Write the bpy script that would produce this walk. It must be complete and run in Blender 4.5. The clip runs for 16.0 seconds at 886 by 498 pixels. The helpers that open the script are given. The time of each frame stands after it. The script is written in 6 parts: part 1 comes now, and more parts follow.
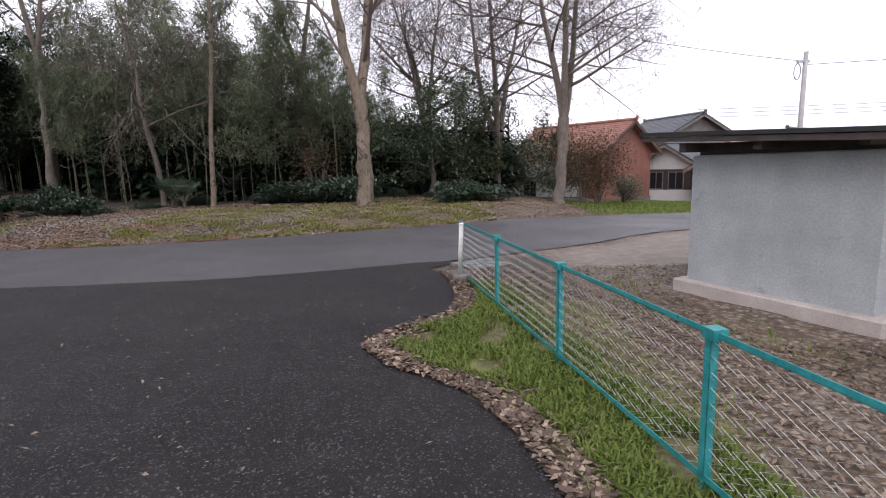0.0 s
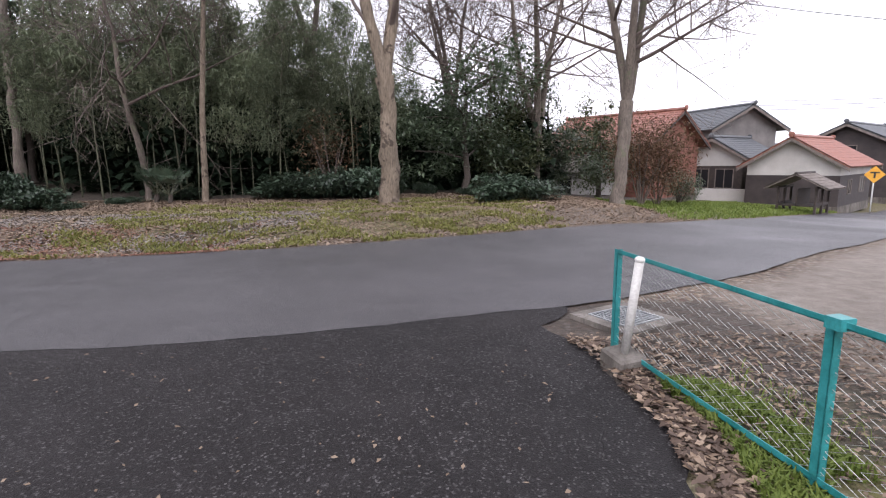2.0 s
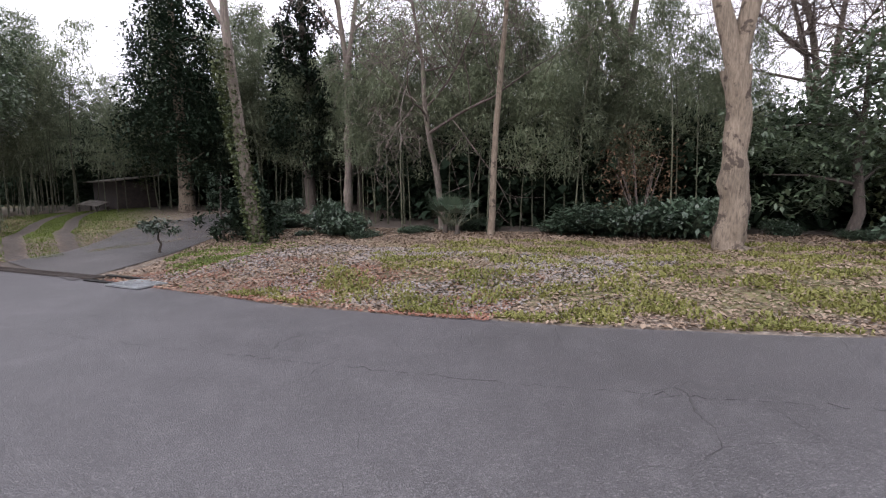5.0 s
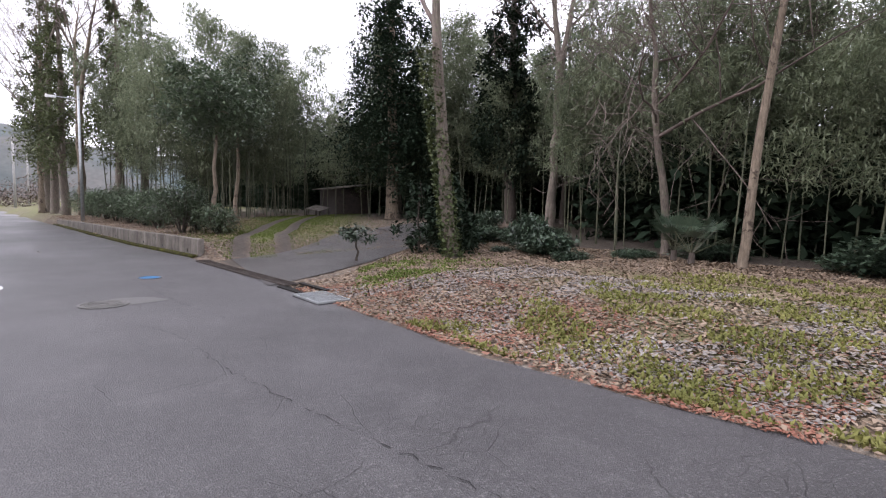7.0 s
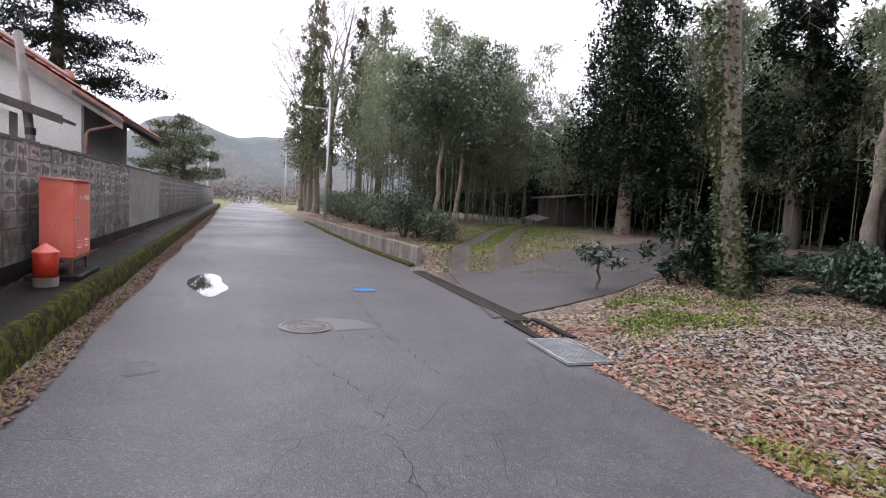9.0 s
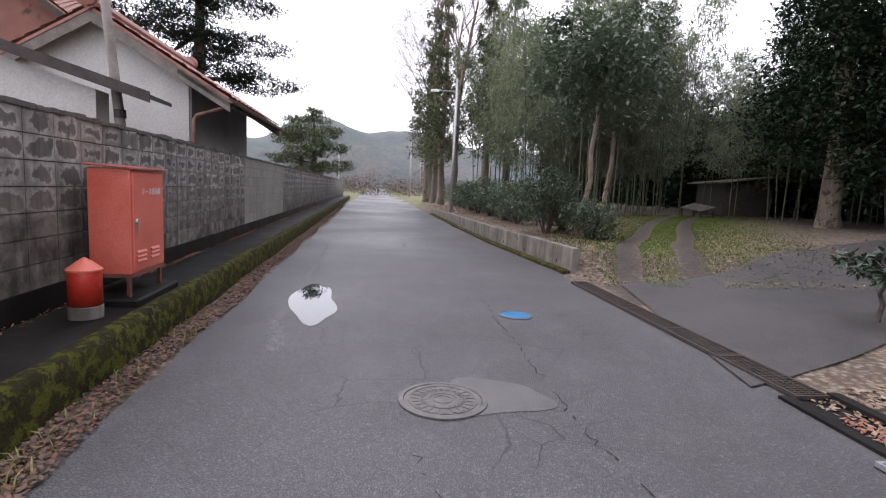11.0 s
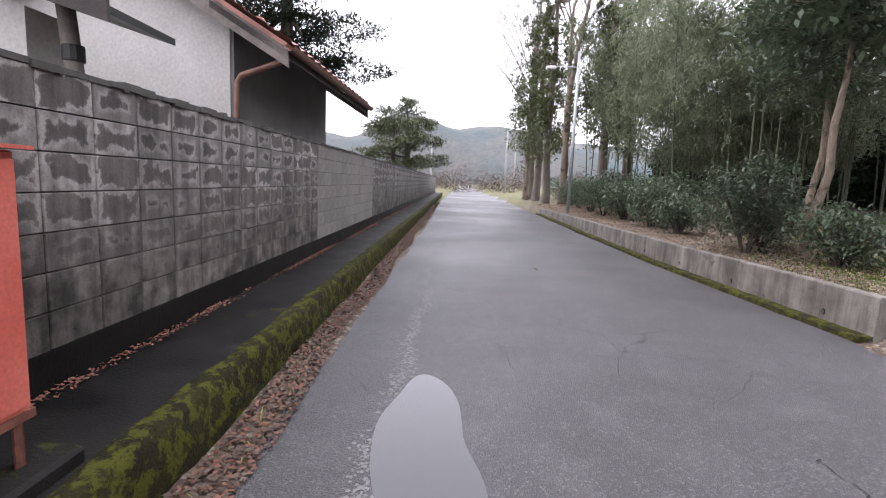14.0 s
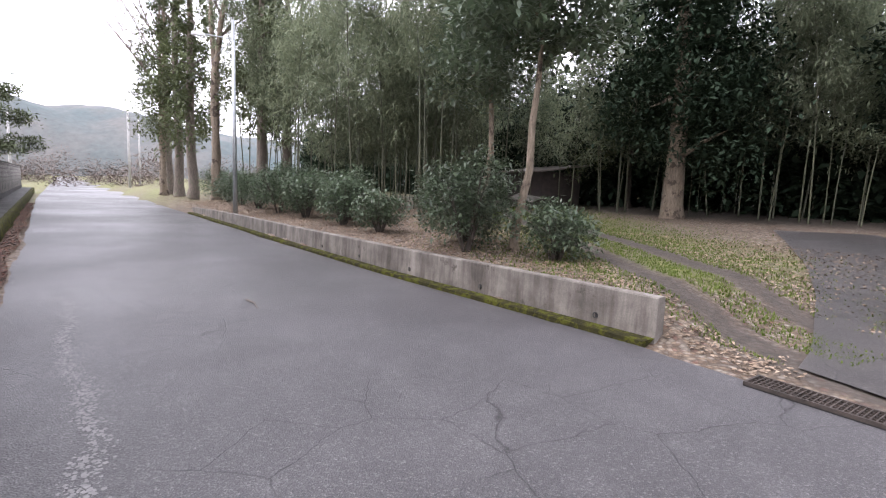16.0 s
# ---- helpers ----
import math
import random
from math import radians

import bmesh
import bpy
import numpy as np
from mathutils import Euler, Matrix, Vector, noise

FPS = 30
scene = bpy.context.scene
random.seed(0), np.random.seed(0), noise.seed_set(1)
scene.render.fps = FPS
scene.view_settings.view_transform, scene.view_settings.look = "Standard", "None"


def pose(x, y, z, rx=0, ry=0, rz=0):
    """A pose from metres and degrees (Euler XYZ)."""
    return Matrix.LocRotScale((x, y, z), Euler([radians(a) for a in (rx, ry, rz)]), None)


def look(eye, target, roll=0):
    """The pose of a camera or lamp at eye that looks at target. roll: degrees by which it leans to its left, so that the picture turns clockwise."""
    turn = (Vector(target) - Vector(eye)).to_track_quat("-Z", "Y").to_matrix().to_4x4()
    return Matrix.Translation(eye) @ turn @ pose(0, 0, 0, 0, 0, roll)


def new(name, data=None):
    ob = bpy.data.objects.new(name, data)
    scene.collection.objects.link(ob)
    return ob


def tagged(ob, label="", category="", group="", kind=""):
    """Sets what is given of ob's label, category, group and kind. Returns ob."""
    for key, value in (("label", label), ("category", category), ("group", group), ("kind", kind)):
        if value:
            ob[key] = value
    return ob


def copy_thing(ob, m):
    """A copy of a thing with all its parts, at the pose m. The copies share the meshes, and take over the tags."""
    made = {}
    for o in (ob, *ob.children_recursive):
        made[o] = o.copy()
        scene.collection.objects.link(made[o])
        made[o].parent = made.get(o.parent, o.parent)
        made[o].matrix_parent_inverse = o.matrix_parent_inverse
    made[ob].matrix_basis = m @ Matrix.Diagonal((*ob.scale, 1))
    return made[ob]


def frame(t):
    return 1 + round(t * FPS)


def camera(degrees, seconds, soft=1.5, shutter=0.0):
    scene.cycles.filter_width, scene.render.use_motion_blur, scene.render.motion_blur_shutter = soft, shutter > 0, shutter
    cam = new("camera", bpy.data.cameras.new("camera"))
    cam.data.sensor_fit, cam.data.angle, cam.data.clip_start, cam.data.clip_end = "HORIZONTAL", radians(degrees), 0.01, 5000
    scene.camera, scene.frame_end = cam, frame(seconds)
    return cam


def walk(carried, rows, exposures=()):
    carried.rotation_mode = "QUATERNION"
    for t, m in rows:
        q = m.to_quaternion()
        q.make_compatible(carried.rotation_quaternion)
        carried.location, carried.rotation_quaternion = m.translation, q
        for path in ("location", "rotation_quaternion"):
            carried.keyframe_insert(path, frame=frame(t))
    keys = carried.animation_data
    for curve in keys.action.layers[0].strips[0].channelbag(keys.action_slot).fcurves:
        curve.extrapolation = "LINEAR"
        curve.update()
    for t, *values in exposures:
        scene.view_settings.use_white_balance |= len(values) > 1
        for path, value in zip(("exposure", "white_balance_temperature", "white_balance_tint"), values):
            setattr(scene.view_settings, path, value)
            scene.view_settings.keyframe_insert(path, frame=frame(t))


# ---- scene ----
cam = camera(82.5, 16.0, 1.15)
EXPO = [(t, e, 6350, 20) for t, e in ((0.0, 0.75), (1.0, 0.9), (1.5, 0.85), (2.0, 1.08), (2.5, 1.0), (3.0, 0.88), (3.5, 0.62), (4.0, 0.74), (4.5, 1.05), (5.0, 1.25), (7.5, 1.25), (8.0, 1.58), (8.5, 1.6), (9.0, 1.4), (9.5, 1.1), (10.0, 1.1), (12.5, 1.38), (13.5, 1.55), (14.5, 1.75), (15.5, 1.9), (16.0, 1.88))]
PATH = [
    (0, (-0.254, 1.282, 1.665), (-0.268, 3.257, 1.345), -1.6),
    (0.5, (-0.367, 2.123, 1.605), (-0.381, 4.089, 1.238), -1.8),
    (0.6, (-0.459, 2.392, 1.598), (-0.468, 4.357, 1.225), -1.5),
    (0.7, (-0.55, 2.66, 1.591), (-0.555, 4.624, 1.212), -1.1),
    (0.8, (-0.642, 2.929, 1.583), (-0.643, 4.892, 1.199), -0.8),
    (0.9, (-0.733, 3.198, 1.576), (-0.73, 5.159, 1.185), -0.5),
    (1, (-0.825, 3.467, 1.569), (-0.817, 5.427, 1.172), -0.1),
    (1.5, (-1.088, 4.288, 1.543), (-1.124, 6.248, 1.151), -1.0),
    (2, (-1.363, 4.942, 1.557), (-1.402, 6.912, 1.217), -0.8),
    (2.5, (-1.566, 5.606, 1.555), (-1.506, 7.575, 1.212), -0.9),
    (3, (-1.718, 6.221, 1.563), (-1.523, 8.182, 1.223), 0.4),
    (3.5, (-1.857, 6.82, 1.561), (-1.757, 8.791, 1.236), 1.1),
    (4, (-2.053, 7.384, 1.562), (-2.308, 9.345, 1.265), 1.8),
    (4.5, (-2.291, 7.92, 1.598), (-2.99, 9.773, 1.317), -0.1),
    (5, (-2.548, 8.417, 1.614), (-3.642, 10.077, 1.393), -0.8),
    (5.2, (-2.689, 8.579, 1.599), (-3.827, 10.211, 1.395), -0.3),
    (7.3, (-4.579, 9.995, 1.592), (-6.231, 11.109, 1.423), 1.2),
    (7.5, (-4.807, 10.098, 1.585), (-6.378, 11.324, 1.412), 2.8),
    (8, (-5.51, 10.258, 1.573), (-7.133, 11.412, 1.392), 4.3),
    (8.5, (-6.278, 10.309, 1.572), (-8.163, 10.949, 1.376), 3.5),
    (9, (-6.962, 10.284, 1.594), (-8.913, 10.692, 1.428), 3.7),
    (9.5, (-7.655, 10.276, 1.585), (-9.633, 10.513, 1.415), 2.4),
    (10, (-8.368, 10.219, 1.564), (-10.356, 10.354, 1.385), 2.5),
    (10.2, (-8.649, 10.183, 1.548), (-10.637, 10.282, 1.352), 2.5),
    (12.3, (-11.426, 9.637, 1.601), (-13.4, 9.417, 1.374), 3.4),
    (12.5, (-11.703, 9.563, 1.603), (-13.679, 9.361, 1.374), 3.4),
    (13, (-12.325, 9.298, 1.601), (-14.301, 9.092, 1.372), 3.1),
    (13.5, (-12.953, 9.035, 1.564), (-14.915, 8.733, 1.316), 3.0),
    (14, (-13.594, 8.71, 1.571), (-15.536, 8.308, 1.307), 2.4),
    (14.5, (-14.235, 8.367, 1.552), (-16.184, 7.996, 1.304), 1.8),
    (15, (-14.911, 8.057, 1.546), (-16.886, 7.888, 1.283), 1.6),
    (15.5, (-15.536, 7.838, 1.559), (-17.502, 8.104, 1.304), 1.3),
    (16, (-16.19, 7.765, 1.603), (-17.953, 8.678, 1.364), 2.2),
]
walk(cam, [(t, look(eye, target, roll)) for t, eye, target, roll in PATH], EXPO)

# ---------------------------------------------------------------- light
world = bpy.data.worlds.new("overcast_sky")
scene.world = world
world.use_nodes = True
wn, wl = world.node_tree.nodes, world.node_tree.links
sky = wn.new("ShaderNodeTexSky")
sky.sky_type = "NISHITA"
sky.sun_disc = False
sky.sun_elevation, sky.sun_rotation = radians(38), radians(200)
sky.air_density, sky.dust_density = 1.0, 4.0
pale = wn.new("ShaderNodeHueSaturation")
pale.inputs["Saturation"].default_value = 0.12
wl.new(sky.outputs[0], pale.inputs["Color"])
cloud = wn.new("ShaderNodeMix")
cloud.data_type = "RGBA"
cloud.inputs[0].default_value = 0.88
wl.new(pale.outputs[0], cloud.inputs[6])
cloud.inputs[7].default_value = (8.6, 8.9, 9.4, 1)
wl.new(cloud.outputs[2], wn["Background"].inputs[0])
wn["Background"].inputs[1].default_value = 0.105
sun = new("sun", bpy.data.lights.new("sun", "SUN"))
sun.data.energy, sun.data.angle, sun.data.color = 0.6, radians(40), (1.0, 0.97, 0.93)
sun.matrix_world = look((-6, -22, 22), (0, 0, 0))


# ---------------------------------------------------------------- materials
def mat(name):
    m = bpy.data.materials.new(name)
    m.use_nodes = True
    return m, m.node_tree.nodes, m.node_tree.links, m.node_tree.nodes["Principled BSDF"]


def coords(n):
    return n.new("ShaderNodeTexCoord").outputs["Object"]


def noise_of(n, l, vec, scale, detail=4.0, rough=0.6):
    t = n.new("ShaderNodeTexNoise")
    t.inputs["Scale"].default_value, t.inputs["Detail"].default_value, t.inputs["Roughness"].default_value = scale, detail, rough
    if vec is not None:
        l.new(vec, t.inputs["Vector"])
    return t.outputs["Fac"]


def ramp(n, l, fac, *stops):
    r = n.new("ShaderNodeValToRGB")
    while len(r.color_ramp.elements) < len(stops):
        r.color_ramp.elements.new(0.5)
    for e, (p, c) in zip(r.color_ramp.elements, stops):
        e.position = p
        e.color = (*c, 1) if len(c) == 3 else c
    l.new(fac, r.inputs[0])
    return r.outputs[0]


def mix(n, l, fac, a, b, how="MIX"):
    m = n.new("ShaderNodeMix")
    m.data_type, m.blend_type = "RGBA", how
    for sock, v in ((m.inputs[0], fac), (m.inputs[6], a), (m.inputs[7], b)):
        if hasattr(v, "is_output"):
            l.new(v, sock)
        elif isinstance(v, (int, float)):
            sock.default_value = v
        else:
            sock.default_value = (*v, 1)
    return m.outputs[2]


def bump(n, l, bsdf, height, strength=0.4, dist=0.02):
    b = n.new("ShaderNodeBump")
    b.inputs["Strength"].default_value, b.inputs["Distance"].default_value = strength, dist
    l.new(height, b.inputs["Height"])
    l.new(b.outputs[0], bsdf.inputs["Normal"])


def grey(v):
    return (v, v, v)


def plain(name, c1, c2, rough=0.7, scale=6.0, metal=0.0, bumps=0.25, fine=60.0, vary=0.0, spots=None, dist=0.01, spec=0.5, streaks=0.0):
    """Two tones at a coarse and a fine scale, optional worn spots, optional change from piece to piece."""
    m, n, l, b = mat(name)
    v = coords(n)
    a = noise_of(n, l, v, scale, 5)
    f = noise_of(n, l, v, fine, 3)
    col = ramp(n, l, a, (0.32, c1), (0.68, c2))
    col = mix(n, l, 0.35, col, ramp(n, l, f, (0.3, grey(0.35)), (0.7, grey(1.0))), "MULTIPLY")
    if spots:
        s = ramp(n, l, noise_of(n, l, v, spots[1], 8, 0.7), (spots[2], grey(0)), (spots[2] + 0.06, grey(1)))
        col = mix(n, l, s, col, spots[0])
    if streaks:
        mp = n.new("ShaderNodeMapping")
        mp.inputs["Scale"].default_value = (1, 1, 0.12)
        l.new(v, mp.inputs["Vector"])
        col = mix(n, l, streaks, col, ramp(n, l, noise_of(n, l, mp.outputs[0], 3.2, 7, 0.7), (0.35, (0.25, 0.22, 0.19)), (0.6, grey(1.1))), "MULTIPLY")
    b.inputs["Specular IOR Level"].default_value = spec
    if vary:
        r = n.new("ShaderNodeObjectInfo").outputs["Random"]
        col = mix(n, l, 1.0, col, ramp(n, l, r, (0, grey(1 - vary)), (1, grey(1.0))), "MULTIPLY")
    l.new(col, b.inputs["Base Color"])
    b.inputs["Metallic"].default_value = metal
    l.new(ramp(n, l, a, (0.3, grey(max(rough - 0.1, 0.02))), (0.7, grey(min(rough + 0.1, 1)))), b.inputs["Roughness"])
    if bumps:
        bump(n, l, b, f, bumps, dist)
    return m


def leaf_mat(name, c1, c2, rough=0.45, trans=0.25, spec=0.2):
    """Leaves: colour changes from leaf to leaf and across the crown, with a little light through them."""
    m, n, l, b = mat(name)
    r = n.new("ShaderNodeNewGeometry").outputs["Random Per Island"]
    a = noise_of(n, l, coords(n), 0.7, 3)
    col = mix(n, l, 0.5, ramp(n, l, r, (0, c1), (1, c2)), ramp(n, l, a, (0.3, c1), (0.7, c2)))
    o = n.new("ShaderNodeObjectInfo").outputs["Random"]
    col = mix(n, l, 1.0, col, ramp(n, l, o, (0, grey(0.65)), (1, grey(1.1))), "MULTIPLY")
    l.new(col, b.inputs["Base Color"])
    b.inputs["Roughness"].default_value = rough
    b.inputs["Specular IOR Level"].default_value = spec
    if trans:
        t = n.new("ShaderNodeBsdfTranslucent")
        l.new(col, t.inputs["Color"])
        s = n.new("ShaderNodeMixShader")
        s.inputs[0].default_value = trans
        l.new(b.outputs[0], s.inputs[1])
        l.new(t.outputs[0], s.inputs[2])
        l.new(s.outputs[0], n["Material Output"].inputs[0])
    return m


def asphalt_mat(name, dark, light, patch, shine=0.5, dry=0.0, chips=0.7):
    """Damp asphalt: stone grain, worn lanes, wet glossy films and hairline cracks."""
    m, n, l, b = mat(name)
    v = coords(n)
    fine = noise_of(n, l, v, 110, 3, 0.75)
    grit = n.new("ShaderNodeTexVoronoi")
    grit.inputs["Scale"].default_value = 85
    l.new(v, grit.inputs["Vector"])
    big = noise_of(n, l, v, 0.35, 5)
    mid = noise_of(n, l, v, 2.2, 5)
    col = ramp(n, l, big, (0.35, dark), (0.65, light))
    col = mix(n, l, ramp(n, l, mid, (0.5, grey(0)), (0.72, grey(0.6))), col, patch)
    col = mix(n, l, 0.75, col, ramp(n, l, fine, (0.36, grey(0.22)), (0.56, grey(1.0)), (0.66, grey(2.6))), "MULTIPLY")
    col = mix(n, l, ramp(n, l, grit.outputs["Color"], (0.74, grey(0)), (0.95, grey(chips))), col, (0.20, 0.19, 0.188))
    crack = n.new("ShaderNodeTexVoronoi")
    crack.feature = "DISTANCE_TO_EDGE"
    crack.inputs["Scale"].default_value = 1.1
    warp = n.new("ShaderNodeMix")
    warp.data_type = "VECTOR"
    warp.inputs[0].default_value = 0.12
    l.new(v, warp.inputs[4])
    w = n.new("ShaderNodeTexNoise")
    w.inputs["Scale"].default_value, w.inputs["Detail"].default_value = 3.0, 6
    l.new(v, w.inputs["Vector"])
    l.new(w.outputs["Color"], warp.inputs[5])
    l.new(warp.outputs[1], crack.inputs["Vector"])
    line = ramp(n, l, crack.outputs["Distance"], (0.0, grey(1)), (0.006, grey(0)))
    craze = n.new("ShaderNodeTexVoronoi")
    craze.feature = "DISTANCE_TO_EDGE"
    craze.inputs["Scale"].default_value = 7.5
    l.new(warp.outputs[1], craze.inputs["Vector"])
    net = ramp(n, l, craze.outputs["Distance"], (0.0, grey(1)), (0.035, grey(0)))
    net = mix(n, l, 1.0, net, ramp(n, l, noise_of(n, l, v, 0.55, 4), (0.50, grey(0)), (0.60, grey(0.75))), "MULTIPLY")
    line = mix(n, l, 1.0, line, net, "LIGHTEN")
    where = ramp(n, l, noise_of(n, l, v, 0.45, 3), (0.47, grey(0)), (0.56, grey(0.85)))
    cr = mix(n, l, 1.0, line, where, "MULTIPLY")
    col = mix(n, l, cr, col, (0.012, 0.011, 0.011))
    l.new(col, b.inputs["Base Color"])
    wet = ramp(n, l, noise_of(n, l, v, 0.16, 3), (0.38, grey(0.34 + dry)), (0.62, grey(0.58 + dry)))
    wet = mix(n, l, 0.25, wet, ramp(n, l, fine, (0.3, grey(0.2)), (0.7, grey(0.9))))
    l.new(wet, b.inputs["Roughness"])
    b.inputs["Specular IOR Level"].default_value = shine
    h = mix(n, l, 0.5, fine, grit.outputs["Distance"])
    h = mix(n, l, cr, h, (0, 0, 0))
    bump(n, l, b, h, 0.9, 0.010)
    return m


def ground_mat():
    """Earth under leaf litter, with grass, bare sand and gravel, dark soil and painted grove shade given by the cover
    attribute.
    """
    m, n, l, b = mat("leafy_ground")
    v = coords(n)
    att = n.new("ShaderNodeVertexColor")
    att.layer_name = "cover"
    sep = n.new("ShaderNodeSeparateColor")
    l.new(att.outputs["Color"], sep.inputs[0])
    vor = n.new("ShaderNodeTexVoronoi")
    vor.inputs["Scale"].default_value = 16
    l.new(v, vor.inputs["Vector"])
    big = noise_of(n, l, v, 0.5, 5)
    mid = noise_of(n, l, v, 5, 5)
    fine = noise_of(n, l, v, 60, 3)
    sepv = n.new("ShaderNodeSeparateColor")
    l.new(vor.outputs["Color"], sepv.inputs[0])
    leaves = ramp(n, l, sepv.outputs[0], (0.0, (0.10, 0.065, 0.04)), (0.3, (0.19, 0.13, 0.085)), (0.6, (0.27, 0.21, 0.15)), (0.85, (0.33, 0.29, 0.24)), (1.0, (0.16, 0.07, 0.045)))
    leaves = mix(n, l, ramp(n, l, vor.outputs["Distance"], (0.2, grey(0)), (0.65, grey(0.7))), leaves, (0.05, 0.035, 0.025))
    grass = ramp(n, l, mid, (0.3, (0.075, 0.085, 0.022)), (0.5, (0.135, 0.145, 0.035)), (0.75, (0.23, 0.21, 0.075)))
    sand = ramp(n, l, mid, (0.3, (0.17, 0.14, 0.115)), (0.7, (0.27, 0.235, 0.20)))
    gf = n.new("ShaderNodeMath")
    gf.operation = "MULTIPLY_ADD"
    l.new(mid, gf.inputs[0])
    gf.inputs[1].default_value = 1.3
    gf.inputs[2].default_value = -0.65
    ga = n.new("ShaderNodeMath")
    ga.operation = "ADD"
    ga.use_clamp = True
    l.new(gf.outputs[0], ga.inputs[0])
    l.new(sep.outputs[0], ga.inputs[1])
    gm = n.new("ShaderNodeMath")
    gm.operation = "MULTIPLY"
    l.new(ga.outputs[0], gm.inputs[0])
    l.new(ramp(n, l, sep.outputs[0], (0.02, grey(0)), (0.25, grey(1))), gm.inputs[1])
    col = mix(n, l, gm.outputs[0], leaves, grass)
    col = mix(n, l, sep.outputs[1], col, sand)
    # blue cover: dark soil, and tree shade painted on the grove floor
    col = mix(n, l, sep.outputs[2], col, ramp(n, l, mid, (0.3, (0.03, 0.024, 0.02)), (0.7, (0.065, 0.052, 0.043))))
    col = mix(n, l, 0.45, col, ramp(n, l, fine, (0.3, grey(0.45)), (0.7, grey(1.15))), "MULTIPLY")
    col = mix(n, l, 0.5, col, ramp(n, l, big, (0.3, grey(0.7)), (0.7, grey(1.2))), "MULTIPLY")
    l.new(col, b.inputs["Base Color"])
    b.inputs["Roughness"].default_value = 0.85
    h = mix(n, l, 0.5, fine, vor.outputs["Distance"])
    bump(n, l, b, h, 0.8, 0.03)
    return m


M_ROAD = asphalt_mat("damp_asphalt", (0.054, 0.051, 0.053), (0.082, 0.078, 0.081), (0.105, 0.10, 0.102))
M_DRIVE = asphalt_mat("dark_asphalt", (0.009, 0.0078, 0.0078), (0.018, 0.015, 0.015), (0.027, 0.024, 0.024), 0.24, 0.15, 0.5)
M_PATH = asphalt_mat("old_path_asphalt", (0.040, 0.036, 0.035), (0.065, 0.058, 0.056), (0.085, 0.075, 0.07))
M_GROUND = ground_mat()


def bark_mat(name, c1, c2, patch, limit):
    """Bark furrowed along the trunk, with flaking patches."""
    m, n, l, b = mat(name)
    mp = n.new("ShaderNodeMapping")
    mp.inputs["Scale"].default_value = (1, 1, 0.16)
    l.new(coords(n), mp.inputs["Vector"])
    fur = noise_of(n, l, mp.outputs[0], 26, 6, 0.7)
    blot_ = noise_of(n, l, coords(n), 2.6, 7, 0.65)
    col = ramp(n, l, fur, (0.3, c1), (0.7, c2))
    col = mix(n, l, ramp(n, l, blot_, (limit, grey(0)), (limit + 0.05, grey(0.9))), col, patch)
    col = mix(n, l, 0.6, col, ramp(n, l, noise_of(n, l, coords(n), 0.9, 3), (0.3, grey(0.6)), (0.7, grey(1.2))), "MULTIPLY")
    l.new(col, b.inputs["Base Color"])
    b.inputs["Roughness"].default_value = 0.92
    bump(n, l, b, mix(n, l, 0.5, fur, blot_), 1.0, 0.05)
    return m


M_BARK = bark_mat("grey_bark", (0.09, 0.072, 0.06), (0.25, 0.21, 0.175), (0.15, 0.15, 0.10), 0.56)
M_BARK_PALE = bark_mat("peeling_bark", (0.10, 0.078, 0.056), (0.30, 0.24, 0.18), (0.055, 0.04, 0.03), 0.54)
M_BARK_DARK = bark_mat("dark_bark", (0.035, 0.028, 0.024), (0.11, 0.088, 0.072), (0.09, 0.085, 0.06), 0.6)
M_TWIG = plain("bare_twigs", (0.10, 0.075, 0.065), (0.19, 0.15, 0.13), 0.9, 2, bumps=0)
M_CULM = plain("bamboo_culm_skin", (0.05, 0.057, 0.03), (0.15, 0.15, 0.09), 0.5, 2, bumps=0.1, fine=20, vary=0.35)
M_BAMBOO = leaf_mat("bamboo_leaves", (0.145, 0.18, 0.11), (0.30, 0.335, 0.22), 0.6, 0.5)
M_LEAF = leaf_mat("glossy_evergreen_leaves", (0.045, 0.072, 0.04), (0.135, 0.175, 0.105), 0.3, 0.3, 0.5)
M_LEAF2 = leaf_mat("mid_green_leaves", (0.065, 0.085, 0.042), (0.15, 0.17, 0.085), 0.42)
M_AUCUBA = leaf_mat("broad_shrub_leaves", (0.030, 0.056, 0.034), (0.085, 0.12, 0.076), 0.33, 0.12, 0.5)
# conifer sprays, darkened to serve as grove shade on thicket and far woods
M_NEEDLE_SHADE = leaf_mat("conifer_and_grove_shade_leaves", (0.014, 0.026, 0.016), (0.038, 0.056, 0.034), 0.7, 0.08, 0.1)
M_PINE = leaf_mat("pine_needles", (0.06, 0.085, 0.045), (0.15, 0.165, 0.09), 0.6, 0.15)
M_DRYLEAF = leaf_mat("withered_leaves", (0.13, 0.075, 0.045), (0.24, 0.16, 0.10), 0.7)
M_IVY = leaf_mat("ivy_leaves", (0.04, 0.065, 0.025), (0.13, 0.15, 0.06), 0.45, 0.1)
M_GRASS = leaf_mat("grass_blades", (0.085, 0.135, 0.025), (0.21, 0.26, 0.06), 0.6)
M_WEED = leaf_mat("yellowing_weeds", (0.18, 0.20, 0.055), (0.38, 0.36, 0.12), 0.6)
M_LITTER = leaf_mat("dead_leaves_brown", (0.11, 0.07, 0.045), (0.40, 0.31, 0.23), 0.75, 0.0)
M_LITTER_WET = leaf_mat("wet_dead_leaves", (0.06, 0.038, 0.028), (0.21, 0.15, 0.115), 0.6, 0.0)
M_LITTER_RED = leaf_mat("dead_leaves_russet", (0.17, 0.065, 0.045), (0.32, 0.17, 0.12), 0.75, 0.0)
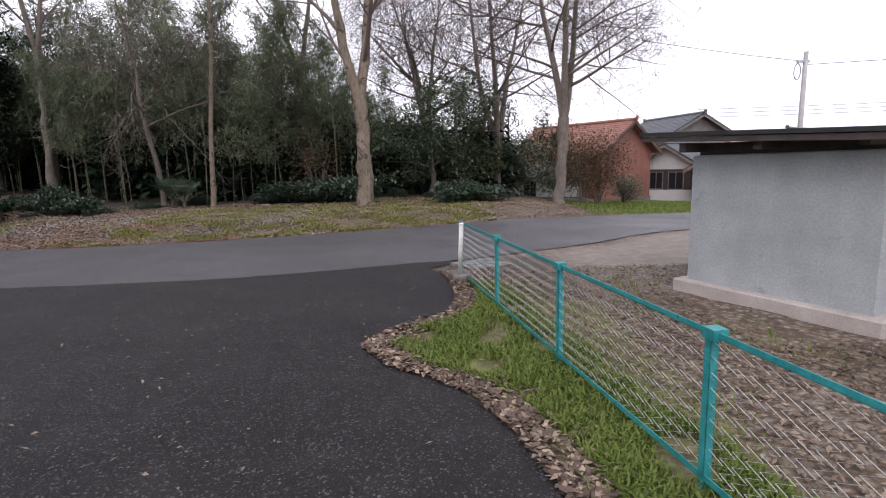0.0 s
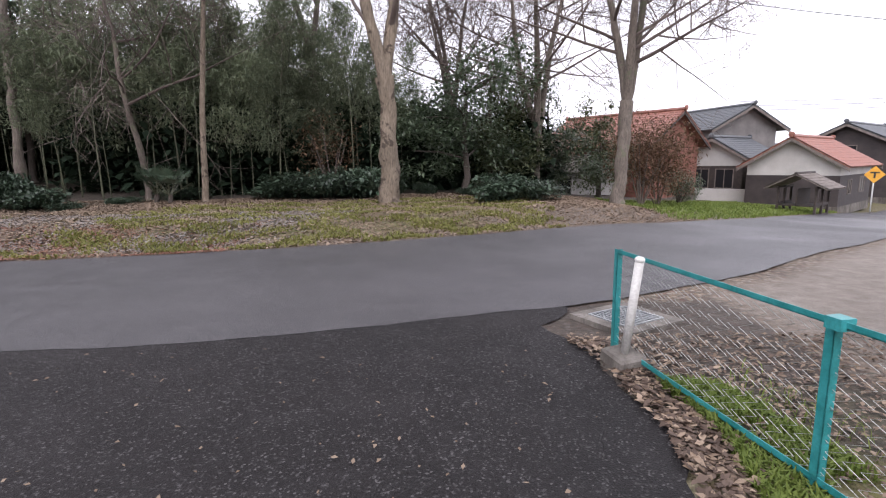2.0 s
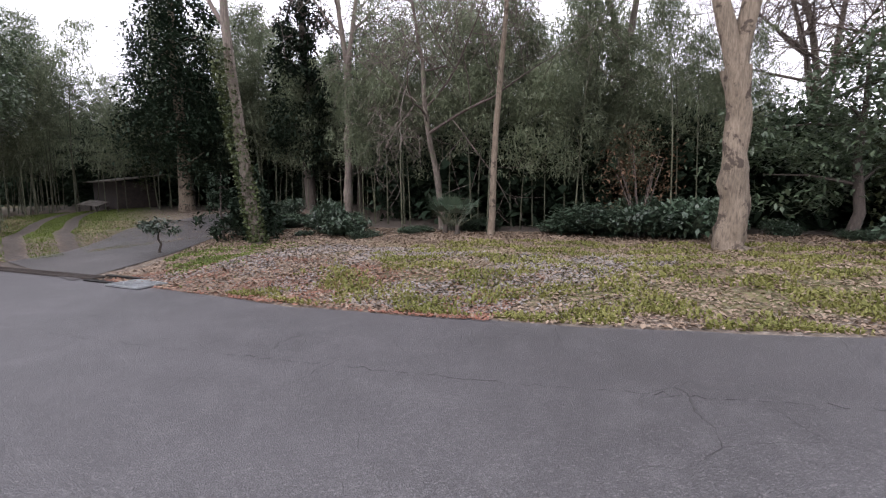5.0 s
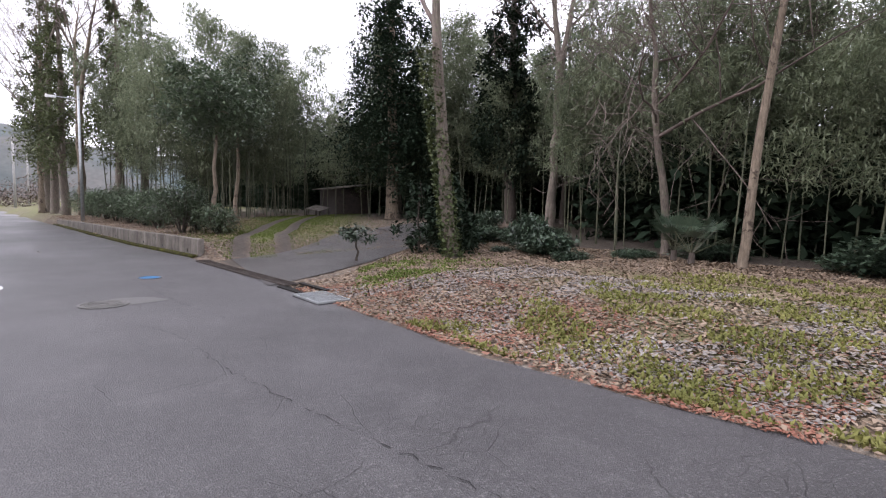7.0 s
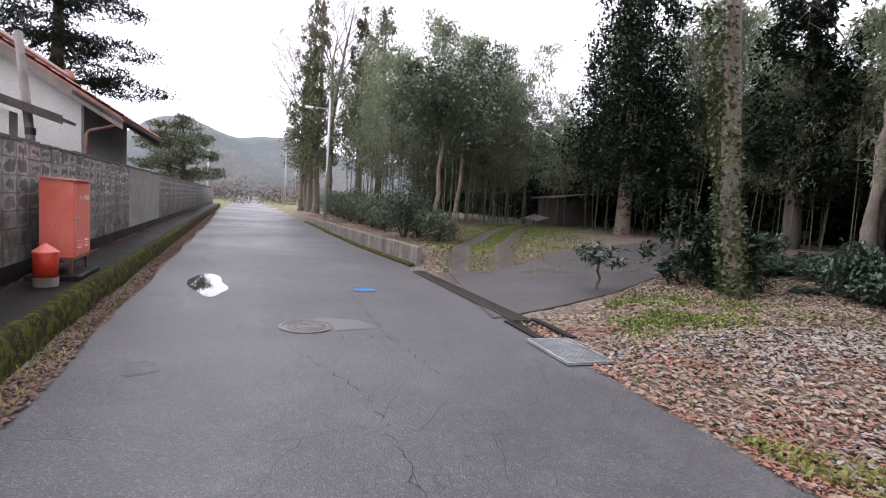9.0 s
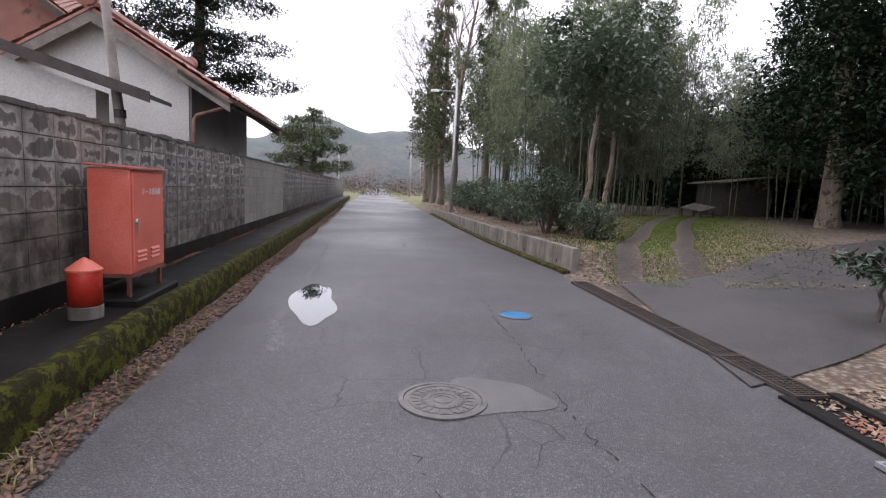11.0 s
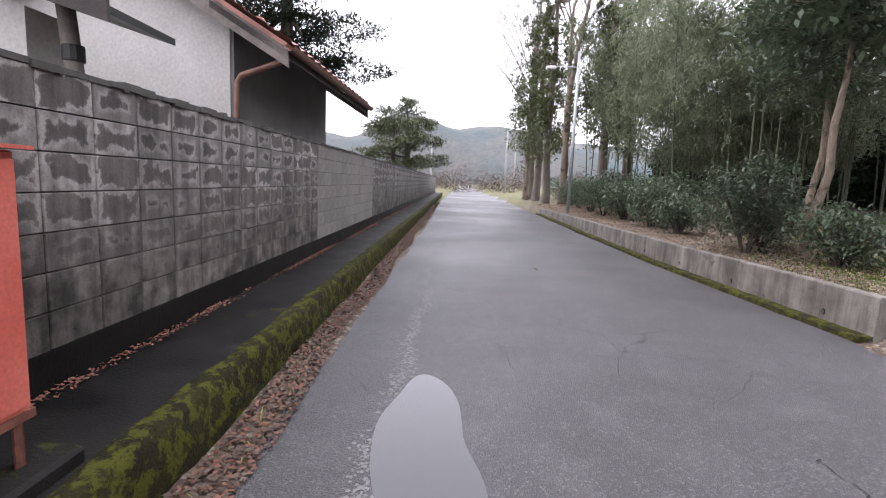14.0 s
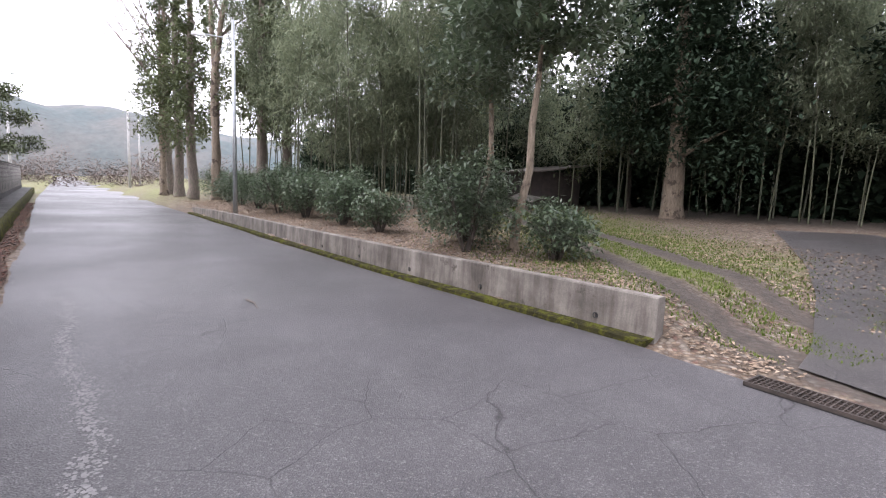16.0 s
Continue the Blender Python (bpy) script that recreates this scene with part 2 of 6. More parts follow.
M_LITTER_GREY = leaf_mat("dead_leaves_grey", (0.22, 0.19, 0.17), (0.52, 0.48, 0.45), 0.75, 0.0)


def block_mat():
    """Old concrete block: dark damp blotches with pale bloom round them, each block stained its own way, streaks across the wall."""
    m, n, l, b = mat("weathered_concrete_block")
    g = n.new("ShaderNodeNewGeometry").outputs["Position"]
    o = n.new("ShaderNodeObjectInfo").outputs["Random"]
    shift = n.new("ShaderNodeVectorMath")
    shift.operation = "ADD"
    comb = n.new("ShaderNodeCombineXYZ")
    big = n.new("ShaderNodeMath")
    big.operation = "MULTIPLY"
    big.inputs[1].default_value = 37.0
    l.new(o, big.inputs[0])
    l.new(big.outputs[0], comb.inputs[0])
    l.new(g, shift.inputs[0])
    l.new(comb.outputs[0], shift.inputs[1])
    blotch = noise_of(n, l, shift.outputs[0], 4.2, 7, 0.62)
    def calc(op, p, q):
        k = n.new("ShaderNodeMath")
        k.operation = op
        for sock, val in ((k.inputs[0], p), (k.inputs[1], q)):
            if hasattr(val, "is_output"):
                l.new(val, sock)
            else:
                sock.default_value = val
        return k.outputs[0]

    axis = n.new("ShaderNodeVectorMath")
    axis.operation = "DOT_PRODUCT"
    l.new(g, axis.inputs[0])
    axis.inputs[1].default_value = (-0.98260, -0.18570, 0)
    split = n.new("ShaderNodeSeparateXYZ")
    l.new(g, split.inputs[0])
    run = calc("PINGPONG", calc("ADD", axis.outputs["Value"], -8.4983), 0.21)
    rise = calc("PINGPONG", calc("ADD", split.outputs[2], -0.56), 0.1085)
    rim = calc("MULTIPLY", calc("MINIMUM", run, rise), 13.0)
    rim = calc("ADD", rim, calc("MULTIPLY", calc("ADD", blotch, -0.5), 4.5))
    rim = calc("ADD", rim, calc("MULTIPLY", calc("ADD", o, -0.5), 1.3))
    col = ramp(n, l, rim, (0.0, (0.25, 0.23, 0.21)), (0.35, (0.36, 0.335, 0.31)), (0.62, (0.40, 0.37, 0.345)), (0.80, (0.16, 0.145, 0.132)), (1.0, (0.12, 0.108, 0.098)))
    col = mix(n, l, 0.5, col, ramp(n, l, noise_of(n, l, shift.outputs[0], 9.0, 6, 0.65), (0.3, grey(0.55)), (0.7, grey(1.15))), "MULTIPLY")
    sep = n.new("ShaderNodeSeparateXYZ")
    l.new(g, sep.inputs[0])
    hgt = n.new("ShaderNodeMath")
    hgt.operation = "MULTIPLY_ADD"
    l.new(noise_of(n, l, g, 0.9, 4), hgt.inputs[0])
    hgt.inputs[1].default_value = 1.3
    l.new(sep.outputs[2], hgt.inputs[2])
    damp = ramp(n, l, hgt.outputs[0], (0.55, grey(0)), (0.9, grey(1)))
    rr = n.new("ShaderNodeMapRange")
    rr.inputs[1].default_value, rr.inputs[2].default_value = 1.5, 2.3
    l.new(hgt.outputs[0], rr.inputs[0])
    low = ramp(n, l, blotch, (0.38, (0.045, 0.039, 0.033)), (0.64, (0.20, 0.178, 0.155)))
    col = mix(n, l, rr.outputs[0], low, col)
    st = n.new("ShaderNodeMapping")
    st.inputs["Scale"].default_value = (3.0, 3.0, 0.35)
    l.new(g, st.inputs["Vector"])
    streak = noise_of(n, l, st.outputs[0], 2.2, 5, 0.6)
    col = mix(n, l, 0.75, col, ramp(n, l, streak, (0.35, grey(0.38)), (0.60, grey(1.2))), "MULTIPLY")
    col = mix(n, l, 1.0, col, ramp(n, l, o, (0, grey(0.7)), (1, grey(1.15))), "MULTIPLY")
    fine = noise_of(n, l, g, 80, 3)
    col = mix(n, l, 0.4, col, ramp(n, l, fine, (0.3, grey(0.5)), (0.7, grey(1.2))), "MULTIPLY")
    l.new(col, b.inputs["Base Color"])
    b.inputs["Roughness"].default_value = 0.9
    bump(n, l, b, fine, 0.5, 0.006)
    return m


M_BLOCK = block_mat()
M_BLOCK_PALE = plain("pale_concrete_block", (0.21, 0.195, 0.175), (0.34, 0.32, 0.29), 0.9, 3.0, bumps=0.4, fine=70, vary=0.2)
M_MORTAR = plain("grey_mortar", (0.06, 0.056, 0.05), (0.13, 0.12, 0.11), 0.95, 5)
M_WETCONC = plain("wet_black_concrete", (0.006, 0.0055, 0.005), (0.018, 0.016, 0.014), 0.6, 2.5, bumps=0.4, fine=50, spec=0.15)
M_LEDGE = plain("damp_concrete_ledge", (0.008, 0.0075, 0.007), (0.024, 0.0225, 0.020), 0.6, 2.0, bumps=0.5, fine=60, spots=((0.045, 0.046, 0.012), 2.6, 0.62), spec=0.12)
M_MOSS = plain("mossy_concrete", (0.018, 0.016, 0.009), (0.042, 0.039, 0.015), 0.95, 3.0, bumps=0.9, fine=45, spots=((0.068, 0.070, 0.012), 9.0, 0.49), dist=0.02, spec=0.1)
M_CONC = plain("stained_concrete", (0.11, 0.097, 0.083), (0.25, 0.225, 0.20), 0.85, 2.5, bumps=0.4, fine=60, spots=((0.075, 0.066, 0.054), 3.0, 0.60), streaks=0.8)
M_CONC_PALE = plain("pale_render", (0.30, 0.32, 0.32), (0.40, 0.42, 0.42), 0.85, 2.0, bumps=0.2, fine=40, spots=((0.24, 0.26, 0.265), 3, 0.60))
M_PLINTH = plain("pinkish_concrete", (0.36, 0.31, 0.28), (0.48, 0.43, 0.39), 0.9, 3)
M_PLASTER = plain("off_white_plaster", (0.50, 0.48, 0.45), (0.62, 0.60, 0.57), 0.85, 1.2, bumps=0.1, fine=30)
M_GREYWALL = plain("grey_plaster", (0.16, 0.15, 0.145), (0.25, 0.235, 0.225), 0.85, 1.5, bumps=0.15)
M_DARKWOOD = plain("dark_weathered_wood", (0.028, 0.022, 0.020), (0.075, 0.058, 0.050), 0.75, 5, bumps=0.4, fine=40)
M_WOOD = plain("grey_weathered_wood", (0.12, 0.10, 0.085), (0.25, 0.215, 0.19), 0.8, 4, bumps=0.4, fine=40)
M_REDTILE = plain("red_clay_tile", (0.24, 0.085, 0.055), (0.42, 0.19, 0.14), 0.5, 3.0, bumps=0.2, vary=0.2, spots=((0.16, 0.06, 0.045), 5, 0.6))
M_GREYTILE = plain("grey_glazed_tile", (0.055, 0.06, 0.065), (0.13, 0.14, 0.15), 0.4, 3.0, bumps=0.2, vary=0.2)
M_RUSTWALL = plain("rust_red_sheet_wall", (0.20, 0.075, 0.055), (0.33, 0.14, 0.105), 0.7, 1.2, bumps=0.3, spots=((0.035, 0.028, 0.026), 0.55, 0.58))
M_DARKSHEET = plain("dark_sheet_wall", (0.035, 0.028, 0.028), (0.075, 0.06, 0.058), 0.7, 1.5)
M_TURQ = plain("turquoise_painted_steel", (0.015, 0.20, 0.20), (0.04, 0.33, 0.34), 0.4, 8, bumps=0.15, spots=((0.03, 0.07, 0.08), 10, 0.63))
M_WIRE = plain("galvanised_wire", (0.30, 0.31, 0.29), (0.50, 0.51, 0.48), 0.5, 20, metal=0.3, bumps=0)
M_WHITEPOST = plain("white_painted_post", (0.58, 0.56, 0.53), (0.76, 0.75, 0.72), 0.5, 12, bumps=0.15, spots=((0.28, 0.24, 0.20), 9, 0.68))
M_RED = plain("faded_red_paint", (0.62, 0.115, 0.075), (0.76, 0.20, 0.145), 0.42, 2.5, bumps=0.05, spots=((0.48, 0.09, 0.06), 6, 0.66))
M_REDDEEP = plain("deep_red_paint", (0.48, 0.03, 0.015), (0.62, 0.055, 0.03), 0.35, 5, bumps=0.05)
M_RUST = plain("rusty_steel", (0.10, 0.032, 0.022), (0.24, 0.09, 0.055), 0.8, 14)
M_STEEL = plain("galvanised_steel", (0.34, 0.36, 0.37), (0.52, 0.54, 0.55), 0.4, 8, metal=0.7, bumps=0.05)
M_IRON = plain("dull_cast_iron", (0.10, 0.095, 0.09), (0.20, 0.19, 0.18), 0.45, 12, metal=0.4, bumps=0.3)
M_DARKIRON = plain("dark_drain_iron", (0.035, 0.028, 0.024), (0.085, 0.065, 0.055), 0.6, 12, metal=0.2)
M_BLUE = plain("blue_painted_iron", (0.03, 0.16, 0.36), (0.08, 0.28, 0.52), 0.4, 14, bumps=0.1, spots=((0.16, 0.18, 0.19), 16, 0.64))
M_WHITE = plain("white_paint", (0.66, 0.66, 0.64), (0.80, 0.80, 0.78), 0.5, 10, bumps=0)
M_YELLOW = plain("orange_yellow_sign", (0.72, 0.34, 0.02), (0.80, 0.42, 0.04), 0.4, 5, bumps=0)
M_BLACK = plain("black_paint", (0.012, 0.012, 0.012), (0.022, 0.022, 0.022), 0.5, 5, bumps=0)
M_POLE = plain("grey_concrete_pole", (0.34, 0.33, 0.32), (0.48, 0.47, 0.46), 0.7, 3, bumps=0.1)
M_COPPER = plain("brown_copper_pipe", (0.16, 0.075, 0.05), (0.28, 0.15, 0.11), 0.45, 5, bumps=0.05)
M_HILL = plain("wooded_hillside", (0.065, 0.095, 0.10), (0.145, 0.14, 0.135), 1.0, 0.02, bumps=0.0, fine=0.22)
M_PUDDLE, _n, _l, _b = mat("still_water")
_b.inputs["Base Color"].default_value = (0.03, 0.03, 0.032, 1)
_b.inputs["Roughness"].default_value = 0.02
_b.inputs["Specular IOR Level"].default_value = 0.7
M_GLASS, _n, _l, _b = mat("dark_window_glass")
_b.inputs["Base Color"].default_value = (0.02, 0.022, 0.025, 1)
_b.inputs["Roughness"].default_value = 0.06


# ---------------------------------------------------------------- geometry helpers
class Shape:
    """Collects vertices and faces of one mesh."""

    def __init__(self):
        self.v, self.f = [], []

    def add(self, verts, faces):
        k = len(self.v)
        self.v.extend(tuple(map(float, p)) for p in verts)
        self.f.extend(tuple(i + k for i in f) for f in faces)
        return self

    def box(self, lo, hi, m=None):
        (a, b, c), (d, e, g) = lo, hi
        pts = [Vector(p) for p in ((a, b, c), (d, b, c), (d, e, c), (a, e, c), (a, b, g), (d, b, g), (d, e, g), (a, e, g))]
        if m is not None:
            pts = [m @ p for p in pts]
        return self.add(pts, ((3, 2, 1, 0), (4, 5, 6, 7), (0, 1, 5, 4), (1, 2, 6, 5), (2, 3, 7, 6), (3, 0, 4, 7)))

    def chamfer_box(self, lo, hi, r=0.01, m=None):
        """A box with chamfered upright and top edges."""
        (a, b, c), (d, e, g) = lo, hi

        def ring(x0, y0, x1, y1, z, q):
            return [(x0 + q, y0, z), (x1 - q, y0, z), (x1, y0 + q, z), (x1, y1 - q, z), (x1 - q, y1, z), (x0 + q, y1, z), (x0, y1 - q, z), (x0, y0 + q, z)]

        pts = ring(a, b, d, e, c, r) + ring(a, b, d, e, g - r, r) + ring(a + r, b + r, d - r, e - r, g, r)
        pts = [Vector(p) for p in pts]
        if m is not None:
            pts = [m @ p for p in pts]
        fs = [tuple(range(7, -1, -1)), tuple(range(16, 24))]
        for k in (0, 8):
            fs += [(k + i, k + (i + 1) % 8, k + 8 + (i + 1) % 8, k + 8 + i) for i in range(8)]
        return self.add(pts, fs)

    def tube(self, path, radii, sides=6, cap=True, gnarl=0.0):
        path = [Vector(p) for p in path]
        if isinstance(radii, (int, float)):
            radii = [radii] * len(path)
        rings, side = [], None
        for i, p in enumerate(path):
            way = (path[min(i + 1, len(path) - 1)] - path[max(i - 1, 0)]).normalized()
            if side is None:
                side = way.orthogonal().normalized()
            side = (side - way * side.dot(way))
            side = side.normalized() if side.length > 1e-5 else way.orthogonal().normalized()
            up = way.cross(side)
            rings += [p + (side * math.cos(6.28319 * k / sides) + up * math.sin(6.28319 * k / sides)) * radii[i] for k in range(sides)]
        if gnarl:
            rings = [v + (v - path[n // sides]) * gnarl * noise.noise(Vector((v.x * 5, v.y * 5, v.z * 1.6))) for n, v in enumerate(rings)]
        fs = [(i * sides + k, i * sides + (k + 1) % sides, (i + 1) * sides + (k + 1) % sides, (i + 1) * sides + k) for i in range(len(path) - 1) for k in range(sides)]
        if cap:
            fs += [tuple(range(sides - 1, -1, -1)), tuple((len(path) - 1) * sides + k for k in range(sides))]
        return self.add(rings, fs)

    def lathe(self, profile, sides=24, centre=(0, 0, 0), m=None):
        """Turns a profile of (radius, z) about the z axis."""
        cx, cy, cz = centre
        pts = [Vector((cx + r * math.cos(6.28319 * k / sides), cy + r * math.sin(6.28319 * k / sides), cz + z)) for r, z in profile for k in range(sides)]
        if m is not None:
            pts = [m @ p for p in pts]
        fs = [(i * sides + k, i * sides + (k + 1) % sides, (i + 1) * sides + (k + 1) % sides, (i + 1) * sides + k) for i in range(len(profile) - 1) for k in range(sides)]
        fs += [tuple(range(sides - 1, -1, -1)), tuple((len(profile) - 1) * sides + k for k in range(sides))]
        return self.add(pts, fs)

    def mesh(self, name, material, smooth=False):
        me = bpy.data.meshes.new(name)
        me.from_pydata(self.v, [], self.f)
        me.materials.append(material)
        if smooth:
            me.polygons.foreach_set("use_smooth", [True] * len(me.polygons))
        return me


def quads_mesh(name, verts, material, smooth=False):
    """A mesh of loose quads from an array (n, 4, 3)."""
    n = len(verts)
    me = bpy.data.meshes.new(name)
    me.vertices.add(4 * n)
    me.vertices.foreach_set("co", np.asarray(verts, np.float32).ravel())
    me.loops.add(4 * n)
    me.loops.foreach_set("vertex_index", np.arange(4 * n, dtype=np.int32))
    me.polygons.add(n)
    me.polygons.foreach_set("loop_start", np.arange(0, 4 * n, 4, dtype=np.int32))
    me.polygons.foreach_set("loop_total", np.full(n, 4, np.int32))
    me.materials.append(material)
    me.update(calc_edges=True)
    return me


def part(name, shape, material, parent=None, label="", smooth=False):
    me = shape.mesh(name, material, smooth) if isinstance(shape, Shape) else shape
    ob = new(name, me)
    if parent is not None:
        ob.parent = parent
    if label:
        ob["label"] = label
    return ob


def thing(name, label, category, m=None, group="", kind=""):
    ob = new(name)
    if m is not None:
        ob.matrix_basis = m
    return tagged(ob, label, category, group, kind)


def setting(name, shape, material, label="", smooth=False, category=""):
    return tagged(part(name, shape, material, None, "", smooth), label, category, "", "structure")


def smoothstep(a, b, x):
    t = np.clip((np.asarray(x, float) - a) / (b - a), 0, 1)
    return t * t * (3 - 2 * t)


# ---------------------------------------------------------------- lie of the land
NORTH = [(-400, -52), (-74, 2.7), (-42.3, 7.9), (-29.2, 10.15), (-22, 11.6), (-19.9, 12.1), (-13.8, 12.85), (-11.6, 12.95), (-8.3, 13.25),
         (-6.4, 13.65), (-4.6, 14.15), (-2.85, 14.85), (-1, 15.6), (1.5, 16.8), (4.2, 18.3), (9, 22.5), (15, 28.3), (21, 34), (30, 41), (60, 60), (400, 250)]
SOUTH = [(-400, -59), (-58.8, -0.9), (-30.6, 4.55), (-22.8, 5.95), (-18.5, 6.72), (-14.9, 7.4), (-11.7, 7.95), (-9.4, 8.4), (-7.4, 8.75), (-4.8, 9.0),
         (-3.1, 9.25), (-1.8, 9.65), (-0.1, 10.2), (3, 11.9), (7, 15.2), (13, 20.6), (20, 27), (30, 34.5), (60, 53), (400, 243)]
NX, NY = np.array(NORTH).T
SX, SY = np.array(SOUTH).T


def north(x):
    return np.interp(x, NX, NY)


def south(x):
    return np.interp(x, SX, SY)


def land(x, y):
    """Height of the ground: level road, a fall to the north-east, low banks beside the grove."""
    x, y = np.asarray(x, float), np.asarray(y, float)
    s = np.clip(x + 0.5 * (y - 14) - 3, 0, 34)
    fall = -0.062 * (np.sqrt(s * s + 4) - 2)
    dn = y - north(x)
    bank = 0.28 * smoothstep(0.1, 3.0, dn) * smoothstep(-13.2, -12.2, x) * (1 - 0.6 * smoothstep(3, 7, x))
    mouth = (0.035 * np.clip(dn, 0, 26)) * smoothstep(-20.5, -19.5, -x - 0) * 0
    west = smoothstep(0.15, 0.45, dn) * 0.40 * smoothstep(19.2, 21.0, -x) + 0.035 * np.clip(dn - 0.3, 0, 26) * smoothstep(11.5, 14, -x)
    grove = 0.1 * smoothstep(5, 14, dn) * smoothstep(-12, -8, x)
    return fall + bank + west + grove + mouth


# ---------------------------------------------------------------- camera-independent ground sheet
def spaced(lo, hi, fine_lo, fine_hi, step, coarse):
    a = list(np.arange(fine_lo, fine_hi, step))
    d, p = step, fine_hi
    while p < hi:
        a.append(p)
        d = min(d * 1.35, coarse)
        p += d
    a.append(hi)
    d, p, low = step * 1.35, fine_lo - step * 1.35, []
    while p > lo:
        low.append(p)
        d = min(d * 1.35, coarse)
        p -= d
    low.append(lo)
    return np.array(low[::-1] + a)


gx = spaced(-900, 900, -32, 14, 0.22, 60)
gy = spaced(-900, 1200, -2, 30, 0.22, 60)
GX, GY = np.meshgrid(gx, gy)
GZ = land(GX, GY)
rs = np.random.RandomState(4)
inroad = (GY < north(GX) + 0.05) & (GY > south(GX) - 0.05)
drive = (GY < south(GX) + 0.1) & (GX < 0.6) & (GX > -9.6)
rough_amp = np.where(inroad | drive, 0.0, 0.025)
GZ = GZ + rough_amp * (rs.rand(*GZ.shape) - 0.5) * (np.abs(GX) < 60) - np.where(inroad | drive, 0.02, 0) - 0.1 * (((GX < -31) | (GX > 13)) & (GY < north(GX) + np.clip(0.12 * (np.abs(GX + 9) - 22), 0, 6)) & (GY > south(GX) - np.clip(0.12 * (np.abs(GX + 9) - 22), 0, 6)))
nv = GX.size
faces = []
W = len(gx)
idx = np.arange(nv).reshape(GX.shape)
q = np.stack([idx[:-1, :-1], idx[:-1, 1:], idx[1:, 1:], idx[1:, :-1]], -1).reshape(-1, 4)
me = bpy.data.meshes.new("ground")
me.vertices.add(nv)
me.vertices.foreach_set("co", np.stack([GX, GY, GZ], -1).astype(np.float32).ravel())
me.loops.add(q.size)
me.loops.foreach_set("vertex_index", q.astype(np.int32).ravel())
me.polygons.add(len(q))
me.polygons.foreach_set("loop_start", np.arange(0, q.size, 4, dtype=np.int32))
me.polygons.foreach_set("loop_total", np.full(len(q), 4, np.int32))
me.polygons.foreach_set("use_smooth", [True] * len(q))
me.update(calc_edges=True)
DN = GY - north(GX)
DS = south(GX) - GY


def patchy(x, y, scale, seed):
    out = np.zeros_like(x)
    r = np.random.RandomState(seed)
    for k in range(6):
        a, ph, s = r.rand() * 6.28, r.rand() * 6.28, scale * (0.6 + 1.1 * r.rand())
        out += np.sin((x * np.cos(a) + y * np.sin(a)) / s * 6.28 + ph)
    return np.clip(0.5 + out / 6, 0, 1)


def track_y(x):
    """The two-wheel track that leaves the side path and bends into the grove."""
    return np.interp(-x, [16, 19.6, 21.5, 23.5, 27, 30.5, 34, 38], [13.2, 14.0, 14.5, 15.5, 16.9, 18.5, 20.4, 23.0])


bankgrass = smoothstep(0.5, 1.4, DN) * (1 - smoothstep(6, 9, DN)) * smoothstep(-10, -6, GX) * (1 - smoothstep(-1.5, 1.5, GX)) * 0.62
eastgrass = smoothstep(0.2, 1.0, DN) * smoothstep(6, 9, GX) * (1 - smoothstep(9, 13, DN)) * 0.95
fargreen = smoothstep(40, 60, np.hypot(GX, GY)) * 0.7
fieldedge = smoothstep(-62, -75, GX) * 0.8
trackgrass = np.exp(-((GY - track_y(GX) - 0.9) / 2.6) ** 2) * smoothstep(19.8, 21.0, -GX) * (1 - smoothstep(33, 36, -GX)) * (DN > 0.6) * 0.75
fencegrass = ((GX > -1.3) & (GX < 1.6) & (GY < 8.3) & (GY > -3)) * 0.75
ivygrass = smoothstep(2.6, 4.0, DN) * (1 - smoothstep(5.5, 7, DN)) * smoothstep(13.5, 10, -GX) * (GX < -4) * 0.8
green = np.maximum.reduce([bankgrass, eastgrass, fargreen, fieldedge, trackgrass, fencegrass, ivygrass]) * (0.45 + 0.85 * patchy(GX, GY, 3.0, 2))
sandy = np.maximum.reduce([smoothstep(0, 0.8, DS) * smoothstep(1.0, 2.4, GX) * (1 - smoothstep(3.0, 4.6, DS)), 0.7 * smoothstep(0.35, 0.0, DN) * (DN > -0.2) * smoothstep(-10, -6, GX),
                           0.6 * smoothstep(-0.2, 0.6, DN) * (1 - smoothstep(1.5, 3.2, DN)) * smoothstep(-1.5, 0.5, GX) * (1 - smoothstep(4, 6, GX))])
wheel = np.maximum(np.exp(-((GY - track_y(GX) - 0.68) / 0.33) ** 4), np.exp(-((GY - track_y(GX) + 0.68) / 0.33) ** 4)) * smoothstep(18.0, 19.0, -GX) * (1 - smoothstep(34, 36, -GX)) * (DN > 0.4)
# wheel is rut soil; the second term paints tree shade over the grove floor
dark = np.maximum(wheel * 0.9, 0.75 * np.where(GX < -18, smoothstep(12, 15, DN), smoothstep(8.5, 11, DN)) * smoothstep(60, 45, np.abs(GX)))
dark = np.maximum(dark, 0.85 * (DN > 0.3) * smoothstep(15.4, 16.2, -GX) * (1 - smoothstep(18.4, 19.3, -GX)) * (1 - smoothstep(1.2, 2.2, DN)))
dark = np.maximum(dark, 0.8 * ((GX > -1.3) & (GX < 1.6) & (GY > 7.4) & (GY < 10.4)))
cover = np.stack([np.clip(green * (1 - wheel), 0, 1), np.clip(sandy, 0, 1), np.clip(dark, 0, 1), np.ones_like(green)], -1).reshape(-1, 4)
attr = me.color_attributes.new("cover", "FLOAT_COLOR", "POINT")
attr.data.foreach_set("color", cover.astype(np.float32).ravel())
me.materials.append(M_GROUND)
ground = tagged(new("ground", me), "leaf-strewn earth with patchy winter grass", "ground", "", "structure")


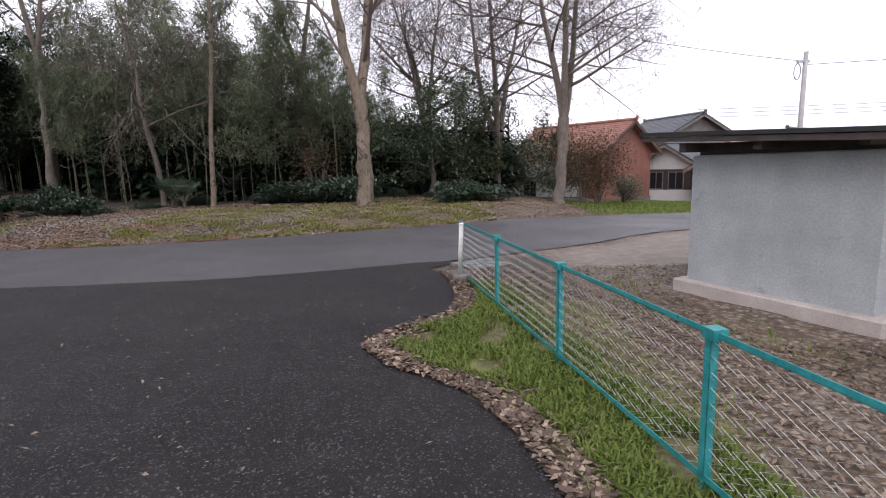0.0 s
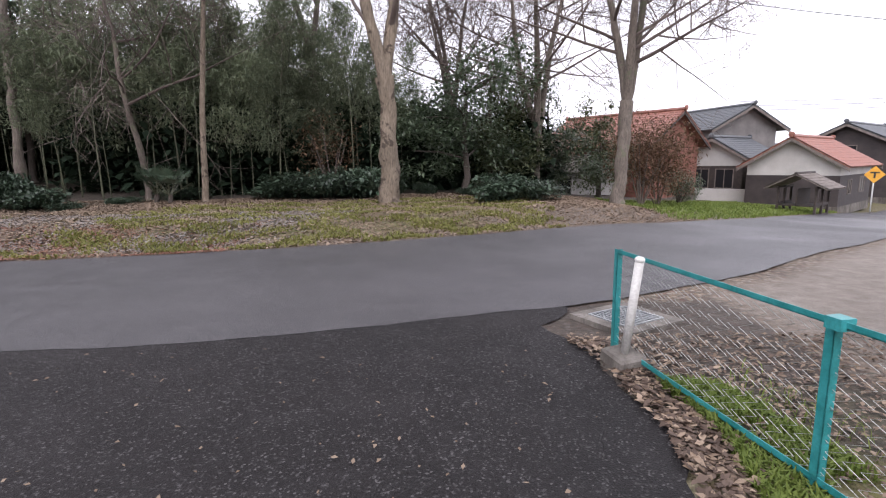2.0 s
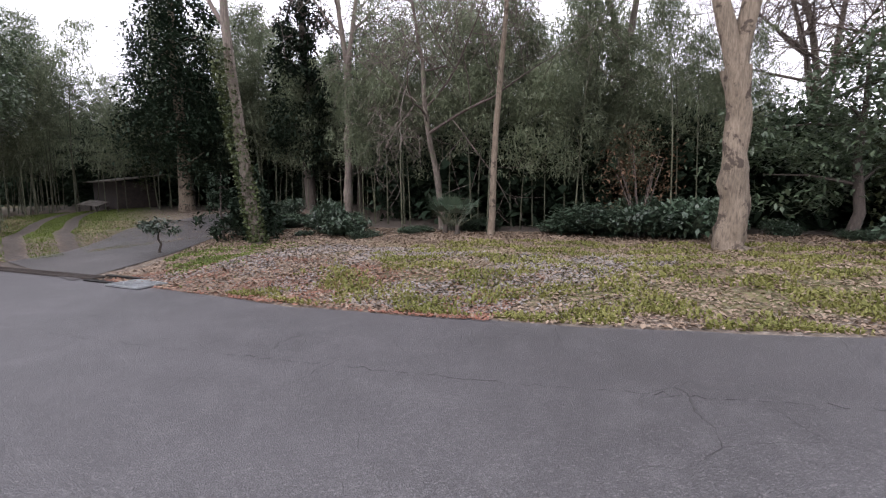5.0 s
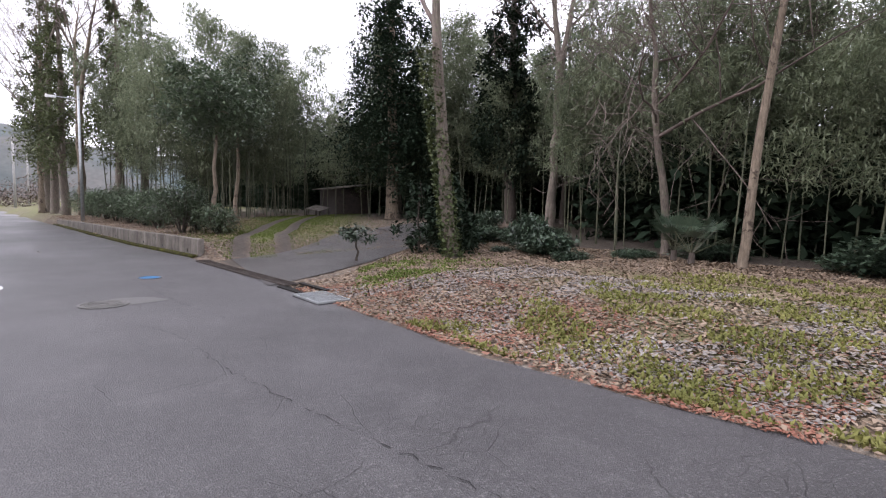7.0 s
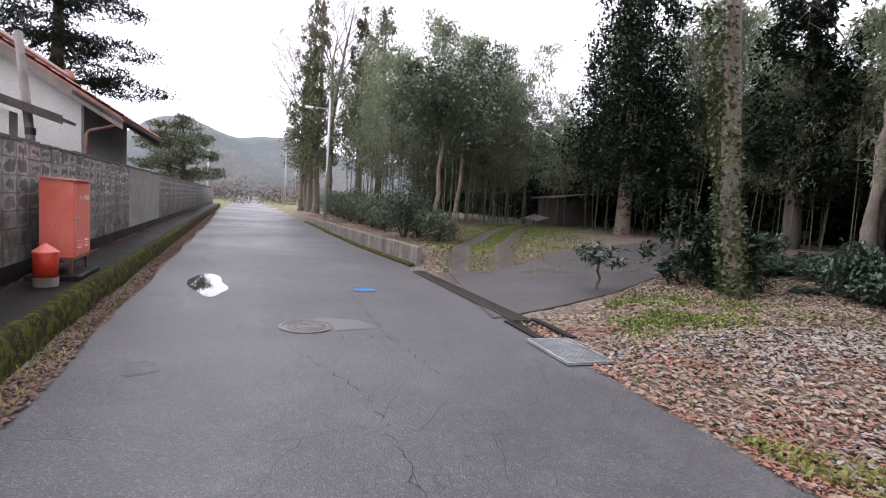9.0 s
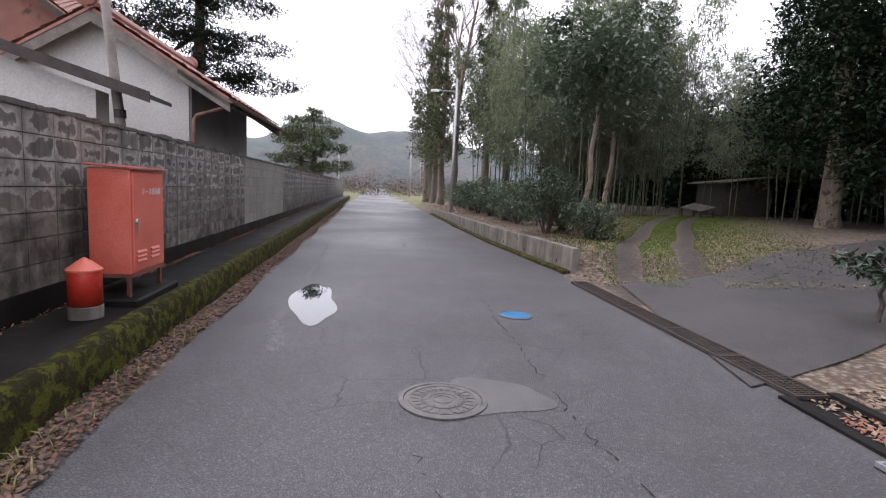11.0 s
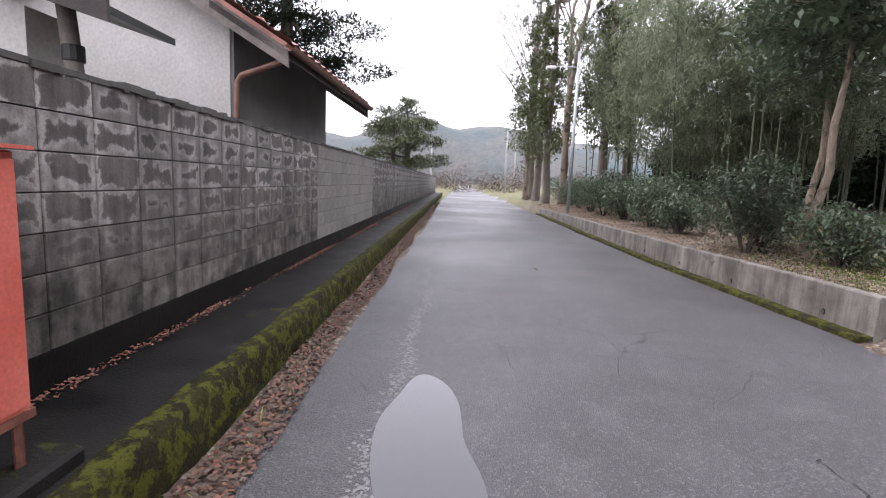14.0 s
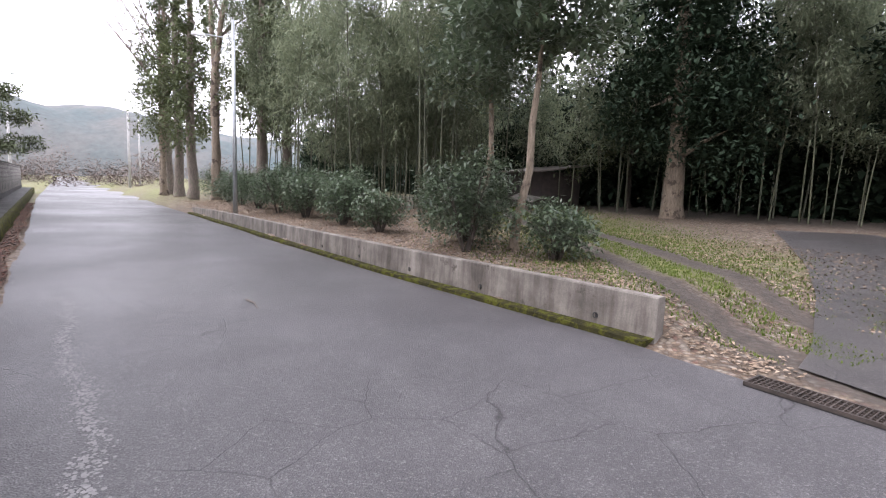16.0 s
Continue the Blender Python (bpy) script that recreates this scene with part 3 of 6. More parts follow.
def ribbon(name, lo, hi, xs, rows, lift, material, label, category):
    s = Shape()
    X = np.repeat(xs[:, None], rows, 1)
    Y = lo(xs)[:, None] + (hi(xs) - lo(xs))[:, None] * np.linspace(0, 1, rows)[None]
    Z = land(X, np.minimum(Y, north(X) - 0.001)) + lift
    pts = np.stack([X, Y, Z], -1).reshape(-1, 3)
    i = np.arange(len(pts)).reshape(len(xs), rows)
    s.v = [tuple(map(float, p)) for p in pts]
    s.f = [tuple(map(int, f)) for f in np.stack([i[:-1, :-1], i[1:, :-1], i[1:, 1:], i[:-1, 1:]], -1).reshape(-1, 4)]
    return setting(name, s, material, label, True, category)


def wavy(fn, amp, seed, scale=0.9):
    r = np.random.RandomState(seed)
    a, b, c = r.rand(3) * 6.28

    def g(x):
        return fn(x) + amp * (np.sin(x / scale + a) + 0.6 * np.sin(x / scale * 2.7 + b) + 0.4 * np.sin(x / scale * 7.1 + c))

    return g


road = ribbon("road", wavy(lambda x: south(x) + 0.06 * (x > -9.6) * (x < 0.4), 0.03, 3), wavy(north, 0.035, 5), spaced(-380, 380, -30, 12, 0.25, 12), 14, 0.004, M_ROAD, "damp grey worn asphalt village road", "road")


# dark driveway that joins the road
def drive_east(y):
    return np.interp(y, [-12, 0, 2.2, 3.62, 4.2, 4.77, 5.11, 5.36, 5.9, 6.39, 6.94, 7.66, 9.0, 9.54, 10.0], [0.9, 0.8, 0.6, 0.34, 0.19, -0.05, -0.37, -0.74, -1.06, -0.79, -0.22, -0.1, -0.27, -0.5, -0.2])


s = Shape()
ys = np.arange(-12, 10.6, 0.2)
cols = 24
pts = []
for y in ys:
    e = float(drive_east(min(y, 10.0))) + 0.05 * math.sin(y * 5.1) + 0.03 * math.sin(y * 13.0)
    for k in range(cols):
        x = -9.4 + (e + 9.4) * k / (cols - 1)
        pts.append((x, min(y, float(south(x)) + 0.35), 0.0))
s.v = pts
s.f = [(r * cols + k, r * cols + k + 1, (r + 1) * cols + k + 1, (r + 1) * cols + k) for r in range(len(ys) - 1) for k in range(cols - 1)]
driveway = setting("driveway", s, M_DRIVE, "wet dark asphalt driveway meeting the road", True, "driveway")
driveway.location.z = 0.0005

# side path into the grove
s = Shape()
path_pts = [(-16.35, 12.75), (-16.9, 13.8), (-17.6, 14.9), (-18.8, 16.6), (-20.3, 18.6), (-22.0, 20.9), (-23.8, 23.3)]
wide = [2.4, 2.1, 1.8, 1.5, 1.35, 1.2, 1.1]
left, right = [], []
for i, p in enumerate(path_pts):
    a, b = Vector(path_pts[max(i - 1, 0)]), Vector(path_pts[min(i + 1, len(path_pts) - 1)])
    way = (b - a).normalized()
    side = Vector((-way.y, way.x))
    if i < 3:
        side = Vector(((-1, 0.08), (-0.98, -0.12), (-0.9, -0.43))[i])
    left.append(Vector(p) + side * wide[i])
    right.append(Vector(p) - side * wide[i])
rows = []
for i in range(len(path_pts) - 1):
    for k in range(6):
        f = k / 6
        a, b = left[i].lerp(left[i + 1], f), right[i].lerp(right[i + 1], f)
        rows.append([a.lerp(b, j / 5) for j in range(6)])
for r in rows:
    for p in r:
        s.v.append((p.x, p.y, float(land(p.x, p.y)) + 0.022))
s.f = [(i * 6 + j, i * 6 + j + 1, (i + 1) * 6 + j + 1, (i + 1) * 6 + j) for i in range(len(rows) - 1) for j in range(5)]
setting("side_path", s, M_PATH, "old dark asphalt path curving into the grove", True, "path")


# ---------------------------------------------------------------- block wall along the road
WALL_A = Vector((-10.0, 7.15))
WALL_DIR = Vector((-0.9826, -0.1857)).normalized()
WALL_OUT = Vector((WALL_DIR.y, -WALL_DIR.x))  # towards the road
if WALL_OUT.y < 0:
    WALL_OUT = -WALL_OUT


def along(d, out=0.0, z=0.0):
    """A pose at d metres along the wall's face, out metres towards the road; x runs along the wall."""
    p = WALL_A + WALL_DIR * d + WALL_OUT * out
    return Matrix.Translation((p.x, p.y, z)) @ Matrix.Rotation(math.atan2(WALL_DIR.y, WALL_DIR.x), 4, "Z")


WALL_LEN, BASE_Z, COURSES, COURSE = 61.6, 0.56, 7, 0.217
# in this frame +x runs west along the wall and -y points to the road
s = Shape().box((0, 0.012, 0.3), (WALL_LEN, 0.13, BASE_Z + COURSE * COURSES), along(0))
wall_block = setting("wall_block", s, M_MORTAR, "weathered grey concrete block boundary wall", False, "wall")
s = Shape().box((0, -0.035, 0.1), (WALL_LEN, 0.15, BASE_Z), along(0))
part("footing", s, M_WETCONC, wall_block, "black damp concrete footing")
s = Shape()
r = random.Random(3)
d = 0.0
while d < WALL_LEN:
    w = min(r.uniform(0.05, 0.22), WALL_LEN - d)
    h = BASE_Z + COURSE * COURSES + r.uniform(0.018, 0.045)
    s.box((d, -0.024 - r.uniform(0, 0.022), BASE_Z + COURSE * COURSES - r.uniform(0.001, 0.02)), (d + w, 0.15, h), along(0))
    d += w
part("coping", s, M_MORTAR, wall_block, "crumbling mortar coping")
# ledge, gutter and mossy kerb in front of the wall
s = Shape().box((0, -0.78, -0.1), (WALL_LEN, -0.035, 0.33), along(0))
setting("wall_ledge", s, M_LEDGE, "damp dark concrete ledge below the block wall", False, "ledge")
s = Shape()
seg = 0.25
n_seg = int(WALL_LEN / seg)
for i in range(n_seg + 1):
    for j, (o, z) in enumerate(((-0.86, -0.06), (-0.855, 0.12), (-0.835, 0.29), (-0.80, 0.338), (-0.70, 0.335))):
        jit = 0.012 * math.sin(i * 2.1 + j * 1.7) + 0.01 * math.sin(i * 0.7 + j)
        p = along(i * seg) @ Vector((0, o + jit, z))
        s.v.append(tuple(p))
s.f = [(i * 5 + j, i * 5 + j + 1, (i + 1) * 5 + j + 1, (i + 1) * 5 + j) for i in range(n_seg) for j in range(4)]
setting("kerb_mossy", s, M_MOSS, "moss-covered concrete kerb face beside the road", True, "kerb")
# plain return of the wall that closes the yard
s = Shape().box((-0.13, -0.035, 0.0), (0.0, 14.0, BASE_Z + COURSE * COURSES), along(0))
setting("wall_return", s, M_BLOCK, "weathered concrete block wall", False, "wall")

# ---------------------------------------------------------------- retaining wall on the grove side
RW = [(-19.85, 12.28), (-22, 11.78), (-25, 11.1), (-29.2, 10.35), (-36, 9.2), (-42.3, 8.15)]
s = Shape()
top = [0.52, 0.52, 0.5, 0.47, 0.42, 0.3]
for i in range(len(RW)):
    a, b = Vector(RW[max(i - 1, 0)]), Vector(RW[min(i + 1, len(RW) - 1)])
    way = (b - a).normalized()
    side = Vector((way.y, -way.x))
    if side.y < 0:
        side = -side
    p = Vector(RW[i])
    for o, z in ((0.0, -0.1), (0.02, top[i] - 0.015), (0.035, top[i]), (0.16, top[i]), (0.175, top[i] - 0.015), (0.18, -0.1)):
        c = p + side * o
        s.v.append((c.x, c.y, z))
s.f = [(i * 6 + j, i * 6 + j + 1, (i + 1) * 6 + j + 1, (i + 1) * 6 + j) for i in range(len(RW) - 1) for j in range(5)] + [(5, 4, 3, 2, 1, 0), tuple(range(30, 36))]
retaining = setting("wall_retaining", s, M_CONC, "low stained concrete retaining wall with weep holes", False, "wall")
s = Shape()
for i in range(len(RW)):
    p = Vector(RW[i])
    for o, z in ((-0.19, -0.05), (-0.18, 0.06), (0.0, 0.075)):
        s.v.append((p.x, p.y + o, z))
s.f = [(i * 3 + j, i * 3 + j + 1, (i + 1) * 3 + j + 1, (i + 1) * 3 + j) for i in range(len(RW) - 1) for j in range(2)] + [(2, 1, 0)]
part("footing_strip", s, M_MOSS, retaining, "mossy gutter edge at the wall foot")
for d, w in ((0.75, 0), (2.72, 0), (4.5, 0), (6.3, 0), (8.1, 0)):
    t = d / 2.2
    i = 0
    rest = d
    while rest > (Vector(RW[i + 1]) - Vector(RW[i])).length:
        rest -= (Vector(RW[i + 1]) - Vector(RW[i])).length
        i += 1
    p = Vector(RW[i]).lerp(Vector(RW[i + 1]), rest / (Vector(RW[i + 1]) - Vector(RW[i])).length)
    m = Matrix.Translation((p.x, p.y + 0.012, 0.17)) @ Matrix.Rotation(radians(90), 4, "X")
    part("weep_hole", Shape().lathe([(0.036, -0.004), (0.038, 0.012), (0.026, 0.012), (0.024, 0.004)], 14, m=m), M_BLACK, retaining, "dark drain pipe mouth")


# ---------------------------------------------------------------- plants
def at_ground(x, y, sink=0.05):
    return Matrix.Translation((x, y, float(land(x, y)) - sink))


def cards(centres, sizes, rng, droop=0.0, ratio=0.45, flat=0.35):
    """Leaf blades: one kinked rhomb per leaf, turned at random."""
    n = len(centres)
    a = rng.rand(n) * 6.28319
    tilt = rng.normal(-droop, 0.55, n)
    way = np.stack([np.cos(a) * np.cos(tilt), np.sin(a) * np.cos(tilt), np.sin(tilt)], -1)
    side = np.stack([-np.sin(a), np.cos(a), rng.normal(0, flat, n)], -1)
    side /= np.linalg.norm(side, axis=1, keepdims=True)
    L, Wd = sizes[:, None], (sizes * ratio * 0.5)[:, None]
    c = np.asarray(centres)
    up = np.cross(way, side)
    tip = c + way * L
    mid = c + way * L * 0.45 + up * L * 0.08
    return np.stack([c, mid + side * Wd, tip, mid - side * Wd], 1)


def blob_points(rng, n, centre, radii, shell=0.5):
    d = rng.normal(size=(n, 3))
    d /= np.linalg.norm(d, axis=1, keepdims=True)
    r = (shell + (1 - shell) * rng.rand(n)) ** 0.7
    return np.asarray(centre) + d * r[:, None] * np.asarray(radii)


def grow(shape, rng, base, way, length, radius, level, top, spread=0.75, kids=(5, 6, 5, 4), lift=0.25, sides=(10, 7, 5, 3, 3), curl=0.13, first=0.35, cut=(0, 0, 0, 0)):
    """A limb with its side limbs, tapering and bending upwards."""
    n = (16, 7, 6, 4, 3)[level]
    pts, radii = [Vector(base)], [radius]
    w = Vector(way).normalized()
    for i in range(n):
        w = (w + Vector(rng.normal(0, curl * (0.7 if level == 0 else 1), 3)) + Vector((0, 0, lift * 0.14 * (level > 0)))).normalized()
        pts.append(pts[-1] + w * (length / n))
        radii.append(radius * (1 - 0.82 * ((i + 1) / n) ** (1.0 if level else 1.25)) + 0.003)
    shape[min(level, 1)].tube(pts, radii, sides[level], cap=False, gnarl=0.35 * (level == 0))
    if level >= top:
        return
    for k in range(kids[level]):
        f = first + (1 - first) * (k + rng.rand() * 0.9) / kids[level] if level == 0 else 0.22 + 0.76 * (k + rng.rand()) / kids[level]
        i = min(int(f * n), n - 1)
        p = pts[i].lerp(pts[i + 1], f * n - i)
        d = (pts[i + 1] - pts[i]).normalized()
        side = d.orthogonal().normalized()
        side.rotate(Matrix.Rotation(rng.rand() * 6.283, 3, d))
        w2 = (d * (1 - spread * 0.55) + side * spread + Vector((0, 0, lift))).normalized()
        grow(shape, rng, p, w2, length * rng.uniform(0.48, 0.7) * (1.1 - 0.35 * f), max(radii[i] * rng.uniform(0.38, 0.55), 0.006), level + 1, top, spread, kids, lift, sides, curl, first, cut)


def bare_tree(name, label, x, y, height, radius, seed, bark, twig=None, lean=(0, 0), forks=0, top=4, kids=(6, 6, 5, 4), spread=0.75, first=0.35, fork_at=0.4, lift=0.25, twist=0.05):
    rng = np.random.RandomState(seed)
    t = thing(name, label, "tree", at_ground(x, y), "trees along the grove")
    sh = (Shape(), Shape())
    flare = Shape()
    if forks:
        h = height * fork_at
        pts = [Vector((lean[0] * f * h / height, lean[1] * f * h / height, f * h)) + Vector(rng.normal(0, 0.015, 3)) * (f > 0) for f in (0, 0.04, 0.08, 0.13, 0.18, 0.24, 0.3, 0.38, 0.46, 0.54, 0.62, 0.7, 0.78, 0.86, 0.94, 1)]
        sh[0].tube(pts, [radius * k for k in (1.35, 1.15, 1.12, 1.16, 1.02, 1.0, 0.97, 0.95, 0.94, 0.92, 0.9, 0.9, 0.92, 0.95, 0.98, 1.0)], 20, cap=False, gnarl=0.5)
        for k in range(forks):
            a = 6.283 * k / forks + 0.4
            grow(sh, rng, pts[-1] - Vector((0, 0, radius * 0.6)), (0.2 * math.cos(a), 0.2 * math.sin(a), 1), height - h, radius * 0.68, 0, top, spread, kids, lift, curl=twist, first=0.15)
    else:
        sh[0].tube([Vector((0, 0, -0.1)), Vector((0, 0, 0.25)), Vector((lean[0] * 0.05, lean[1] * 0.05, 0.7))], [radius * 1.3, radius * 1.06, radius * 0.95], 12, cap=False)
        grow(sh, rng, (0, 0, 0.1), (lean[0] / height, lean[1] / height, 1), height, radius, 0, top, spread, kids, lift, curl=twist, first=first)
    part("trunk", sh[0], bark, t, "", True)
    part("bare_crown", sh[1], twig or bark, t, "leafless limbs and twigs", True)
    return t


def crown_tree(name, label, x, y, height, radius, seed, leaf, blobs, n, size, bark=M_BARK_DARK, lean=(0, 0), ratio=0.45, droop=0.2, category="tree", group="", limbs=True, shell=0.35):
    """A trunk, limbs to every clump, and a crown of clumps of leaves; blobs: (x, y, z, rx, ry, rz)."""
    rng = np.random.RandomState(seed)
    t = thing(name, label, category, at_ground(x, y), group)
    tr, li = Shape(), Shape()
    pts = [Vector((lean[0] * f ** 1.3, lean[1] * f ** 1.3, f * height)) + Vector((rng.normal(0, 0.05), rng.normal(0, 0.05), 0)) * (0 < f < 1) for f in (0, 0.04, 0.15, 0.3, 0.45, 0.6, 0.8, 1)]
    tr.tube(pts, [radius * k for k in (1.4, 1.1, 0.95, 0.85, 0.75, 0.6, 0.35, 0.1)], 10, cap=False)
    part("trunk", tr, bark, t, "", True)
    vol = np.array([b[3] * b[4] * b[5] for b in blobs]) ** 0.67
    out = []
    for b, k in zip(blobs, (vol / vol.sum() * n).astype(int)):
        c = Vector(b[:3])
        if limbs:
            f = min(max((c.z - b[5] * 0.7) / height, 0.12), 0.95)
            i = min(int(np.searchsorted([p.z for p in pts], f * height)), len(pts) - 1)
            a = pts[i]
            li.tube([a, a.lerp(c, 0.5) + Vector((0, 0, 0.1)), c], [radius * 0.35, radius * 0.22, 0.012], 5, cap=False)
        sub = max(int(k / 60), 3)
        cc = blob_points(rng, sub, b[:3], b[3:], 0.55)
        who = rng.randint(0, sub, k)
        out.append(cc[who] + rng.normal(0, 1, (k, 3)) * np.array(b[3:]) * 0.2)
    pts_l = np.concatenate(out)
    part("crown", quads_mesh("crown", cards(pts_l, size * rng.uniform(0.6, 1.3, len(pts_l)), rng, droop, ratio), leaf), leaf, t)
    if limbs:
        tagged(part("limb", li, bark, t, "", True), kind="stuff")
    return t


def bamboo(seed, height, radius, low):
    rng = np.random.RandomState(seed)
    t = thing("bamboo", "tall bamboo with pale green culms and feathery grey-green leaves", "bamboo", None, "bamboo grove")
    arch = rng.uniform(0.8, 2.2)
    a = rng.rand() * 6.283
    hs = np.linspace(0, 1, 12)
    pts = [Vector((arch * math.cos(a) * h ** 3, arch * math.sin(a) * h ** 3, height * (h - 0.10 * h ** 4))) for h in hs]
    c = Shape().tube(pts, [radius * (1 - 0.88 * h) for h in hs], 6, cap=False)
    part("culm", c, M_CULM, t, "", True)
    tw, centres = Shape(), []
    for k in range(46):
        h = low + (1 - low) * (k + rng.rand()) / 46
        i = min(int(h * 11), 10)
        p = pts[i].lerp(pts[i + 1], h * 11 - i)
        b = rng.rand() * 6.283
        ln = 1.35 * (1.15 - h) + 0.35
        e = p + Vector((math.cos(b) * ln, math.sin(b) * ln, ln * rng.uniform(0.15, 0.6)))
        tw.tube([p, p.lerp(e, 0.6) + Vector((0, 0, 0.08)), e], [0.008, 0.006, 0.003], 3, cap=False)
        for j in range(38):
            f = rng.uniform(0.3, 1.1)
            centres.append(np.array(p.lerp(e, f)) + rng.normal(0, 0.17, 3))
    centres = np.array(centres)
    part("twig_spray", tw, M_CULM, t)
    part("leaves", quads_mesh("leaves", cards(centres, 0.29 * rng.uniform(0.6, 1.25, len(centres)), rng, 0.55, 0.19), M_BAMBOO), M_BAMBOO, t)
    return t


def shrub(name, label, seed, leaf, r, h, n, size, ratio=0.45, stems=6, group="", bark=M_BARK_DARK):
    rng = np.random.RandomState(seed)
    t = thing(name, label, "shrub", None, group)
    st = Shape()
    out = []
    for k in range(stems):
        a = 6.283 * k / stems + rng.rand()
        q = r * rng.uniform(0.25, 0.7)
        z = h * rng.uniform(0.5, 0.85)
        tip = Vector((q * math.cos(a), q * math.sin(a), z))
        st.tube([Vector((0.05 * math.cos(a), 0.05 * math.sin(a), 0)), tip * 0.5 + Vector((0, 0, 0.05)), tip], [0.03, 0.02, 0.008], 5, cap=False)
        out.append(blob_points(rng, n // stems, tip - Vector((0, 0, h * 0.12)), (r * 0.5, r * 0.5, h * 0.36), 0.4))
    p = np.concatenate(out)
    p = p[p[:, 2] > 0.06]
    part("stem", st, bark, t)
    part("leaves", quads_mesh("leaves", cards(p, size * rng.uniform(0.6, 1.3, len(p)), rng, 0.15, ratio), leaf), leaf, t)
    return t


# the large bare trees on the bank
bare_tree("zelkova_tree", "tall bare zelkova with forked trunk and peeling brown bark", -3.3, 21.0, 13.0, 0.285, 11, M_BARK_PALE, M_TWIG, (-0.2, 0), forks=2, fork_at=0.30, kids=(8, 6, 5, 4), spread=0.8)
bare_tree("slim_tree", "slim leaning bare tree with pale trunk rotted at the foot", -9.75, 22.0, 12.5, 0.10, 12, M_BARK_PALE, M_TWIG, (1.0, -0.4), kids=(5, 5, 4, 3), first=0.6, twist=0.03)
ivy_tree = bare_tree("ivy_clad_tree", "leaning bare tree with ivy climbing its trunk", -15.45, 17.95, 12.5, 0.18, 13, M_BARK, M_TWIG, (-0.9, -1.6), kids=(7, 5, 5, 4), first=0.42, twist=0.035)
bare_tree("zelkova_tree", "bare grey zelkova with wide thin crown", 4.9, 24.2, 11.5, 0.24, 14, M_BARK, M_TWIG, (0.5, 0), forks=3, fork_at=0.33, kids=(7, 7, 6, 5), spread=1.0, lift=0.02)
bare_tree("zelkova_tree", "bare grey zelkova with two stems and fine twigs", 2.6, 29.6, 12.5, 0.25, 15, M_BARK, M_TWIG, (0.3, 0), forks=3, fork_at=0.22, kids=(8, 7, 6, 5), spread=1.0, lift=0.02)
bare_tree("gnarled_tree", "gnarled bare tree with drooping brown twigs", -13.0, 24.2, 9.5, 0.12, 16, M_BARK, M_TWIG, (0.4, 0), kids=(9, 7, 6, 4), first=0.3, spread=1.0, lift=-0.05, twist=0.11)
bare_tree("bare_tree", "slender bare tree rising over the bamboo", -1.5, 33.0, 12.0, 0.22, 17, M_BARK, M_TWIG, (0.5, 0), forks=3, fork_at=0.3, kids=(9, 7, 6, 5), spread=1.0, lift=0.12)
bare_tree("bare_tree", "slender bare tree rising over the bamboo", -7.0, 27.0, 14.5, 0.17, 18, M_BARK, M_TWIG, (-0.5, 0), forks=2, fork_at=0.4, kids=(6, 6, 5, 3))
bare_tree("bare_tree", "slender bare tree rising over the bamboo", -19.0, 25.5, 14.0, 0.18, 19, M_BARK, M_TWIG, (0.5, 0), forks=2, fork_at=0.5, kids=(6, 6, 5, 3))
bare_tree("bare_tree", "pale bare roadside tree with forked trunk", -46.5, 9.4, 15.0, 0.22, 20, M_BARK_PALE, M_TWIG, (1.2, 0), forks=2, fork_at=0.45, kids=(7, 6, 5, 4))
bare_tree("bare_tree", "pale bare roadside tree with forked trunk", -57.0, 6.6, 15.0, 0.22, 21, M_BARK_PALE, M_TWIG, (-0.8, 0), forks=2, fork_at=0.4, kids=(7, 6, 5, 4))

# ivy on the leaning trunk
rng = np.random.RandomState(31)
zz = rng.rand(2600) ** 1.3 * 5.6
aa = rng.rand(2600) * 6.283
rr = 0.19 + 0.11 * rng.rand(2600)
cc = np.stack([-0.9 * zz / 12.5 + rr * np.cos(aa), -1.6 * zz / 12.5 + rr * np.sin(aa), zz + 0.15], -1)
part("ivy", quads_mesh("ivy", cards(cc, 0.10 * rng.uniform(0.6, 1.3, len(cc)), rng, 0.5, 0.8), M_IVY), M_IVY, ivy_tree, "climbing ivy leaves")

# dense conifers, evergreens


def column(h0, h1, r, n, seed):
    rng = np.random.RandomState(seed)
    out = []
    for k in range(n):
        f = k / (n - 1)
        a = k * 2.4
        q = r * (1 - f) ** 0.55 * 0.62
        out.append((q * math.cos(a), q * math.sin(a), h0 + (h1 - h0) * f, 0.52 * r * (1.15 - f * 0.75), 0.52 * r * (1.15 - f * 0.75), 0.62 * r * (1.1 - f * 0.5)))
    return out


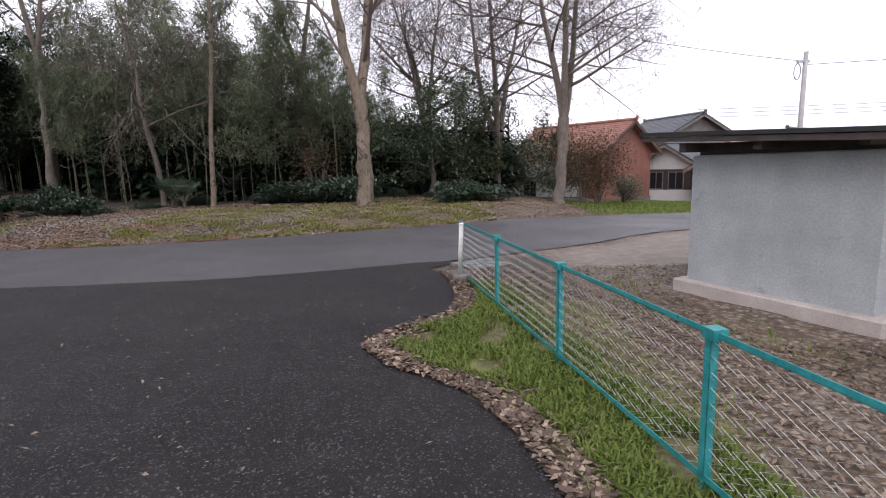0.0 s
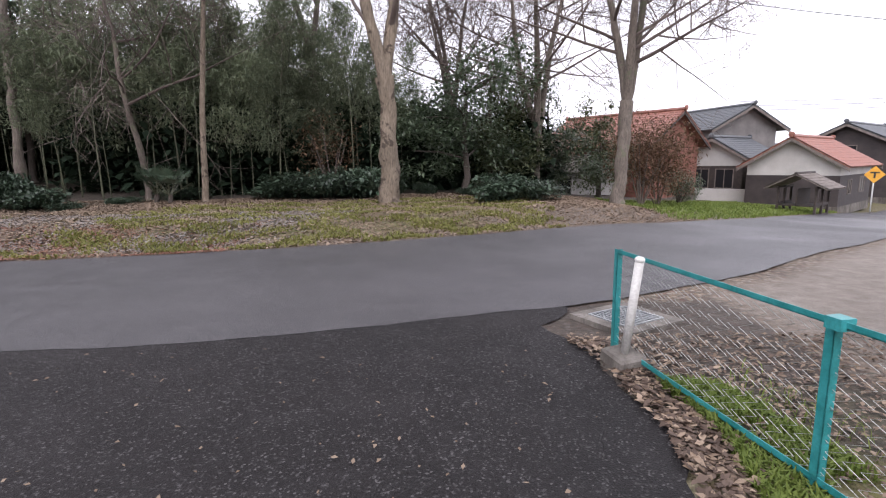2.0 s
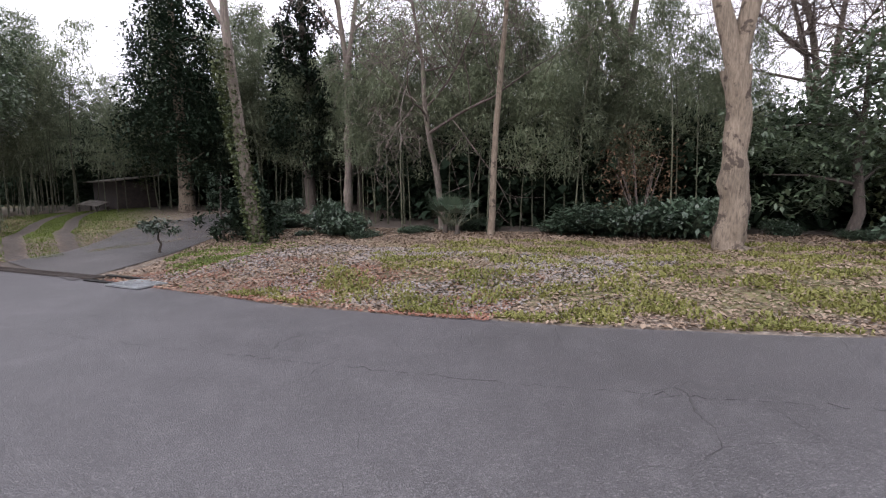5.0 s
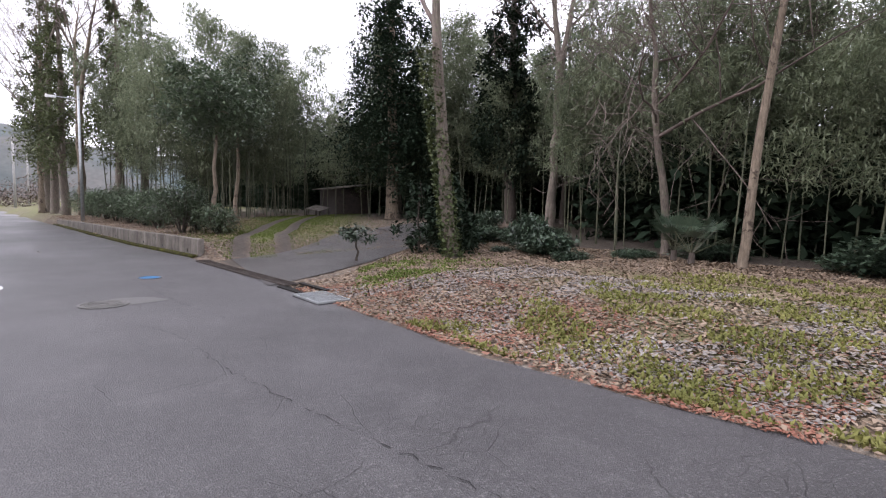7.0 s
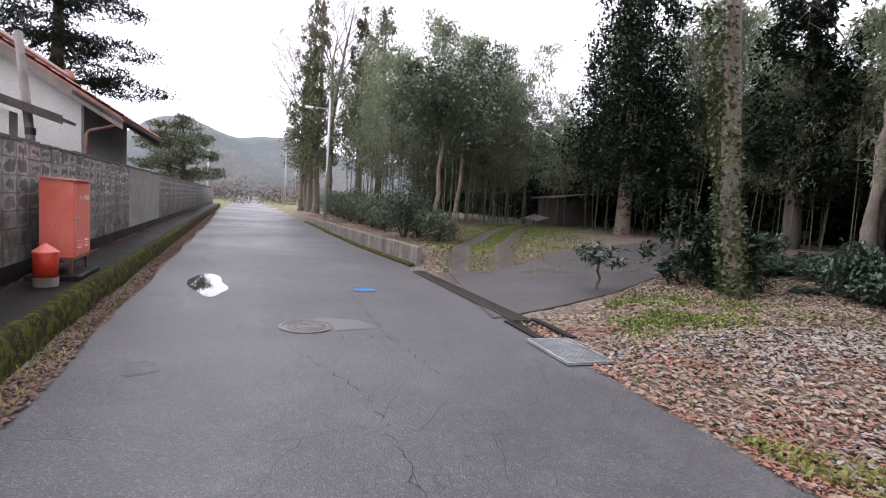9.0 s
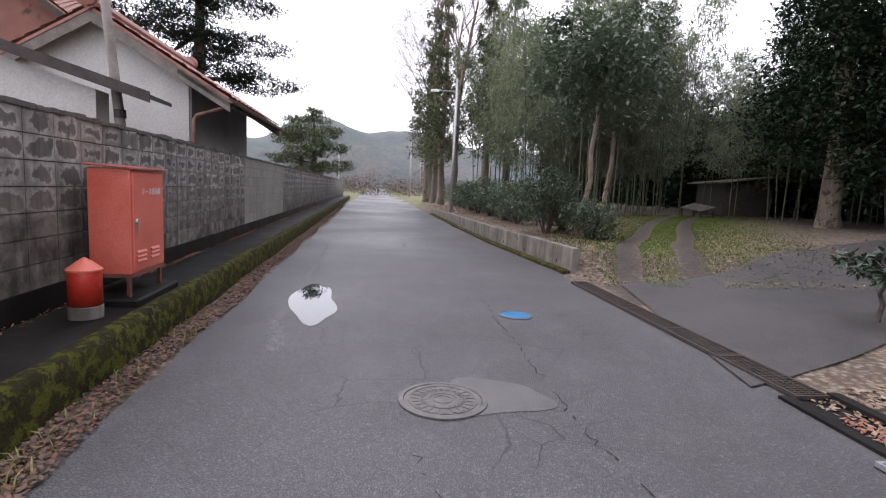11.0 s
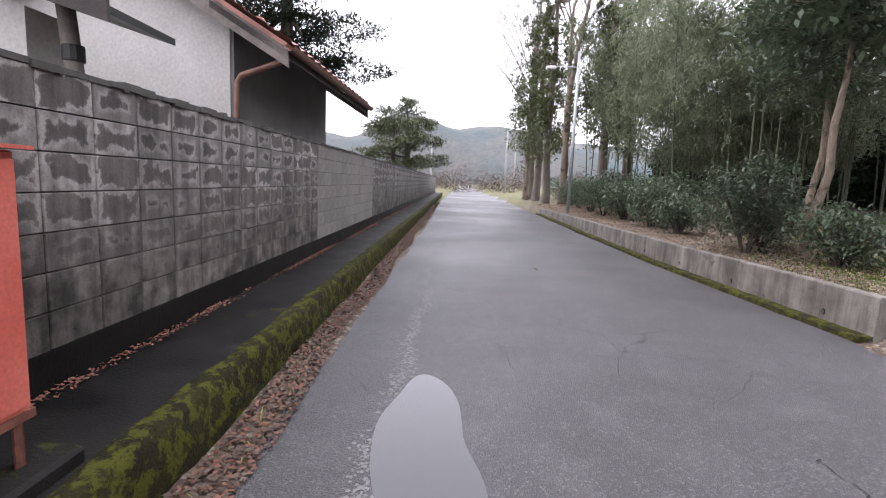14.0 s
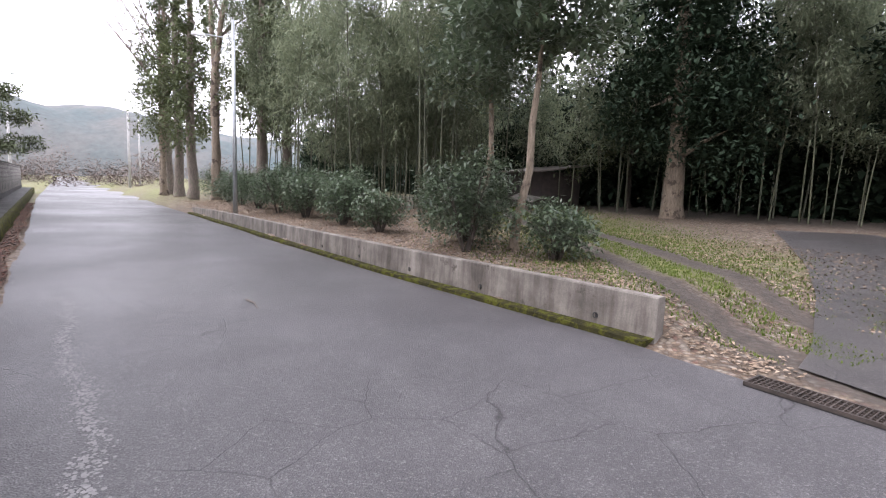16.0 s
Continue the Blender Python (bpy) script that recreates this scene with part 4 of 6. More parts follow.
crown_tree("cypress_tree", "dense dark evergreen tree with bare pale trunk foot", -28.6, 23.4, 14.0, 0.33, 41, M_NEEDLE_SHADE, column(3.0, 13.8, 2.9, 30, 1), 26000, 0.24, M_BARK_PALE, (-0.3, 0))
crown_tree("cedar_tree", "dark slender cedar deep in the grove", -22.3, 26.2, 14.0, 0.26, 42, M_NEEDLE_SHADE, column(3.0, 14, 2.0, 22, 2), 14000, 0.25)
crown_tree("camellia_tree", "evergreen tree with leaning bare stem and rounded glossy crown", -24.1, 13.4, 5.3, 0.085, 43, M_LEAF, [(0.2, 0, 4.6, 1.3, 1.3, 0.9), (-0.9, 0.2, 4.1, 1.0, 1.0, 0.7), (0.9, 0.5, 4.2, 0.9, 1.1, 0.7), (0.1, -0.4, 5.4, 1.0, 1.0, 0.7), (-0.4, 0.9, 4.9, 1.1, 1.1, 0.8), (0.5, -0.9, 4.4, 0.9, 0.9, 0.7)], 6500, 0.19, M_BARK_PALE, (0.45, 0.3))
crown_tree("evergreen_tree", "evergreen tree with slanting stem and glossy crown", -28.0, 15.2, 7.0, 0.09, 44, M_LEAF, [(0, 0, 5.6, 1.5, 1.5, 1.1), (-1, 0.4, 4.6, 1.2, 1.2, 1.0), (1, 0, 4.9, 1.2, 1.2, 1.0), (0.1, 0.6, 6.8, 1.3, 1.3, 0.9), (0, -0.7, 4.0, 1.2, 1.2, 0.9)], 7000, 0.19, M_BARK_PALE, (-0.5, 0.2))
for k, (x, y, h, sd) in enumerate(((3.6, 31.5, 5.0, 51), (0.4, 28.5, 5.6, 52), (-0.8, 25.0, 4.8, 53), (6.8, 33.5, 4.5, 54), (-20.5, 28, 9.5, 55), (-34, 27, 9.0, 58))):
    rng = np.random.RandomState(sd)
    bl = [(rng.normal(0, 1.0), rng.normal(0, 1.0), h * f, 1.5 * (1.25 - f * 0.6), 1.5 * (1.25 - f * 0.6), 1.1) for f in np.linspace(0.28, 0.95, 9)]
    crown_tree("evergreen_tree", "dark broadleaf evergreen at the grove edge", x, y, h, 0.14, sd, (M_LEAF, M_LEAF2)[k % 2], bl, 7000, 0.21)
crown_tree("pine_tree", "spreading dark pine behind the tiled house", -35.0, -3.2, 14.5, 0.42, 61, M_NEEDLE_SHADE,
           [(q * math.cos(k * 2.2), q * math.sin(k * 2.2), z, 1.9, 1.9, 0.42) for k, (z, q) in enumerate([(6.0, 2.2), (6.6, 3.1), (7.3, 2.7), (8.0, 3.3), (8.7, 2.9), (9.4, 3.1), (10.1, 2.7), (10.8, 2.6), (11.5, 2.3), (12.2, 2.0), (13.0, 1.5), (14.0, 0.8), (6.9, 1.4), (8.3, 1.0), (9.8, 0.8), (11.2, 0.7)])], 30000, 0.24, M_BARK_DARK, ratio=0.3, droop=-0.1)
crown_tree("garden_pine", "rounded garden pine over the wall", -47.0, -1.0, 6.6, 0.25, 62, M_PINE,
           [(q * math.cos(k * 2.2), q * math.sin(k * 2.2), z, 1.35, 1.35, 0.45) for k, (z, q) in enumerate([(2.6, 1.6), (3.0, 2.0), (3.4, 1.8), (3.8, 2.0), (4.3, 1.6), (4.7, 1.7), (5.1, 1.3), (5.5, 1.3), (5.9, 0.9), (6.4, 0.3)])], 9000, 0.24, M_BARK_DARK, ratio=0.3, droop=-0.3)
crown_tree("garden_pine", "rounded garden pine over the wall", -43.5, -0.8, 5.2, 0.2, 63, M_PINE,
           [(q * math.cos(k * 2.2), q * math.sin(k * 2.2), z, 1.2, 1.2, 0.4) for k, (z, q) in enumerate([(2.2, 1.3), (2.7, 1.7), (3.2, 1.5), (3.7, 1.4), (4.2, 1.2), (4.7, 0.7), (5.1, 0.2)])], 6500, 0.22, M_BARK_DARK, ratio=0.3, droop=-0.3)
for x, y, h, r, sd in ((-50.2, 8.3, 17.0, 2.1, 64), (-54.0, 7.6, 18.0, 2.3, 65), (-46, 13, 15.0, 2.4, 66), (-59, 6.9, 18, 2.5, 67), (-44.5, 11.5, 14.0, 2.0, 68)):
    crown_tree("cedar_tree", "tall thin-crowned cedar beside the road", x, y, h, 0.28, sd, M_LEAF2, column(4.5, h, r, 20, sd), 7000, 0.28, M_BARK)

# bamboo grove
kinds = [bamboo(70 + k, h, r, q) for k, (h, r, q) in enumerate(((10.5, 0.035, 0.36), (12.0, 0.04, 0.42), (9.0, 0.03, 0.28), (13.0, 0.045, 0.48), (7.5, 0.028, 0.3), (10.0, 0.035, 0.33)))]
rng = np.random.RandomState(9)
spots = []
while len(spots) < 300:
    x = rng.uniform(-47, -3)
    dn = rng.uniform(10.2, 19.5)
    if x < -17:
        dn = rng.uniform(8.5, 19) if x < -30 else rng.uniform(13.5, 22)
    if x < -32:
        dn = rng.uniform(3.2, 15)
    y = float(north(x)) + dn
    if any((x - p[0]) ** 2 + (y - p[1]) ** 2 < 0.30 for p in spots) or (abs(y - float(track_y(x))) < 2.2 and -36 < x < -17) or (-31 < x < -26.5 and 21 < y < 25.5):
        continue
    if min((x - a) ** 2 + (y - b) ** 2 for a, b in path_pts) < 5.0:
        continue
    spots.append((x, y))
for i, (x, y) in enumerate(spots):
    m = at_ground(x, y) @ Matrix.Rotation(rng.rand() * 6.283, 4, "Z") @ Matrix.Rotation(radians(rng.normal(0, 2.5)), 4, "X") @ Matrix.Scale(float(np.interp(x, [-27, -23, -17, -13, -9, -6, -3], [1, 0.76, 0.8, 1.0, 0.9, 0.72, 0.56])), 4)
    if i < len(kinds):
        kinds[i].matrix_basis = m
    else:
        copy_thing(kinds[i % len(kinds)], m)

# far woods that close the grove, leaf colour darkened to hold its inner shade
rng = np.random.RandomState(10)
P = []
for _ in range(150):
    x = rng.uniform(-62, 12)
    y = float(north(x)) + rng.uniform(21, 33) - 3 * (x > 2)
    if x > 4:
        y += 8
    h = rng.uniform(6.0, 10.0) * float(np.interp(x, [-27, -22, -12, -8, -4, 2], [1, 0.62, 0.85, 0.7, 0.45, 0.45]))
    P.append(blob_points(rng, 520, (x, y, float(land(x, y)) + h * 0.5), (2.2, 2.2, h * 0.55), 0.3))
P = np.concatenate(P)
me = quads_mesh("far_woods", cards(P, 0.6 * rng.uniform(0.6, 1.3, len(P)), rng, 0.3, 0.45), M_NEEDLE_SHADE)
tagged(new("far_woods", me), "dense woodland behind the bamboo, coloured dark as grove shade", "woods", "", "stuff")

# leaf mass added to block low sky gaps, coloured dark as the grove's shade
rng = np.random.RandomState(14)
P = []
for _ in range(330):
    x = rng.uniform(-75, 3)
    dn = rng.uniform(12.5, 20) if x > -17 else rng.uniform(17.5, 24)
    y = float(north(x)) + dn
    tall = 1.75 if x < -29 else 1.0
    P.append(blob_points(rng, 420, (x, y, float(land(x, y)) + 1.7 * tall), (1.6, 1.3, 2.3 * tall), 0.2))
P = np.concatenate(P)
tagged(new("thicket", quads_mesh("thicket", cards(P, 0.5 * rng.uniform(0.6, 1.3, len(P)), rng, 0.2, 0.6), M_NEEDLE_SHADE)), "leaf mass added between the bamboo stems, coloured dark as shade", "thicket", "", "stuff")

# undergrowth
auc = [shrub("broadleaf_shrub", "low dense shrub with broad glossy green leaves", 80 + k, M_AUCUBA, r, h, n, 0.19, 0.5, 8, "undergrowth shrubs") for k, (r, h, n) in enumerate(((1.5, 1.5, 2600), (1.1, 1.0, 1800), (0.9, 0.8, 1300), (1.3, 1.2, 2200)))]
rng = np.random.RandomState(12)
spots = [(-5.6, 22.7, 3, 1.0), (-6.9, 23.0, 0, 0.95), (-7.8, 23.2, 3, 0.9), (-4.6, 22.9, 1, 1.0), (0.0, 21.2, 2, 1.0), (0.6, 22.0, 1, 1.1), (-14.2, 20.4, 3, 0.8), (-15.1, 20.6, 1, 0.9), (1.6, 23.4, 0, 0.9)]
for _ in range(50):
    x = rng.uniform(-19, 2)
    if -10.6 < x < -8.9:
        continue
    d = rng.uniform(8.9, 12.5) - (1.8 if x < -12 else 0)
    spots.append((x, float(north(x)) + d, rng.randint(0, 4), rng.uniform(0.28, 0.6) if d < 10.6 else rng.uniform(0.5, 1.0)))
for _ in range(26):
    x = rng.uniform(-30, -17)
    spots.append((x, float(north(x)) + rng.uniform(6.5, 12.5), rng.randint(0, 4), rng.uniform(0.35, 0.9)))
spots = [p for p in spots if min((p[0] - a) ** 2 + (p[1] - b) ** 2 for a, b in path_pts) > 3.2 and not (p[0] < -18 and p[1] < float(track_y(p[0])) + 6.0)]
for i, (x, y, k, sc) in enumerate(spots):
    m = at_ground(x, y) @ Matrix.Rotation(rng.rand() * 6.283, 4, "Z") @ Matrix.Diagonal((sc * rng.uniform(0.8, 1.2), sc, sc * rng.uniform(0.6, 1.25), 1))
    if i in (0, 1, 3, 4):
        auc[{0: 3, 1: 0, 3: 1, 4: 2}[i]].matrix_basis = m
    else:
        copy_thing(auc[k], m)
t = shrub("withered_shrub", "tangle of withered brown leaves on a bare bush", 104, M_DRYLEAF, 1.4, 3.2, 1100, 0.15, 0.4, 10, "", M_TWIG)
t.matrix_basis = at_ground(-6.0, 24.6)


def fan_palm(x, y, seed):
    """A low fan palm: pleated fans of narrow blades on thin stalks."""
    rng = np.random.RandomState(seed)
    t = thing("fan_palm", "low fan palm with spiky pleated leaves", "palm", at_ground(x, y))
    st = Shape()
    st.tube([(0, 0, 0), (0.02, 0, 0.35)], [0.09, 0.07], 8)
    part("trunk", st, M_BARK_DARK, t)
    for k in range(12):
        a = 6.283 * k / 12 + rng.rand() * 0.4
        e = rng.uniform(0.2, 1.2)
        tip = Vector((math.cos(a) * math.cos(e), math.sin(a) * math.cos(e), math.sin(e) + 0.25)) * rng.uniform(0.55, 0.8)
        stalk = Shape().tube([(0, 0, 0.3), tip * 0.6 + Vector((0, 0, 0.3)), tip + Vector((0, 0, 0.3))], [0.012, 0.01, 0.008], 4)
        fr = part("frond", stalk, M_CULM, t)
        side = Vector((-math.sin(a), math.cos(a), 0))
        w = tip.normalized()
        blades = []
        for j in range(15):
            b = -1.25 + 2.5 * j / 14
            d = (w * math.cos(b) + side * math.sin(b)).normalized()
            up = d.cross(side.cross(w)).normalized() if abs(b) > 0.05 else side
            p0 = tip + Vector((0, 0, 0.3))
            p1 = p0 + d * 0.42 - Vector((0, 0, 0.08 * abs(b)))
            q = up * 0.018
            m0 = p0.lerp(p1, 0.45) + Vector((0, 0, 0.02))
            blades.append([p0, m0 + q, p1, m0 - q])
        part("blade_fan", quads_mesh("blade_fan", np.array([[tuple(v) for v in b] for b in blades]), M_AUCUBA), M_AUCUBA, fr)
    return t


fan_palm(-10.9, 21.9, 5)
fan_palm(-11.6, 22.3, 6)

# clipped shrubs behind the retaining wall
bush = [shrub("roadside_shrub", "dark evergreen shrub on the retaining bank", 90 + k, M_LEAF, r, h, n, 0.12, 0.42, 9, "shrubs behind the low wall") for k, (r, h, n) in enumerate(((1.25, 1.9, 4200), (1.0, 1.5, 3200), (0.85, 1.25, 2400)))]
for i, (x, y, k, s) in enumerate(((-24.4, 12.5, 0, 1.0), (-22.9, 13.4, 2, 0.9), (-30.2, 11.8, 1, 1.0), (-28.0, 12.1, 2, 1.0), (-33.2, 11.4, 1, 1.1), (-35.5, 10.9, 0, 1.0), (-38.5, 10.6, 1, 1.1), (-41.5, 10.2, 0, 0.9), (-44.5, 9.9, 1, 1.0), (-31.8, 12.4, 1, 1.2), (-25.6, 13.2, 1, 0.8), (-36.8, 11.9, 0, 1.0), (-48, 9.6, 0, 1.0))):
    m = at_ground(x, y) @ Matrix.Rotation(i * 1.3, 4, "Z") @ Matrix.Scale(s, 4)
    if i in (0, 1, 2):
        j = {0: 0, 1: 2, 2: 1}[i]
        bush[j].matrix_basis = m
    else:
        copy_thing(bush[k], m)
# saplings by the side path
crown_tree("sapling", "small evergreen sapling with glossy leaves", -16.4, 15.5, 1.0, 0.035, 95, M_AUCUBA, [(0, 0, 0.85, 0.45, 0.45, 0.28), (0.25, 0.1, 0.7, 0.3, 0.3, 0.2), (-0.25, 0, 0.75, 0.3, 0.3, 0.2)], 480, 0.14, category="sapling")
for x, y, h, sd in ((-17.2, 18.0, 2.1, 96), (-16.4, 18.6, 1.7, 97), (-18.6, 20.2, 2.3, 98), (-17.6, 19.5, 2.0, 99)):
    crown_tree("young_cedar", "young evergreen with feathery dark sprays", x, y, h, 0.04, sd, M_NEEDLE_SHADE, column(0.35, h, 0.85, 9, sd), 1500, 0.17, category="sapling")
# withered shrub between the bank and the houses
for x, y, sd in ((6.5, 26.2, 101), (7.6, 27.2, 102)):
    t = shrub("withered_shrub", "large brown withered shrub below the bare tree", sd, M_DRYLEAF, 1.9, 3.8, 3800, 0.16, 0.4, 10, "", M_BARK)
    t.matrix_basis = at_ground(x, y)
t = shrub("round_shrub", "small dark green shrub on the grass", 103, M_LEAF, 1.0, 1.9, 2600, 0.13, 0.45, 8)
t.matrix_basis = at_ground(10.2, 31.0)


# ---------------------------------------------------------------- buildings
def tiled_slope(a, b, c, d, pitch=0.28, course=0.30, bulge=0.035, thick=0.05):
    """A roof slope with eave a-b and ridge d-c: round tile columns running up it in stepped courses, with an underside."""
    a, b, c, d = (Vector(p) for p in (a, b, c, d))
    nu = max(int((b - a).length / pitch), 2) * 4
    nv = max(int((d - a).length / course), 2)
    nrm = (b - a).cross(d - a).normalized()
    if nrm.z < 0:
        nrm = -nrm
    s = Shape()
    rows = []
    for j in range(nv):
        for f, step in ((j / nv, 0.022), ((j + 1) / nv, 0.0)):
            row = []
            for i in range(nu + 1):
                u = i / nu
                p = a.lerp(b, u).lerp(d.lerp(c, u), f)
                row.append(p + nrm * (bulge * (0.5 + 0.5 * math.cos(6.28319 * i / 4)) + step + 0.005))
            rows.append(row)
    for row in rows:
        s.v.extend(tuple(p) for p in row)
    w = nu + 1
    s.f = [(j * w + i, j * w + i + 1, (j + 1) * w + i + 1, (j + 1) * w + i) for j in range(len(rows) - 1) for i in range(nu)]
    k = [p - nrm * thick for p in (a, b, c, d)]
    s.add([a, b, c, d, *k], ((7, 6, 5, 4), (0, 1, 5, 4), (1, 2, 6, 5), (3, 0, 4, 7)))
    return s


def gable_house(name, label, centre, yaw, length, width, base, eave, ridge, wall, roof, low=None, low_top=0.0, over=0.55, windows=(), trim=M_WOOD, plinth=True, over_x=None, category="house"):
    """A house under a tiled gable roof. Local x runs along the ridge; heights are world heights."""
    m = Matrix.Translation((*centre, 0)) @ Matrix.Rotation(radians(yaw), 4, "Z")
    t = thing(name, label, category, m)
    L, Wd = length / 2, width / 2
    ox = over if over_x is None else over_x
    rise = (ridge - eave) / (Wd + over)
    wt = eave + rise * over

    def walls(z0, z1, gable, inset=0.0):
        s = Shape()
        i = inset
        pts = [(-L + i, -Wd + i, z0), (L - i, -Wd + i, z0), (L - i, Wd - i, z0), (-L + i, Wd - i, z0), (-L + i, -Wd + i, z1), (L - i, -Wd + i, z1), (L - i, Wd - i, z1), (-L + i, Wd - i, z1)]
        fs = [(0, 1, 5, 4), (1, 2, 6, 5), (2, 3, 7, 6), (3, 0, 4, 7)]
        if gable:
            pts += [(-L + i, 0, z1 + rise * Wd - 0.03), (L - i, 0, z1 + rise * Wd - 0.03)]
            fs += [(5, 6, 9), (7, 4, 8)]
        return s.add(pts, fs)

    if low is not None:
        part("lower_wall", walls(base, low_top, False, -0.02), low, t)
        part("wall", walls(low_top, wt, True), wall, t)
    else:
        part("wall", walls(base, wt, True), wall, t)
    if plinth:
        part("plinth", walls(base - 0.3, base + 0.25, False, -0.05), M_CONC, t)
    for sy in (-1, 1):
        a, b = (-L - ox, sy * (Wd + over), eave), (L + ox, sy * (Wd + over), eave)
        c, d = (L + ox, 0, ridge), (-L - ox, 0, ridge)
        if sy > 0:
            a, b, c, d = b, a, d, c
        part("roof_slope", tiled_slope(a, b, c, d), roof, t)
    part("ridge_cap", Shape().tube([(-L - ox - 0.05, 0, ridge + 0.06), (L + ox + 0.05, 0, ridge + 0.06)], 0.13, 8), roof, t, "rounded ridge tiles")
    for sx in (-1, 1):
        x = sx * (L + ox - 0.04)
        part("ridge_end", Shape().lathe([(0.06, 0), (0.17, 0.03), (0.17, 0.1), (0.05, 0.13)], 10, m=Matrix.Translation((sx * (L + ox), 0, ridge + 0.14)) @ Matrix.Rotation(radians(90 * sx), 4, "Y")), roof, t, "round end tile")
        for sy in (-1, 1):
            way = Vector((0, sy * (Wd + over), eave - ridge))
            up = Vector((0, 0, 1))
            s = Shape()
            p0, p1 = Vector((x, 0, ridge - 0.06)), Vector((x, sy * (Wd + over), eave - 0.06))
            q = [p0, p1, p1 - up * 0.2, p0 - up * 0.2]
            s.add([v + Vector((0.025, 0, 0)) for v in q] + [v - Vector((0.025, 0, 0)) for v in q], ((0, 1, 2, 3), (7, 6, 5, 4), (0, 4, 5, 1), (1, 5, 6, 2), (2, 6, 7, 3), (3, 7, 4, 0)))
            part("bargeboard", s, trim, t)
    for face, u, z, w, h in windows:
        # face: s/n long sides, e/w gable ends; u along the face
        if face in "sn":
            sy = -1 if face == "s" else 1
            mm = Matrix.Translation((u, sy * (Wd + 0.03), z)) @ Matrix.Rotation(0 if sy < 0 else math.pi, 4, "Z")
        else:
            sx = -1 if face == "w" else 1
            mm = Matrix.Translation((sx * (L + 0.03), u, z)) @ Matrix.Rotation(radians(90 * sx), 4, "Z")
        s = Shape()
        for lo, hi in (((-w / 2, -0.04, 0), (w / 2, 0.02, 0.06)), ((-w / 2, -0.04, h - 0.06), (w / 2, 0.02, h)), ((-w / 2, -0.04, 0.06), (-w / 2 + 0.06, 0.02, h - 0.06)), ((w / 2 - 0.06, -0.04, 0.06), (w / 2, 0.02, h - 0.06)), ((-0.025, -0.035, 0.06), (0.025, 0.02, h - 0.06))):
            s.box(lo, hi, mm)
        wd = part("window", s, M_WOOD, t)
        for k in (-1, 1):
            part("pane", Shape().box((min(k * 0.025, k * (w / 2 - 0.06)), -0.012, 0.06), (max(k * 0.025, k * (w / 2 - 0.06)), 0.0, h - 0.06), mm), M_GLASS, wd)
    return t


# storehouse behind the block wall: white gable, red tiles
ang = math.degrees(math.atan2(WALL_DIR.y, WALL_DIR.x)) + 180
kura = gable_house("storehouse", "white plastered storehouse with red clay tile roof behind the wall", (-21.0, 3.02), ang - 1.5, 4.05, 3.0, 0.0, 3.05, 4.45, M_PLASTER, M_REDTILE, over=0.82, over_x=0.33, plinth=False, trim=M_WOOD)
# recessed wall below the road-side eave, the eave's shade painted grey, with copper downpipe
m = kura.matrix_basis
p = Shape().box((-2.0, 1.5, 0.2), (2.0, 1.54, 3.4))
part("north_wall", p, M_GREYWALL, kura, "plaster wall under the eave, its shade painted grey")
p = Shape().tube([(2.07, 1.6, 0.4), (2.07, 1.6, 2.65), (2.08, 1.66, 2.73), (2.1, 2.2, 2.91), (2.1, 2.28, 2.97)], 0.035, 8)
part("downpipe", p, M_COPPER, kura, "brown copper downpipe", True)
gut = Shape()
for i in range(13):
    for j in range(7):
        a = math.pi * j / 6
        gut.v.append((-2.4 + 4.8 * i / 12, 2.36 + 0.06 * math.cos(a), 3.01 - 0.06 * math.sin(a)))
gut.f = [(i * 7 + j, i * 7 + j + 1, (i + 1) * 7 + j + 1, (i + 1) * 7 + j) for i in range(12) for j in range(6)]
part("gutter", gut, M_COPPER, kura, "half-round copper gutter", True)
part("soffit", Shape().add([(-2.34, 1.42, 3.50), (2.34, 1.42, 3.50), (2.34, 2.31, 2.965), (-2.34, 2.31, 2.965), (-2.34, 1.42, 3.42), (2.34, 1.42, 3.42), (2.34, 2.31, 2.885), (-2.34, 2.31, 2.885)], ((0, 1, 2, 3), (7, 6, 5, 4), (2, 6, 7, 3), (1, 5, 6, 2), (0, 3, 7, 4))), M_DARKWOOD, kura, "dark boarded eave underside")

# lean-to wing with thin dark roof in front of the storehouse
lt = thing("lean_to", "grey plastered lean-to with thin dark sheet roof", "outbuilding", Matrix.Translation((-17.0, 5.55, 0)) @ Matrix.Rotation(radians(ang), 4, "Z"))
part("wall", Shape().box((-0.25, -6.5, 0.0), (0.12, -0.72, 2.72)).add([(-0.25, -0.72, 2.72), (0.12, -0.72, 2.72), (0.12, -6.5, 2.72), (-0.25, -6.5, 2.72), (-0.25, -6.5, 4.5), (0.12, -6.5, 4.5)], ((1, 2, 5), (0, 4, 3), (0, 1, 5, 4))), M_PLASTER, lt)
r = Shape()
q = [(-0.5, 0.05, 2.62), (0.35, 0.05, 2.62), (0.35, -7.0, 4.75), (-0.5, -7.0, 4.75)]
r.add(q + [(x, y, z + 0.055) for x, y, z in q], ((3, 2, 1, 0), (4, 5, 6, 7), (0, 1, 5, 4), (1, 2, 6, 5), (2, 3, 7, 6), (3, 0, 4, 7)))
part("roof", r, M_BLACK, lt, "thin black sheet roof")
